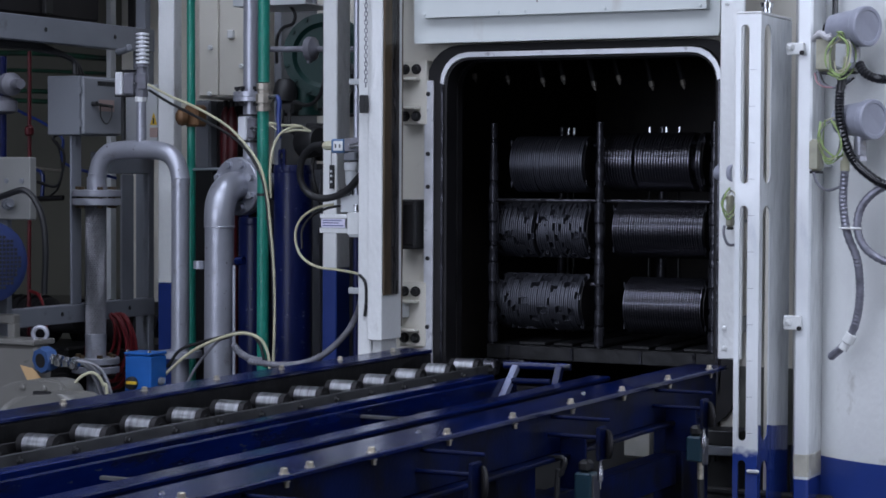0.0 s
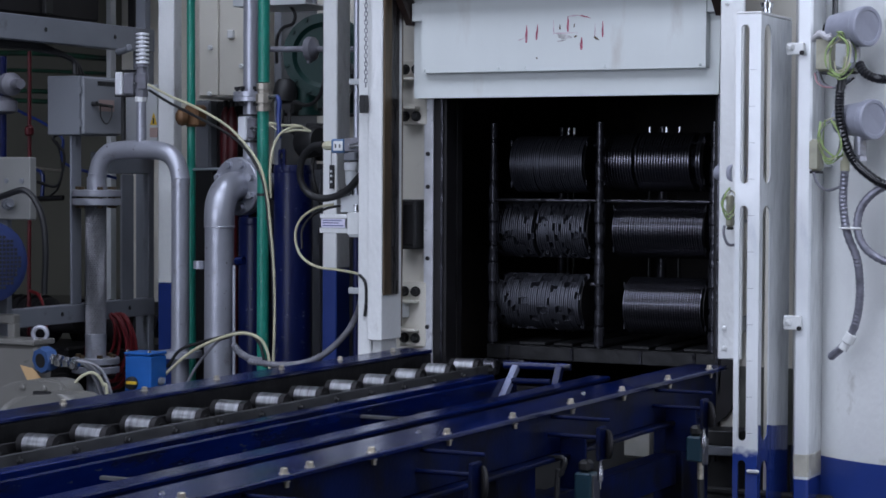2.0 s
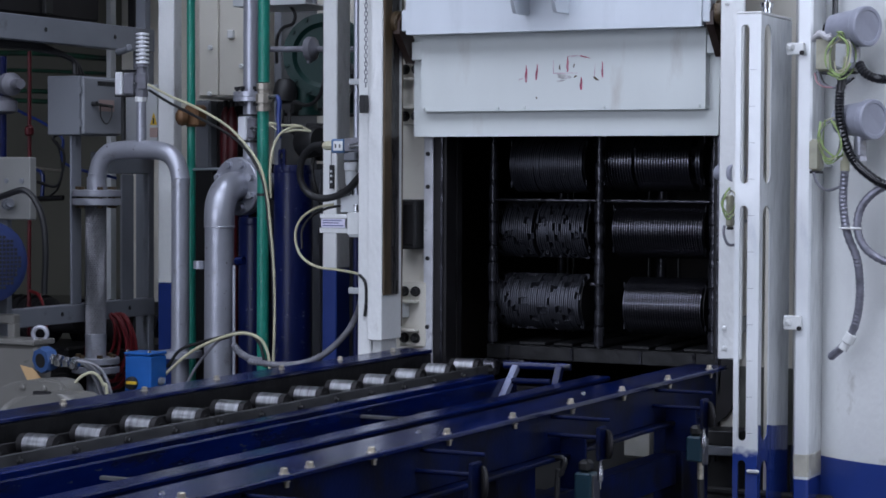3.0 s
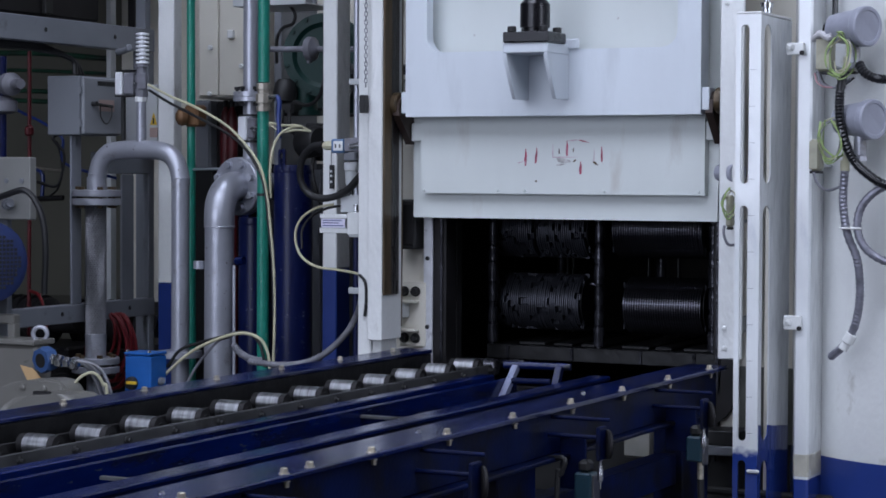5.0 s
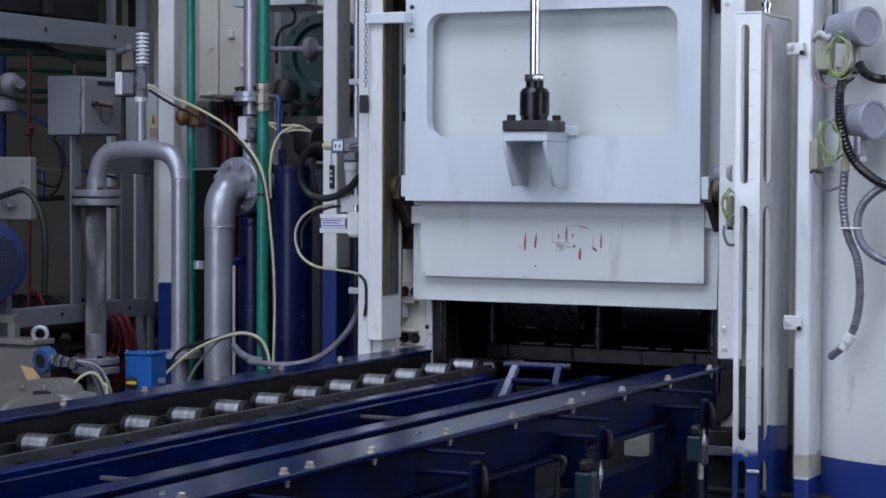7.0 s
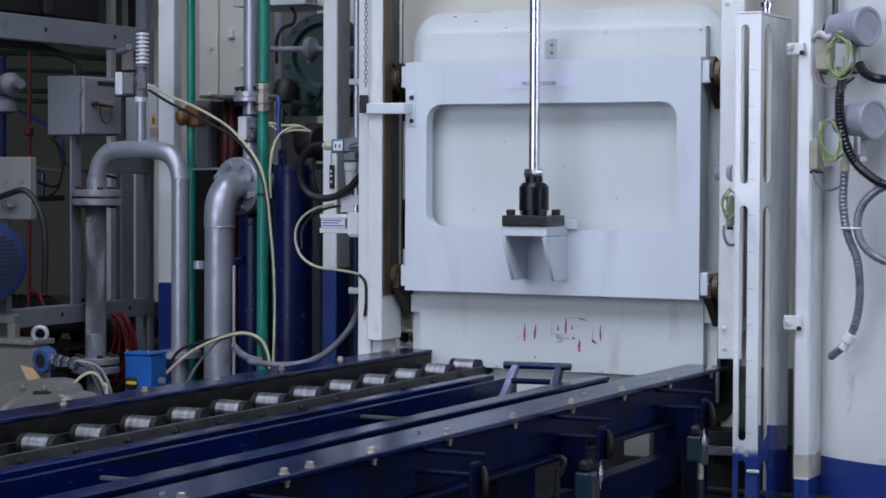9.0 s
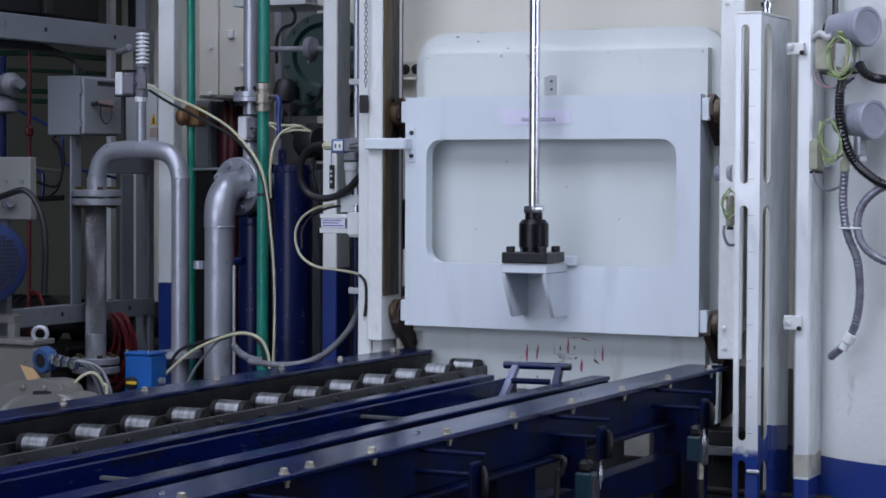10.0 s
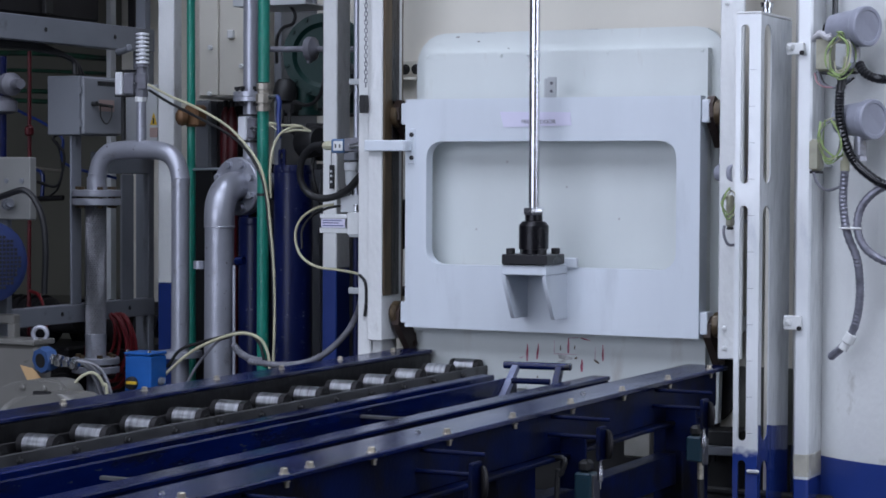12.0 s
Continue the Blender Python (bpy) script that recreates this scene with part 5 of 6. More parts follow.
for sgn in (1, -1):
    for k in range(20):
        bm = B()
        q = [(-2.214 + (0.0376 + 0.0005) * math.cos(sgn * t * 0.26 + k * math.pi / 10), PY + (0.0376 + 0.0005) * math.sin(sgn * t * 0.26 + k * math.pi / 10), bz0 + (bz1 - bz0) * t / 36) for t in range(37)]
        tube(bm, q, 0.0033, 6, 0)
        part("braid_strand", bm, M_STRAND, up)
part("hose_collar", lathe(B(), (-2.214, PY, 0.775), (0, 0, 1), [(0, pr * 1.1), (0.03, pr * 1.1), (0.032, pr * 1.18), (0.075, pr * 1.18), (0.08, pr * 1.05)], 22), M_PIPE, up)
part("lower_pipe", rod(B(), (-2.214, PY, 0), (-2.214, PY, 0.708), pr * 1.05, 20), M_PIPE, up)
part("vent_stub", rod(B(), (-1.998, PY, 1.594), (-1.998, PY, 1.775), 0.0197, 16), M_PIPE, up)
part("vent_collar", lathe(B(), (-1.998, PY, 1.757), (0, 0, 1), [(0, 0.0241), (0.02, 0.0241)], 8), M_WHITE, up)
vz = 1.775
va = part("vent_valve", lathe(B(), (-1.995, PY, vz), (0, 0, 1), [(0, 0.024), (0.03, 0.024), (0.031, 0.021), (0.055, 0.021), (0.056, 0.025), (0.085, 0.025), (0.086, 0.021), (0.115, 0.021), (0.116, 0.028), (0.128, 0.028)], 8), M_CONDUIT, up)
part("valve_label", boxes((-1.995, -1.958, PY - 0.030, PY - 0.022, vz + 0.03, vz + 0.09)), M_CONDUIT, va)
sil = part("silencer", rod(B(), (-1.992, PY, 1.897), (-1.992, PY, 2.023), 0.0131, 14), M_ALU, up, "bright finned silencer")
for k in range(8):
    z = 1.903 + k * (2.018 - 1.903) / 7.4
    part("fin", rod(B(), (-1.992, PY, z), (-1.992, PY, z + 0.0085), 0.0262, 20, 0.002), M_ALU, sil)
# near-white face colour stands for light reflected by the aluminium
sol = part("solenoid", boxes((-2.103, -2.071, PY - 0.03, PY + 0.02, 1.783, 1.872), bev=0.005), M_ALU, up, "bright square solenoid coil")
part("coil_cap", boxes((-2.103, -2.021, PY - 0.028, PY + 0.03, 1.776, 1.782)), M_BLACK, sol)
part("coil_cap", boxes((-2.103, -2.021, PY - 0.028, PY + 0.03, 1.875, 1.881)), M_BLACK, sol)
part("coil_body", boxes((-2.071+0.001, -2.026, PY - 0.022, PY + 0.025, 1.783, 1.872), bev=0.006), M_CONDUIT, sol)
part("coil_stem", rod(B(), (-2.051, PY, 1.830), (-2.008, PY, 1.829), 0.012, 12), M_STEEL, sol)
part("drain_tube", rod(B(), (-2.096, PY + 0.02, 1.594), (-2.096, PY + 0.02, 1.776), 0.009, 10), M_BLACK, sol)

bp = thing("flanged_pipe", (-1.549, 0.3, 0), "thick silver painted pipe with flanged elbow", "pipe")
br = 0.0566
part("upright_pipe", rod(B(), (-1.549, 0.3, 0), (-1.544, 0.3, 1.287), br * 0.96, 28), M_PIPE, bp)
part("elbow", tube(B(), [(-1.544, 0.300, 1.279), (-1.544, 0.300, 1.321), (-1.546, 0.310, 1.371), (-1.544, 0.335, 1.408), (-1.546, 0.380, 1.429), (-1.549, 0.425, 1.433)], br, 26, 6), M_PIPE, bp)
part("weld_bead", lathe(B(), (-1.544, 0.3, 1.281), (0, 0, 1), [(0, br), (0.003, br * 1.04), (0.006, br)], 24), M_PIPE, bp)
fpos, fax = Vector((-1.553, 0.425, 1.433)), Vector((0.14, 0.99, 0.0)).normalized()
part("elbow_flange", lathe(B(), fpos, fax, [(0, 0.1054), (0.004, 0.1096), (0.022, 0.1096), (0.026, 0.1054)], 40), M_PIPE, bp)
part("mating_flange", lathe(B(), fpos + fax * 0.030, fax, [(0, 0.1096), (0.024, 0.1096)], 40), M_PIPE, bp)
part("run_pipe", rod(B(), fpos + fax * 0.05, fpos + fax * 0.30, br * 0.9, 24), M_PIPE, bp)
ua = fax.orthogonal().normalized()
ub = fax.cross(ua)
for k in range(8):
    a = 2 * math.pi * (k + 0.5) / 8
    part("flange_bolt", hex_bolt(B(), fpos + (ua * math.cos(a) + ub * math.sin(a)) * 0.0864, -fax, 0.014, 0.02), M_PIPE, bp)
part("clamp_boss", rod(B(), (-1.470, 0.300, 1.157), (-1.436, 0.300, 1.162), 0.016, 14), M_BLUE, bp)
part("clamp_stud", rod(B(), (-1.467, 0.280, 1.143), (-1.466, 0.280, 0.285), 0.006, 8), M_PIPE, bp)
part("clamp_ear", rod(B(), (-1.620, 0.280, 1.156), (-1.620, 0.280, 1.127), 0.022, 14), M_PIPE, bp)
part("foot_flange", lathe(B(), (-1.820, PY, 0.776), (0, 0, 1), [(0, fr * 0.9), (0.024, fr * 0.9)], 30), M_PIPE, up)

g1 = thing("green_pipe", (-1.881, 0.62, 0), "green painted vertical pipe with brown valve", "pipe")
part("tube", rod(B(), (-1.876, 0.62, 0), (-1.884, 0.62, 2.74), 0.0166, 16), M_GREEN, g1)
M_BRONZE = mat("old_bronze", (0.16, 0.085, 0.04), 0.5, metal=0.4, vary=0.3, scale=15)
vv = part("valve_body", boxes((-1.892, -1.828, 0.585, 0.655, 1.664, 1.748), bev=0.008), M_BRONZE, g1, "brown bronze valve body")
part("valve_bonnet", lathe(B(), (-1.873, 0.580, 1.701), (-0.8, -0.6, 0), [(0, 0.030), (0.02, 0.036), (0.035, 0.030), (0.045, 0.012)], 20), M_BRONZE, vv)
g2 = thing("green_pipe", (-1.294, 0.2, 0), "green painted vertical pipe with steel ball valve", "pipe")
gr = 0.0214
part("lower_tube", rod(B(), (-1.294, 0.2, 0), (-1.294, 0.2, 1.706), gr, 18), M_GREEN, g2)
part("upper_tube", rod(B(), (-1.291, 0.2, 1.810), (-1.291, 0.2, 2.74), gr, 18), M_GREEN, g2)
vb = part("ball_valve", lathe(B(), (-1.291, 0.2, 1.706), (0, 0, 1), [(0, 0.028), (0.018, 0.028), (0.019, 0.023), (0.028, 0.023), (0.03, 0.030), (0.062, 0.030), (0.064, 0.023), (0.078, 0.023), (0.079, 0.028), (0.10, 0.027)], 10), M_NICKEL, g2, "nickel plated ball valve")
part("stem", rod(B(), (-1.252, 0.180, 1.756), (-1.207, 0.160, 1.754), 0.010, 10), M_STEEL, vb)
part("lever", tube(B(), [(-1.211, 0.160, 1.758), (-1.199, 0.155, 1.738), (-1.201, 0.155, 1.698), (-1.201, 0.155, 1.654), (-1.198, 0.155, 1.607)], 0.0085, 8, 4), M_BLUE2, vb, "blue valve lever")
gp2 = thing("grey_pipe", (-1.536, 0.5, 0), "grey vertical pipe with bolted flange", "pipe")
part("tube", rod(B(), (-1.533, 0.5, 1.497), (-1.531, 0.5, 2.74), 0.0290, 20), M_PIPE, gp2)
part("flange", lathe(B(), (-1.533, 0.5, 1.754), (0, 0, 1), [(0, 0.0664), (0.016, 0.0664), (0.018, 0.0643), (0.019, 0.0664), (0.036, 0.0664)], 32), M_PIPE, gp2)
for k in range(6):
    a = 2 * math.pi * k / 6 + 0.4
    part("flange_bolt", lathe(B(), (-1.533 + 0.052 * math.cos(a), 0.5 + 0.052 * math.sin(a), 1.737), (0, 0, 1), [(0, 0.010), (0.012, 0.010), (0.0121, 0.006), (0.06, 0.006), (0.0601, 0.011), (0.072, 0.011)], 6), M_BLACK, gp2)
part("tee_body", boxes((-1.564, -1.526, 0.455, 0.50, 1.608, 1.697), bev=0.004), M_ALU, gp2)
part("tee_flank", boxes((-1.5255, -1.493, 0.458, 0.50, 1.612, 1.693), bev=0.006), M_CONDUIT, gp2)
part("tee_cap", boxes((-1.559, -1.496, 0.46, 0.50, 1.699, 1.705)), M_BLACK, gp2)
part("tee_cap", boxes((-1.559, -1.496, 0.46, 0.50, 1.599, 1.607)), M_BLACK, gp2)
part("tee_screw", rod(B(), (-1.499, 0.455, 1.650), (-1.464, 0.440, 1.649), 0.009, 10), M_STEEL, gp2)

# blue vessels
def blue_tank(x, y, r, top, label):
    t = thing("blue_cylinder", (x, y, 0), label, "cylinder", "blue painted cylinders")
    part("shell", lathe(B(), (x, y, 0), (0, 0, 1), [(0, r * 0.98), (0.02, r), (top - 0.012, r), (top, r * 0.96)], 40), M_NAVY, t)
    part("rim", lathe(B(), (x, y, top - 0.03), (0, 0, 1), [(0, r), (0.003, r * 1.015), (0.012, r * 1.015), (0.015, r)], 40), M_NAVY, t)
    part("lifting_lug", ring_plate(B(), round_rect(x - r * 0.85, x - r * 0.45, top - 0.02, top + 0.062, 0.012), round_rect(x - r * 0.75, x - r * 0.56, top + 0.02, top + 0.048, 0.012), y - 0.006, y + 0.006), M_NAVY, t)
    return t


blue_tank(-1.377, 0.55, 0.0726, 1.515, "dark blue upright cylinder with lifting lug")
blue_tank(-1.666, 0.75, 0.0666, 1.310, "dark blue upright cylinder in the shade")

# green blower and clutter behind the post
blw = thing("green_blower", (-1.495, 1.0, 1.5), "dark green round blower casing with bolted rim", "blower")
bc = Vector((-1.497, 1.000, 1.955))
bax = Vector((0.45, -0.89, 0)).normalized()
part("casing", lathe(B(), bc - bax * 0.25, bax, [(0, 0.1356), (0.12, 0.1492), (0.24, 0.1492), (0.245, 0.1673), (0.262, 0.1673), (0.264, 0.1311), (0.25, 0.1130)], 48), M_DKGREEN, blw)
ba, bb = bax.orthogonal().normalized(), bax.cross(bax.orthogonal().normalized())
for k in range(14):
    a = 2 * math.pi * k / 14
    part("rim_bolt", hex_bolt(B(), bc + bax * 0.012 + (ba * math.cos(a) + bb * math.sin(a)) * 0.1560, bax, 0.008, 0.012), M_DKGREEN, blw)
part("outlet", lathe(B(), (-1.588, 1.000, 1.715), (0, 0, 1), [(0, 0.075), (0.02, 0.075), (0.021, 0.05), (0.12, 0.05)], 24), M_DKGREEN, blw)
part("bracket", boxes((-1.731, -1.490, 1.25, 1.6, 1.732, 1.825)), M_DKGREEN, blw)
hp = thing("cross_pipe", (-1.507, 0.6, 1.957), "dull grey horizontal pipe with clamp", "pipe")
part("tube", rod(B(), (-1.567, 0.600, 1.958), (-1.105, 0.600, 1.948), 0.0107, 14), M_CONDUIT, hp)
part("clamp", lathe(B(), (-1.361, 0.600, 1.954), (1, 0, 0), [(0, 0.012), (0.01, 0.024), (0.02, 0.045), (0.034, 0.047), (0.045, 0.045), (0.055, 0.024), (0.065, 0.012)], 12), M_CONDUIT, hp)
part("clamp_screw", rod(B(), (-1.336, 0.600, 1.998), (-1.336, 0.600, 1.900), 0.010, 10), M_CONDUIT, hp)
solid("strap_post", boxes((-1.917, -1.881, 1.30, 1.6, 0.0, 2.74), bev=0.003), M_GREYBOX, "grey steel strap post on the enclosure", "post", at=(0, 1.3, 0))
mm = thing("actuator", (-1.619, 0.9, 1.757), "black valve actuator with ribbed cap", "actuator")
part("cap", lathe(B(), (-1.623, 0.900, 1.773), (0, 0, 1), [(0, 0.045), (0.03, 0.048), (0.07, 0.040), (0.085, 0.025)], 18), M_BLACK, mm)
part("body", boxes((-1.658, -1.575, 0.88, 0.96, 1.712, 1.770), bev=0.01), M_BLACK, mm)
part("support", boxes((-1.640, -1.601, 0.94, 1.6, 1.723, 1.750)), M_DARK, mm)
pm = thing("dark_motor", (-1.456, 0.8, 1.543), "black round motor behind the white post", "motor")
part("body", lathe(B(), (-1.483, 0.800, 1.598), (0.9, -0.4, 0.1), [(0, 0.045), (0.02, 0.06), (0.11, 0.06), (0.125, 0.05)], 24), M_BLACK, pm)
part("terminal_lid", boxes((-1.457, -1.391, 0.77, 0.82, 1.649, 1.679), bev=0.006), M_BLACK, pm)
part("bracket", boxes((-1.456, -1.418, 0.82, 1.6, 1.532, 1.565)), M_DARK, pm)
part("stand", boxes((-1.438, -1.403, 0.80, 0.85, 0.0, 1.499)), M_GREYBOX, pm)
for i, pts in enumerate(([(-1.603, 0.850, 1.733), (-1.602, 0.840, 1.666), (-1.571, 0.840, 1.650), (-1.508, 0.820, 1.643)], [(-1.572, 0.850, 1.733), (-1.566, 0.840, 1.677), (-1.540, 0.840, 1.637), (-1.482, 0.820, 1.620)], [(-1.551, 0.850, 1.766), (-1.481, 0.840, 1.751), (-1.430, 0.840, 1.786), (-1.394, 0.820, 1.851)], [(-1.408, 0.780, 1.587), (-1.416, 0.760, 1.499), (-1.390, 0.750, 1.412), (-1.359, 0.750, 1.342)], [(-1.319, 0.800, 1.761), (-1.274, 0.800, 1.783), (-1.259, 0.800, 1.826), (-1.264, 0.800, 1.891), (-1.705, 1.580, 1.957)])):
    hose("cable", "black cable slung between blower and actuator", 0.008, M_BLACK, pts)
for i in range(2):
    hose("cable", "pale cable bundle behind the ball valve", 0.0042, M_CABLE, [(-1.467, 0.500, 1.676), (-1.391, 0.5 - 0.01 * i, 1.663 - 0.024 * i), (-1.330, 0.5 - 0.01 * i, 1.663 - 0.018 * i), (-1.281, 0.52, 1.641)])

solid("cable_tie", lathe(B(), (-1.294, 0.2, 1.401), (0, 0, 1), [(0, 0.0235), (0.010, 0.0235)], 20), M_BLACK, "black cable tie round the green pipe", "cable tie", at=(-1.294, 0.2, 1.401))
solid("pipe_stub", rod(B(), (-1.874, 0.620, 1.497), (-1.648, 0.460, 1.499), 0.005, 10), M_PIPE, "thin pale pipe stub between green pipe and flange", "pipe", at=(-1.874, 0.620, 1.497))
# limit switch on the guide post
ls = thing("limit_switch", (-0.747, -0.15, 1.576), "blue and steel limit switch with brass gland", "limit switch")
part("body", boxes((-0.802, -0.754, -0.17, -0.13, 1.551, 1.598), bev=0.004), M_DULLBLUE, ls)
part("face_plate", boxes((-0.791, -0.755, -0.174, -0.1705, 1.559, 1.591), bev=0.001), M_WHITE, ls)
for x in (-0.781, -0.765):
    part("screw", boxes((x - 0.0025, x + 0.0025, -0.1755, -0.1742, 1.568, 1.581), bev=0), M_BLACK, ls)
part("head", boxes((-0.754+0.0005, -0.693, -0.168, -0.132, 1.555, 1.602), bev=0.004), M_CONDUIT, ls)
part("plunger", lathe(B(), (-0.727, -0.170, 1.572), (1, 0, 0.1), [(0, 0.010), (0.03, 0.012), (0.031, 0.016), (0.05, 0.016)], 12), M_CHROME, ls)
part("gland", lathe(B(), (-0.803, -0.150, 1.576), (-1, 0, 0), [(0, 0.012), (0.008, 0.015), (0.03, 0.015), (0.038, 0.011)], 8), M_CABLE, ls)
part("bracket", boxes((-0.711, -0.668, -0.131, -0.12, 1.544, 1.609)), M_BLACK, ls)
hose("cable", "thick black cable looping from the limit switch", 0.0124, M_BLACK, [(-0.842, -0.150, 1.580), (-0.896, -0.140, 1.569), (-0.943, -0.120, 1.527), (-0.959, -0.100, 1.462), (-0.929, -0.090, 1.412), (-0.863, -0.090, 1.399), (-0.783, -0.100, 1.424), (-0.711, -0.120, 1.482)], seg=12)
tg = thing("tag", (-1.091, 0.33, 1.426), "black tag hanging on a wire", "tag")
part("plate", boxes((-1.098, -1.082, 0.338, 0.3497, 1.428, 1.514), bev=0.001), M_BLACK, tg)
for z in (0.25, 0.5, 0.7):
    part("print_bar", boxes((-1.095, -1.085, 0.3365, 0.3378, 1.428 + 0.085 * z, 1.428 + 0.085 * z + 0.008), bev=0), M_GREYWHITE, tg)
part("wire", rod(B(), (-1.091, 0.34, 1.514), (-1.091, 0.34, 1.563), 0.0012, 5), M_BLACK, tg)
gb = thing("guide_block", (-0.786, -0.1, 1.278), "white slotted guide block on the post", "guide block")
part("block", boxes((-0.768, -0.688, -0.12, -0.09, 1.277, 1.353), bev=0.003), M_WHITE, gb)
part("rail", boxes((-0.877, -0.768, -0.115, -0.095, 1.282, 1.299), bev=0.002), M_WHITE, gb)
part("rail", boxes((-0.877, -0.768, -0.115, -0.095, 1.331, 1.346), bev=0.002), M_WHITE, gb)
part("slide", boxes((-0.877, -0.768, -0.094, -0.088, 1.282, 1.346), bev=0.001), M_GREYWHITE, gb)
lb = part("label", boxes((-0.868, -0.776, -0.1175, -0.1152, 1.3005, 1.3300), bev=0), M_PAPER, gb, "white label with blue print bars")
for z0, x1 in ((1.323, -0.790), (1.315, -0.800), (1.306, -0.782)):
    part("print_bar", boxes((-0.862, x1, -0.1186, -0.1177, z0, z0 + 0.003), bev=0), M_BLUE2, lb)
part("upper_plate", boxes((-0.812, -0.730, -0.085, -0.075, 1.352, 1.411), bev=0.002), M_GREYWHITE, gb)
part("screw", rod(B(), (-0.743, -0.100, 1.379), (-0.743, -0.100, 1.353), 0.008, 10), M_STEEL, gb)

# yellowed and black cables across the pipework
hose("cable", "yellowed cable draped from vent valve to green pipe", 0.0050, M_CABLE, [(-1.931, 0.400, 1.820), (-1.765, 0.300, 1.771), (-1.586, 0.220, 1.720), (-1.437, 0.160, 1.663), (-1.346, 0.130, 1.607), (-1.262, 0.110, 1.526), (-1.221, 0.100, 1.436), (-1.202, 0.100, 1.296), (-1.188, 0.100, 1.156), (-1.183, 0.100, 0.976), (-1.189, 0.100, 0.795)])
hose("cable", "black cable beside the yellowed cable", 0.0055, M_BLACK, [(-1.926, 0.400, 1.798), (-1.765, 0.300, 1.745), (-1.586, 0.220, 1.687), (-1.449, 0.160, 1.641), (-1.346, 0.130, 1.589), (-1.270, 0.110, 1.516), (-1.226, 0.100, 1.432), (-1.207, 0.100, 1.296), (-1.192, 0.100, 1.156), (-1.187, 0.100, 0.976)])
hose("cable", "yellowed cable rising beside the green pipe", 0.0048, M_CABLE, [(-1.212, 0.120, 1.396), (-1.215, 0.120, 1.496), (-1.209, 0.130, 1.573), (-1.193, 0.150, 1.621), (-1.164, 0.180, 1.646), (-1.141, 0.220, 1.651)])
hose("cable", "yellowed cable looping to the guide block", 0.0046, M_CABLE, [(-0.848, -0.070, 1.378), (-0.920, -0.060, 1.365), (-0.988, -0.050, 1.326), (-1.010, -0.050, 1.267), (-0.988, -0.050, 1.201), (-0.925, -0.050, 1.164), (-0.830, -0.060, 1.155), (-0.729, -0.100, 1.144), (-0.666, -0.180, 1.123)])
hose("cable", "thin black cable looping to the guide block", 0.0045, M_BLACK, [(-0.764, -0.070, 1.375), (-0.853, -0.060, 1.370), (-0.937, -0.050, 1.342), (-0.981, -0.050, 1.293), (-0.983, -0.050, 1.225)])
hose("cable", "black cable end on the guide post", 0.005, M_BLACK, [(-0.666, -0.215, 1.150), (-0.639, -0.225, 1.125), (-0.635, -0.225, 1.070), (-0.642, -0.222, 1.014)])
hose("conduit", "grey conduit bending down behind the rail", 0.0115, M_CONDUIT, [(-0.663, -0.200, 1.086), (-0.699, -0.150, 1.045), (-0.753, -0.080, 1.001), (-0.792, -0.080, 0.942), (-0.857, -0.090, 0.879), (-0.928, -0.100, 0.842), (-1.017, -0.120, 0.828), (-1.141, -0.140, 0.836)], 0.006, "conduit", 10)
hose("conduit", "grey braided conduit at the pipe foot", 0.0141, M_CONDUIT, [(-1.357, 0.100, 0.868), (-1.326, 0.100, 0.839), (-1.279, 0.100, 0.819), (-1.220, 0.100, 0.813)], 0.006, "conduit", 10)
hose("cable", "yellowed cable arching over the rail", 0.0056, M_CABLE, [(-1.585, -0.050, 0.728), (-1.527, -0.050, 0.781), (-1.432, -0.050, 0.852), (-1.313, -0.050, 0.904), (-1.220, -0.050, 0.924), (-1.151, -0.050, 0.907), (-1.119, -0.050, 0.859), (-1.109, -0.050, 0.791)])
hose("cable", "black cable arching over the rail", 0.006, M_BLACK, [(-1.551, -0.030, 0.788), (-1.498, -0.030, 0.851), (-1.409, -0.030, 0.883), (-1.315, -0.030, 0.907), (-1.233, -0.030, 0.926), (-1.168, -0.030, 0.893), (-1.140, -0.030, 0.807)])
hose("cable", "grey cable falling behind the rail", 0.005, M_CONDUIT, [(-1.475, -0.020, 0.731), (-1.428, -0.020, 0.803), (-1.345, -0.020, 0.887), (-1.286, -0.020, 0.909)])

hose("hose", "black corrugated hose hanging below the conveyor rail", 0.0075, M_BLACK, [(0.565, -1.52, 0.78), (0.642, -1.550, 0.789), (0.636, -1.550, 0.750), (0.624, -1.550, 0.693), (0.615, -1.55, 0.01)], 0.008)

# ---- motor corner ----
MB = mat("beige_enamel", (0.165, 0.160, 0.146), 0.30, vary=0.12, scale=5, dirt=(0.12, 0.11, 0.09), dirt_amount=0.2, dirt_scale=9)
gbx = thing("gearbox", (-1.992, -0.35, 0.5), "beige enamelled gearbox with lifting eye", "gearbox")
part("housing", boxes((-2.390, -1.927, -0.30, -0.20, 0.5, 0.867), bev=0.012), MB, gbx)
part("top_flange", boxes((-2.390, -1.924, -0.315, -0.19, 0.869, 0.883+0.006), bev=0.004), MB, gbx)
part("yoke", boxes((-2.317, -2.070, -0.24, -0.20, 0.936, 0.971), bev=0.005), MB, gbx)
part("yoke_leg", boxes((-2.101, -2.070, -0.239, -0.201, 0.867, 0.939), bev=0.004), MB, gbx)
bm = B()
ec = Vector((-1.952, -0.240, 0.906))
er = 0.0253
tube(bm, [ec + Vector((0.9 * er * math.cos(a), 0.43 * er * math.cos(a), er * math.sin(a))) for a in (2 * math.pi * k / 24 for k in range(25))], 0.0081, 10, 0)
part("eye_bolt", bm, M_PIPE, gbx, "steel lifting eye")
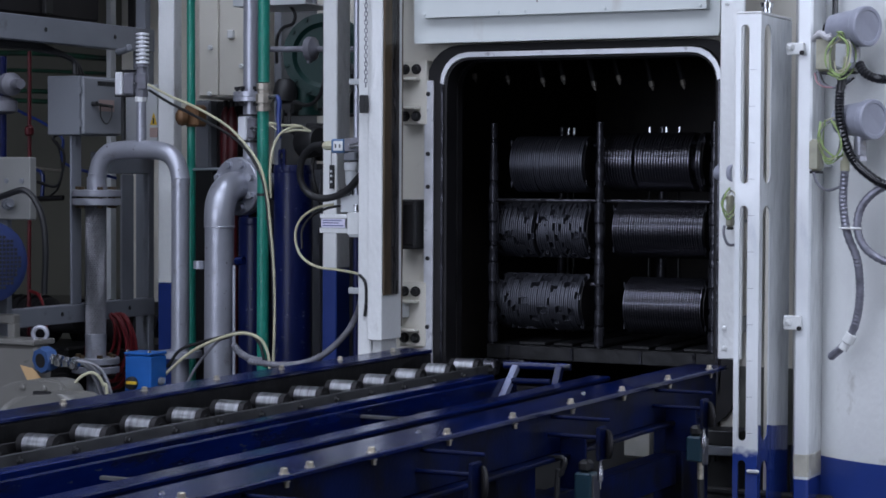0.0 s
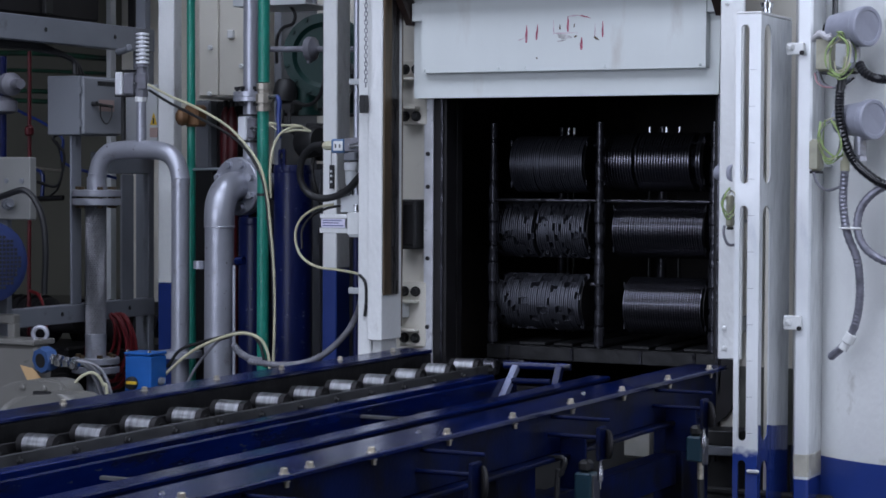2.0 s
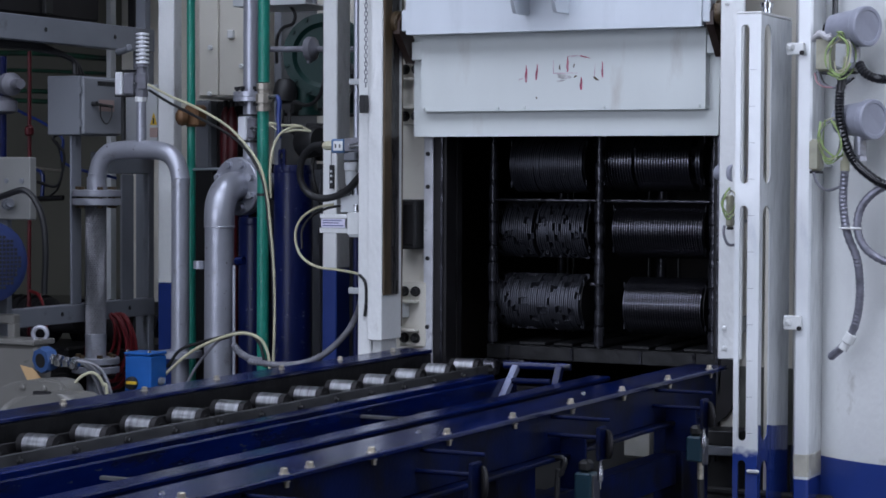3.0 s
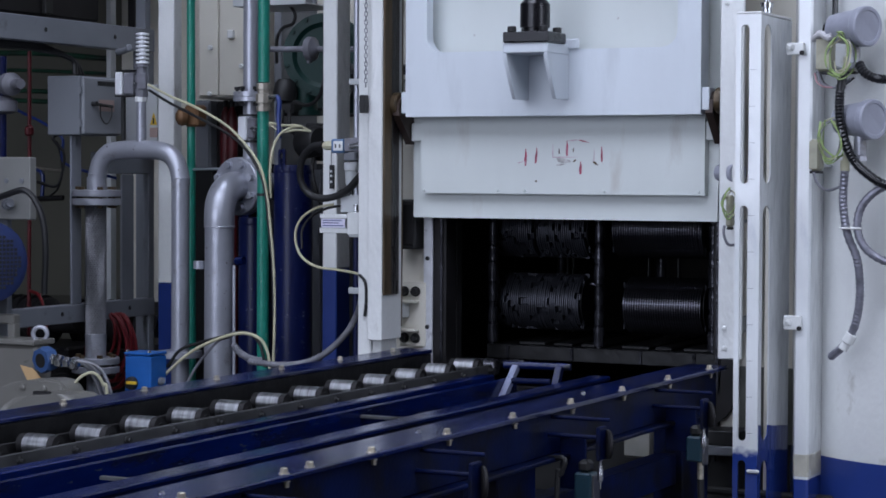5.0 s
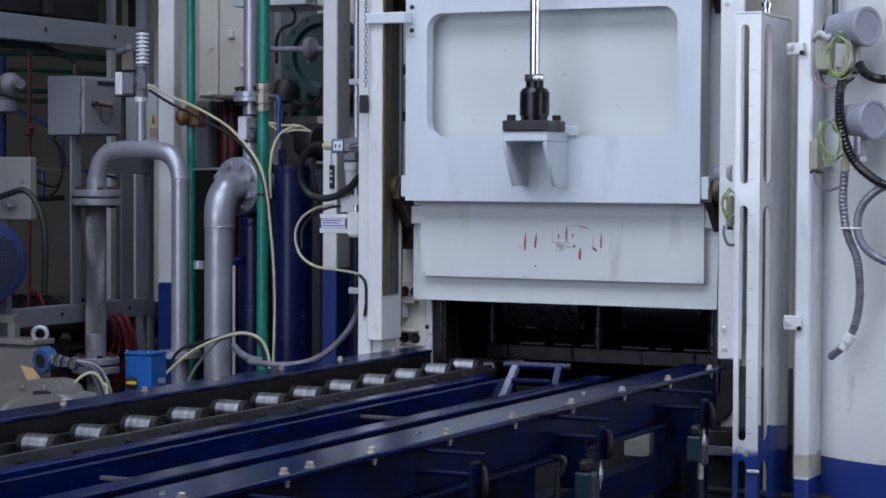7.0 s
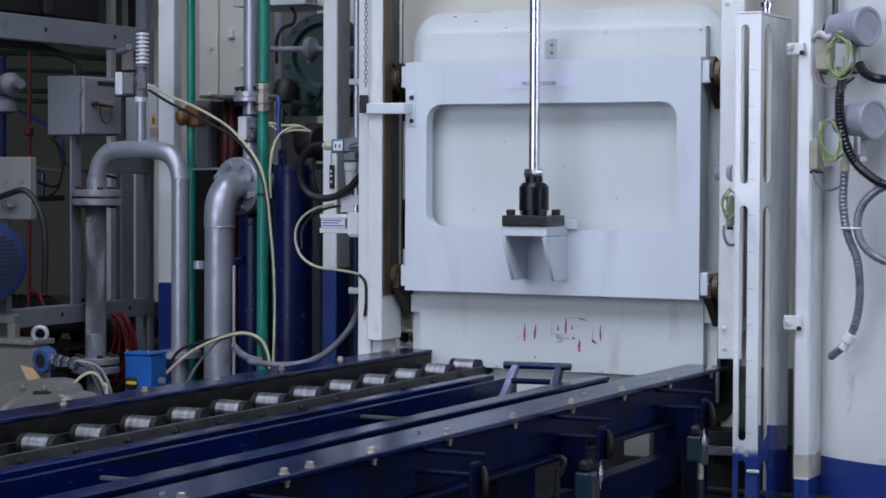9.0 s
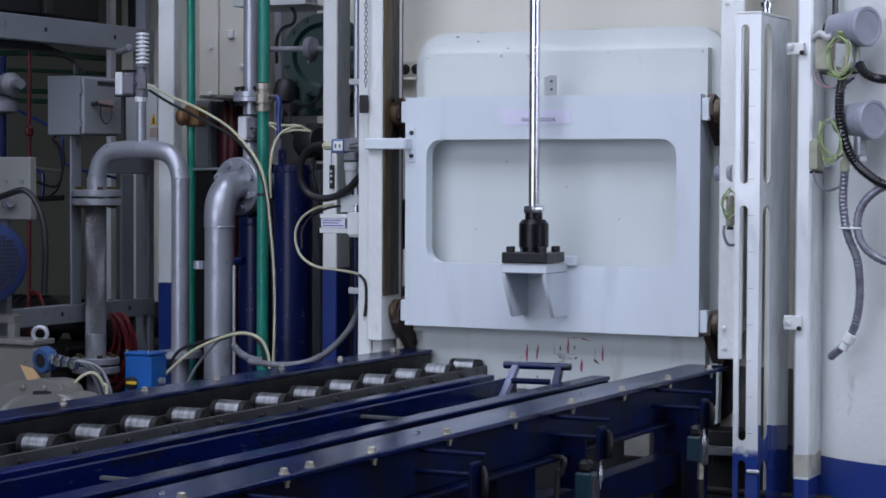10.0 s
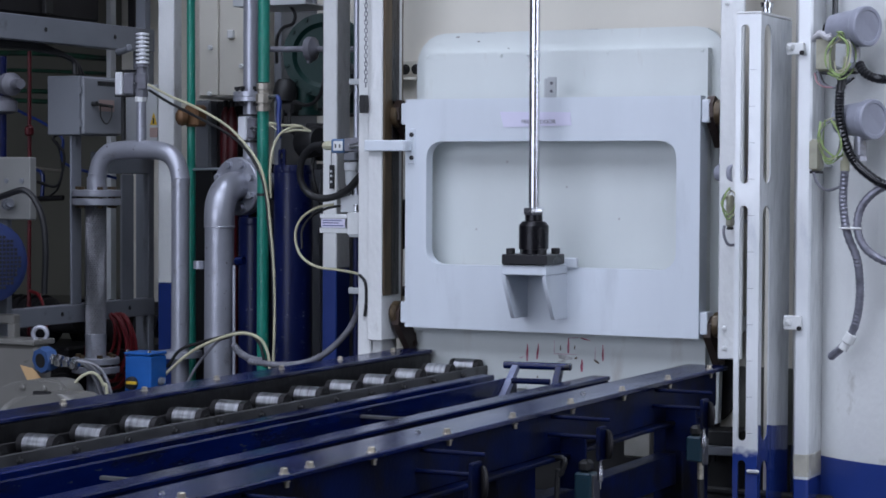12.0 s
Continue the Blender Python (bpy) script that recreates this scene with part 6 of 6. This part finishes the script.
part("eye_shank", rod(B(), ec - Vector((0, 0, er)), ec - Vector((0, 0, er + 0.03)), 0.012, 12), M_PIPE, gbx)
part("pedestal", boxes((-2.380, -1.995, -0.29, -0.21, 0, 0.5)), M_DARK, gbx)
bc2 = Vector((-1.857, -0.360, 0.831))
part("glass", lathe(B(), bc2 + Vector((0.02, 0.04, 0)), (-0.2, -0.95, -0.1), [(0.050, 0.0255), (0.0562, 0.0255)], 20), M_BLACK, gbx, "dark round glass")
part("blue_sight_glass", lathe(B(), bc2 + Vector((0.02, 0.04, 0)), (-0.2, -0.95, -0.1), [(0, 0.03), (0.01, 0.045), (0.04, 0.048), (0.055, 0.044), (0.056, 0.026), (0.045, 0.024)], 8), mat("light_blue_anodised", (0.036, 0.080, 0.20), 0.38, vary=0.15), gbx, "light blue hexagonal sight glass")
for k, (u, w) in enumerate(((92, 0.020), (104, 0.024), (118, 0.020), (132, 0.022))):
    part("hose_fitting", lathe(B(), bc2 + Vector((0.035 + 0.032 * k, 0.0, 0.001 - 0.004 * k)), (1, 0, -0.08), [(0, w * 0.6), (0.003, w * 0.6), (0.0031, w * 0.85), (0.006, w), (0.022, w), (0.026, w * 0.8)], 6), M_STEEL, gbx)
part("paper_tag", slab(B(), [(-1.958, 0.803), (-1.902, 0.794), (-1.853, 0.749), (-1.921, 0.741)], -0.347, -0.345), mat("manila_card", (0.55, 0.36, 0.18), 0.7), gbx, "tan card tag")
for k in range(3):
    hose("hose", "braided steel hose leaving the gearbox fitting", 0.0068, M_STRAND, [(-1.701, -0.360, 0.832), (-1.682 + 0.014 * k, -0.34 + 0.01 * k, 0.815 - 0.001 * k), (-1.668 + 0.022 * k, -0.3, 0.758 + 0.006 * k), (-1.644 + 0.022 * k, -0.28, 0.666)], 0.006)
hose("cable", "yellowed earth cable bowed over the hose", 0.0056, M_CABLE, [(-1.745, -0.380, 0.680), (-1.713, -0.380, 0.731), (-1.680, -0.370, 0.775), (-1.632, -0.360, 0.792), (-1.606, -0.340, 0.752), (-1.595, -0.330, 0.674), (-1.582, -0.33, 0.01)])
em = thing("electric_motor", (-1.815, -0.45, 0.5), "grey beige electric motor lying along the rail", "motor")
mc = Vector((-1.822, -0.450, 0.644))
bm = slab(B(), [(-2.036, 0.582), (-2.016, 0.692), (-1.981, 0.728), (-1.925, 0.752), (-1.851, 0.764), (-1.755, 0.772), (-1.714, 0.768), (-1.686, 0.750), (-1.667, 0.724), (-1.653, 0.605)], -0.45, -0.36)
bmesh.ops.bevel(bm, geom=[e for e in bm.edges if all(v.co.y < -0.449 for v in e.verts)], offset=0.008, segments=2, affect="EDGES", clamp_overlap=True)
part("back_flange", bm, MB, em)
bm = slab(B(), [(-1.917, 0.574), (-1.869, 0.649), (-1.843, 0.692), (-1.804, 0.716), (-1.726, 0.731), (-1.609, 0.741), (-1.565, 0.738), (-1.537, 0.724), (-1.521, 0.699), (-1.514, 0.599)], -0.60, -0.452)
bmesh.ops.bevel(bm, geom=[e for e in bm.edges if all(v.co.y < -0.599 for v in e.verts)], offset=0.024, segments=5, affect="EDGES", clamp_overlap=True)
part("front_cover", bm, MB, em)
part("cover_slit", boxes((-1.735, -1.672, -0.565, -0.540, 0.726, 0.742), bev=0.003), M_DARK, em)
for u in (-1.864, -1.772, -1.700):
    part("flange_bolt", hex_bolt(B(), (u, -0.452, 0.740), (0, -1, 0), 0.011, 0.008), MB, em)
part("mounting", boxes((mc.x - 0.2, mc.x + 0.1, mc.y - 0.08, mc.y + 0.15, 0, mc.z - 0.09)), M_DARK, em)
# blue valve actuator box with selector knob
ab = thing("actuator_box", (-1.614, -0.1, 0.7), "bright blue actuator box with black selector knob", "actuator box")
part("body", boxes((-1.651, -1.540, -0.15, -0.05, 0.696, 0.836), bev=0.005), M_CYAN, ab)
part("lid", boxes((-1.653, -1.538, -0.152, -0.048, 0.838, 0.848), bev=0.003), M_CYAN, ab)
kn = part("knob", lathe(B(), (-1.617, -0.151, 0.739), (0, -1, 0), [(0, 0.024), (0.016, 0.022), (0.018, 0.018)], 22), M_BLACK, ab)
part("knob_pointer", boxes((-1.627, -1.584, -0.176, -0.169, 0.737, 0.747), bev=0.001), M_YELLOW, kn, "yellow pointer")
for x in (-1.641, -1.550):
    part("lid_screw", rod(B(), (x, -0.145, 0.848), (x, -0.145, 0.856), 0.007, 10), M_STEEL, ab)
part("gland", lathe(B(), (-1.546, -0.090, 0.741), (1, -0.4, 0.3), [(0, 0.014), (0.02, 0.014), (0.021, 0.009), (0.03, 0.009)], 8), M_GREYBOX, ab)
part("pillar", boxes((-1.657, -1.599, -0.11, -0.05, 0, 0.696), bev=0.003), M_DARK, ab)
# coiled red hose
rh = thing("red_hose", (-2.296, 0.7, 0.5), "coiled red rubber hose hanging on the frame", "hose")
for k in range(10):
    bm = B()
    cxp, czp = -2.333 + 0.010 * math.sin(k * 2.1), 0.929 - 0.105 - 0.016 * (k * 3 % 5)
    ra, rb2 = 0.060 + 0.012 * (k * 3 % 5), 0.095 + 0.016 * (k * 3 % 5)
    tube(bm, [(cxp + ra * math.cos(a) + 0.004 * math.sin(2 * a + k), 0.66 + 0.011 * k, czp + rb2 * math.sin(a)) for a in (2 * math.pi * q / 24 for q in range(25))], 0.0062, 7, 0)
    part("hose_turn", bm, M_REDHOSE, rh)
part("hook", rod(B(), (-2.294, 0.60, 0.936), (-2.294 - 0.35, 0.76, 0.936), 0.008, 8), M_DARK, rh)
hose("hose", "red air hose falling from the thin red pipe", 0.007, M_REDHOSE, [(-2.612, 0.550, 1.002), (-2.525, 0.500, 0.985), (-2.459, 0.450, 0.911), (-2.413, 0.400, 0.781), (-2.405, 0.400, 0.558), (-2.398, 0.4, 0.01)])
hose("cable", "thin blue air line along the back", 0.006, M_BLUE2, [(-2.962, 0.800, 1.781), (-2.843, 0.800, 1.732), (-2.687, 0.750, 1.682), (-2.563, 0.700, 1.622), (-2.546, 0.700, 1.518), (-2.35, 0.78, 1.46)])
hose("cable", "thin black line looping below the control box", 0.006, M_BLACK, [(-2.38, 0.62, 1.66), (-2.530, 0.600, 1.627), (-2.444, 0.550, 1.563), (-2.450, 0.550, 1.484), (-2.484, 0.550, 1.427), (-2.630, 0.600, 1.449)])
ws = thing("warning_sign", (-2.145, 0.74, 1.633), "yellow warning triangle above a faded label", "warning sign")
part("backing", boxes((-2.386, -2.206, 0.86, 0.88, 1.585, 1.844), bev=0.003), M_GREYWHITE, ws, "grey sheet backing")
part("triangle", slab(B(), [(-2.238, 1.679), (-2.205, 1.679), (-2.221, 1.728)], 0.855, 0.859), M_YELLOW, ws)
part("symbol", boxes((-2.224, -2.217, 0.853, 0.8545, 1.684, 1.709), bev=0), M_BLACK, ws)
part("label", boxes((-2.241, -2.202, 0.856, 0.8595, 1.628, 1.668), bev=0.001), bpy.data.materials["faded_pink_label"], ws)
part("hanger", boxes((-2.340, -2.323, 0.881, 0.90, 1.845, 1.985), bev=0.001), M_GREYBOX, ws)
wv = thing("white_valve", (-2.535, 0.3, 1.825), "grey plastic valve body on the back pipe", "valve")
part("body", lathe(B(), (-2.538, 0.300, 1.825), (0.9, -0.4, 0), [(0, 0.03), (0.02, 0.045), (0.06, 0.045), (0.08, 0.02), (0.13, 0.02)], 16), M_CONDUIT, wv)
part("cap", lathe(B(), (-2.539, 0.300, 1.781), (0, 0, -1), [(0, 0.02), (0.02, 0.05), (0.06, 0.05), (0.07, 0.03)], 16), M_CONDUIT, wv)
part("pipe", rod(B(), (-2.562, 0.320, 1.937), (-2.569, 0.320, 0.0), 0.014, 10), M_NAVY, wv)

# near-black machine shapes added to fill the dark depth of the bay
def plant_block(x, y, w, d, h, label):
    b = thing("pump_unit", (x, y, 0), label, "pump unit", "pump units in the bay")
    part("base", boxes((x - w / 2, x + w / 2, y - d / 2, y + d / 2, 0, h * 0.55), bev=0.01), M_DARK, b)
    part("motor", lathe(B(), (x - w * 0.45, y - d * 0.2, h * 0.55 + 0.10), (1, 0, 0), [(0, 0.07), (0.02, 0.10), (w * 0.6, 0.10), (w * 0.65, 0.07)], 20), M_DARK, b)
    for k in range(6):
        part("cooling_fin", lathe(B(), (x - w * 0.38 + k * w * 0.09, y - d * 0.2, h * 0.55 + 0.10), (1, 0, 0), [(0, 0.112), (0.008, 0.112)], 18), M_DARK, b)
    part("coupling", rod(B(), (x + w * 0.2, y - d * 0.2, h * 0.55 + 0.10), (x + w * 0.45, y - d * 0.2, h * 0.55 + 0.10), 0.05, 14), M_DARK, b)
    part("panel", boxes((x - w * 0.4, x + w * 0.1, y - d / 2 - 0.012, y - d / 2, h * 0.15, h * 0.48), bev=0.004), M_DIMGREY, b)


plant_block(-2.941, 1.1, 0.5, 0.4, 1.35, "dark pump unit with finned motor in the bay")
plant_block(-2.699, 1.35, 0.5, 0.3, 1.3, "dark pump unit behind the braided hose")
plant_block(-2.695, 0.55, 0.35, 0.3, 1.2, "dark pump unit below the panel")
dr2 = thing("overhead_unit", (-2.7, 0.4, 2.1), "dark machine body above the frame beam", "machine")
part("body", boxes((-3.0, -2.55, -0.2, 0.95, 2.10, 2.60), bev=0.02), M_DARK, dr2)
part("rib", boxes((-2.55, -2.53, 0.15, 0.20, 2.12, 2.58)), M_DIMGREY, dr2)
part("rib", boxes((-2.55, -2.53, 0.55, 0.60, 2.12, 2.58)), M_DIMGREY, dr2)
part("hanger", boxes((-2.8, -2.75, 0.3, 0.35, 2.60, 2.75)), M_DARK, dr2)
solid("wall_panel", boxes((-3.95, -2.8965, 1.74, 1.76, 0.9, 2.745), bev=0.003), M_DIM, "cream sheet panel in a shaded tone behind the header pipes", "panel", at=(-3.4, 1.74, 0.9))
solid("wall_panel", boxes((-2.896, -2.610 - 0.004, 1.58, 1.60, 0.9, 2.745), bev=0.003), M_CREAM, "cream sheet panel at the back of the bay", "panel", at=(-2.756, 1.58, 0.9))
bt = thing("conduit_elbow", (-2.099, 0.500, 1.963), "short pale pipe elbow under the frame beam", "pipe elbow")
part("elbow", tube(B(), [(-2.216, 0.600, 1.962), (-2.160, 0.560, 1.962), (-2.118, 0.530, 1.968), (-2.100, 0.515, 1.972)], 0.012, 10), M_GREYBOX, bt)
part("bell", lathe(B(), (-2.112, 0.525, 1.969), (0.8, -0.6, 0.15), [(0, 0.0125), (0.004, 0.015), (0.014, 0.015), (0.018, 0.011)], 14), M_GREYBOX, bt)
part("cap", lathe(B(), (-2.221, 0.600, 1.962), (1, 0, 0), [(0, 0.008), (0.008, 0.014), (0.02, 0.014), (0.028, 0.008)], 10), M_GREYBOX, bt)

# level green pipes and uprights seen between the beam and the control box
hose("green_header", "dark green level pipe turning up at the beam", 0.0125, M_GREENDIM, [(-3.809, 1.730, 2.056), (-3.440, 1.730, 2.045), (-3.089, 1.730, 2.014), (-3.050, 1.730, 2.028), (-3.047, 1.730, 2.180)], category="pipe", seg=12)
hose("green_header", "thin dark green level pipe above the control box", 0.0085, M_GREENDIM, [(-3.812, 1.733, 1.975), (-3.509, 1.733, 1.966), (-3.052, 1.733, 1.942)], category="pipe", seg=12)
hose("green_header", "dark green level pipe beside the control box", 0.0105, M_GREENDIM, [(-3.811, 1.731, 1.882), (-3.375, 1.731, 1.863)], category="pipe", seg=12)
hose("green_header", "dark green level pipe beside the control box", 0.0105, M_GREENDIM, [(-3.811, 1.731, 1.836), (-3.375, 1.731, 1.815)], category="pipe", seg=12)
solid("upright", boxes((-2.628, -2.595, 1.250, 1.290, 2.086, 2.7505), bev=0.002), M_DARK, "dark upright behind the frame beam", "upright", "uprights above the beam", at=(-2.628, 1.250, 2.086))
solid("upright", boxes((-2.551, -2.501, 1.200, 1.240, 0.000, 2.7505), bev=0.002), M_FRAME, "pale grey upright behind the frame beam", "upright", "uprights above the beam", at=(-2.551, 1.200, 1.911))
solid("upright", boxes((-2.778, -2.753, 1.300, 1.340, 0.000, 2.7505), bev=0.002), M_GREYWHITE, "narrow white upright behind the frame beam", "upright", "uprights above the beam", at=(-2.778, 1.300, 1.945))
solid("upright", boxes((-2.979, -2.902, 1.300, 1.340, 2.099, 2.7505), bev=0.002), M_DIM, "cream upright in a shaded tone behind the frame beam", "upright", "uprights above the beam", at=(-2.979, 1.300, 2.099))
hose("brass_line", "thin brass air line with a fitting", 0.007, M_NICKEL, [(-3.518, 1.735, 1.508), (-3.445, 1.735, 1.498), (-3.340, 1.735, 1.493)], category="pipe", seg=8)
hose("dark_pipe", "short dark level pipe at the back of the bay", 0.012, M_DARK, [(-3.495, 1.730, 1.358), (-3.336, 1.730, 1.365)], category="pipe", seg=10)
hose("cable", "thin blue air line dropping at the back", 0.009, M_BLUE2, [(-3.463, 1.732, 1.359), (-3.459, 1.732, 1.471), (-3.509, 1.732, 1.503)], seg=8)
hose("cable", "thin black wire loop at the back of the bay", 0.005, M_BLACK, [(-3.379, 1.736, 1.631), (-3.347, 1.736, 1.525), (-3.367, 1.736, 1.418), (-3.420, 1.736, 1.370)], seg=6)

ct = thing("cable_tray", (-1.695, 0.9, 2.151), "pale grey sheet cable tray above the pipes", "cable tray")
part("tray_floor", boxes((-1.863, -1.525, 0.9, 1.2, 2.151, 2.151 + 0.008)), M_GREYWHITE, ct)
part("tray_side", boxes((-1.863, -1.525, 0.892, 0.8995, 2.151, 2.151 + 0.09)), M_GREYWHITE, ct)
part("hanger", rod(B(), (-1.791, 1.05, 2.151), (-1.791, 1.05, 2.75), 0.008, 8), M_GREYBOX, ct)
part("hanger", rod(B(), (-1.580, 1.05, 2.151), (-1.580, 1.05, 2.75), 0.008, 8), M_GREYBOX, ct)
hose("cable", "black cable curling below the cable tray", 0.007, M_BLACK, [(-1.663, 1.000, 2.162), (-1.636, 1.000, 2.123), (-1.647, 1.000, 2.085), (-1.694, 1.000, 2.068), (-1.721, 1.000, 2.023), (-1.842, 1.200, 1.945)])
fb = thing("filter_bowl", (-0.983, 0.3, 1.427), "grey air filter bowl between the posts", "air filter")
part("bowl", lathe(B(), (-0.984, 0.300, 1.433), (0, 0, 1), [(0, 0.012), (0.01, 0.022), (0.06, 0.024), (0.062, 0.028), (0.09, 0.028)], 16), M_GREYWHITE, fb)
part("head", boxes((-1.006, -0.955, 0.275, 0.325, 1.528, 1.563), bev=0.005), M_GREYBOX, fb)
part("pipe", rod(B(), (-0.974, 0.32, 1.40), (-0.974, 0.32, 2.74), 0.012, 10), M_PIPE, fb)
part("lower_pipe", rod(B(), (-0.974, 0.32, 0), (-0.974, 0.32, 1.3995), 0.012, 10), M_NAVY, fb, "dark blue lower pipe")
part("drain", rod(B(), (-0.984, 0.300, 1.431), (-0.984, 0.300, 1.407), 0.006, 8), M_BLACK, fb)
part("joint", boxes((-0.992, -0.965, 0.30, 0.325, 1.563, 1.575)), M_STEEL, fb)
for v in (1.801, 1.255, 1.052):
    part("pipe_clip", boxes((-0.997, -0.951, 0.30, 0.335, v, v + 0.022), bev=0.002), M_GREYWHITE, fb)


def motions():
    lift = [(0, 1.260), (0.3, 1.260), (0.5, 1.257), (0.6, 1.248), (1.0, 1.201), (1.5, 1.141), (2.0, 1.079), (2.5, 1.016), (3.0, 0.952), (4.0, 0.820), (5.0, 0.685), (5.5, 0.616), (6.0, 0.549), (6.5, 0.481), (7.0, 0.413), (8.0, 0.279), (8.7, 0.180), (9.0, 0.120), (9.3, 0.057), (9.4, 0.039), (9.5, 0.030), (9.7, 0.012), (10.0, 0.006), (10.5, 0.001), (11.0, 0.0), (12.0, 0.0)]
    walk(carriage, [(t, pose(0, -0.2, CAR_Z + z)) for t, z in lift])
    down = [(t, pose(0, -0.075 - 0.022, 0.709 + z - 0.055)) for t, z in lift if t <= 9.0]
    down += [(9.2, pose(0, -0.097, 0.709 + 0.022)), (9.32, pose(0, -0.097, 0.709)), (9.5, pose(0, -0.096, 0.709)), (9.8, pose(0, -0.082, 0.709)), (10.1, pose(0, -0.076, 0.709)), (10.5, pose(0, -0.075, 0.709)), (12.0, pose(0, -0.075, 0.709))]
    walk(inner, down)


motions()
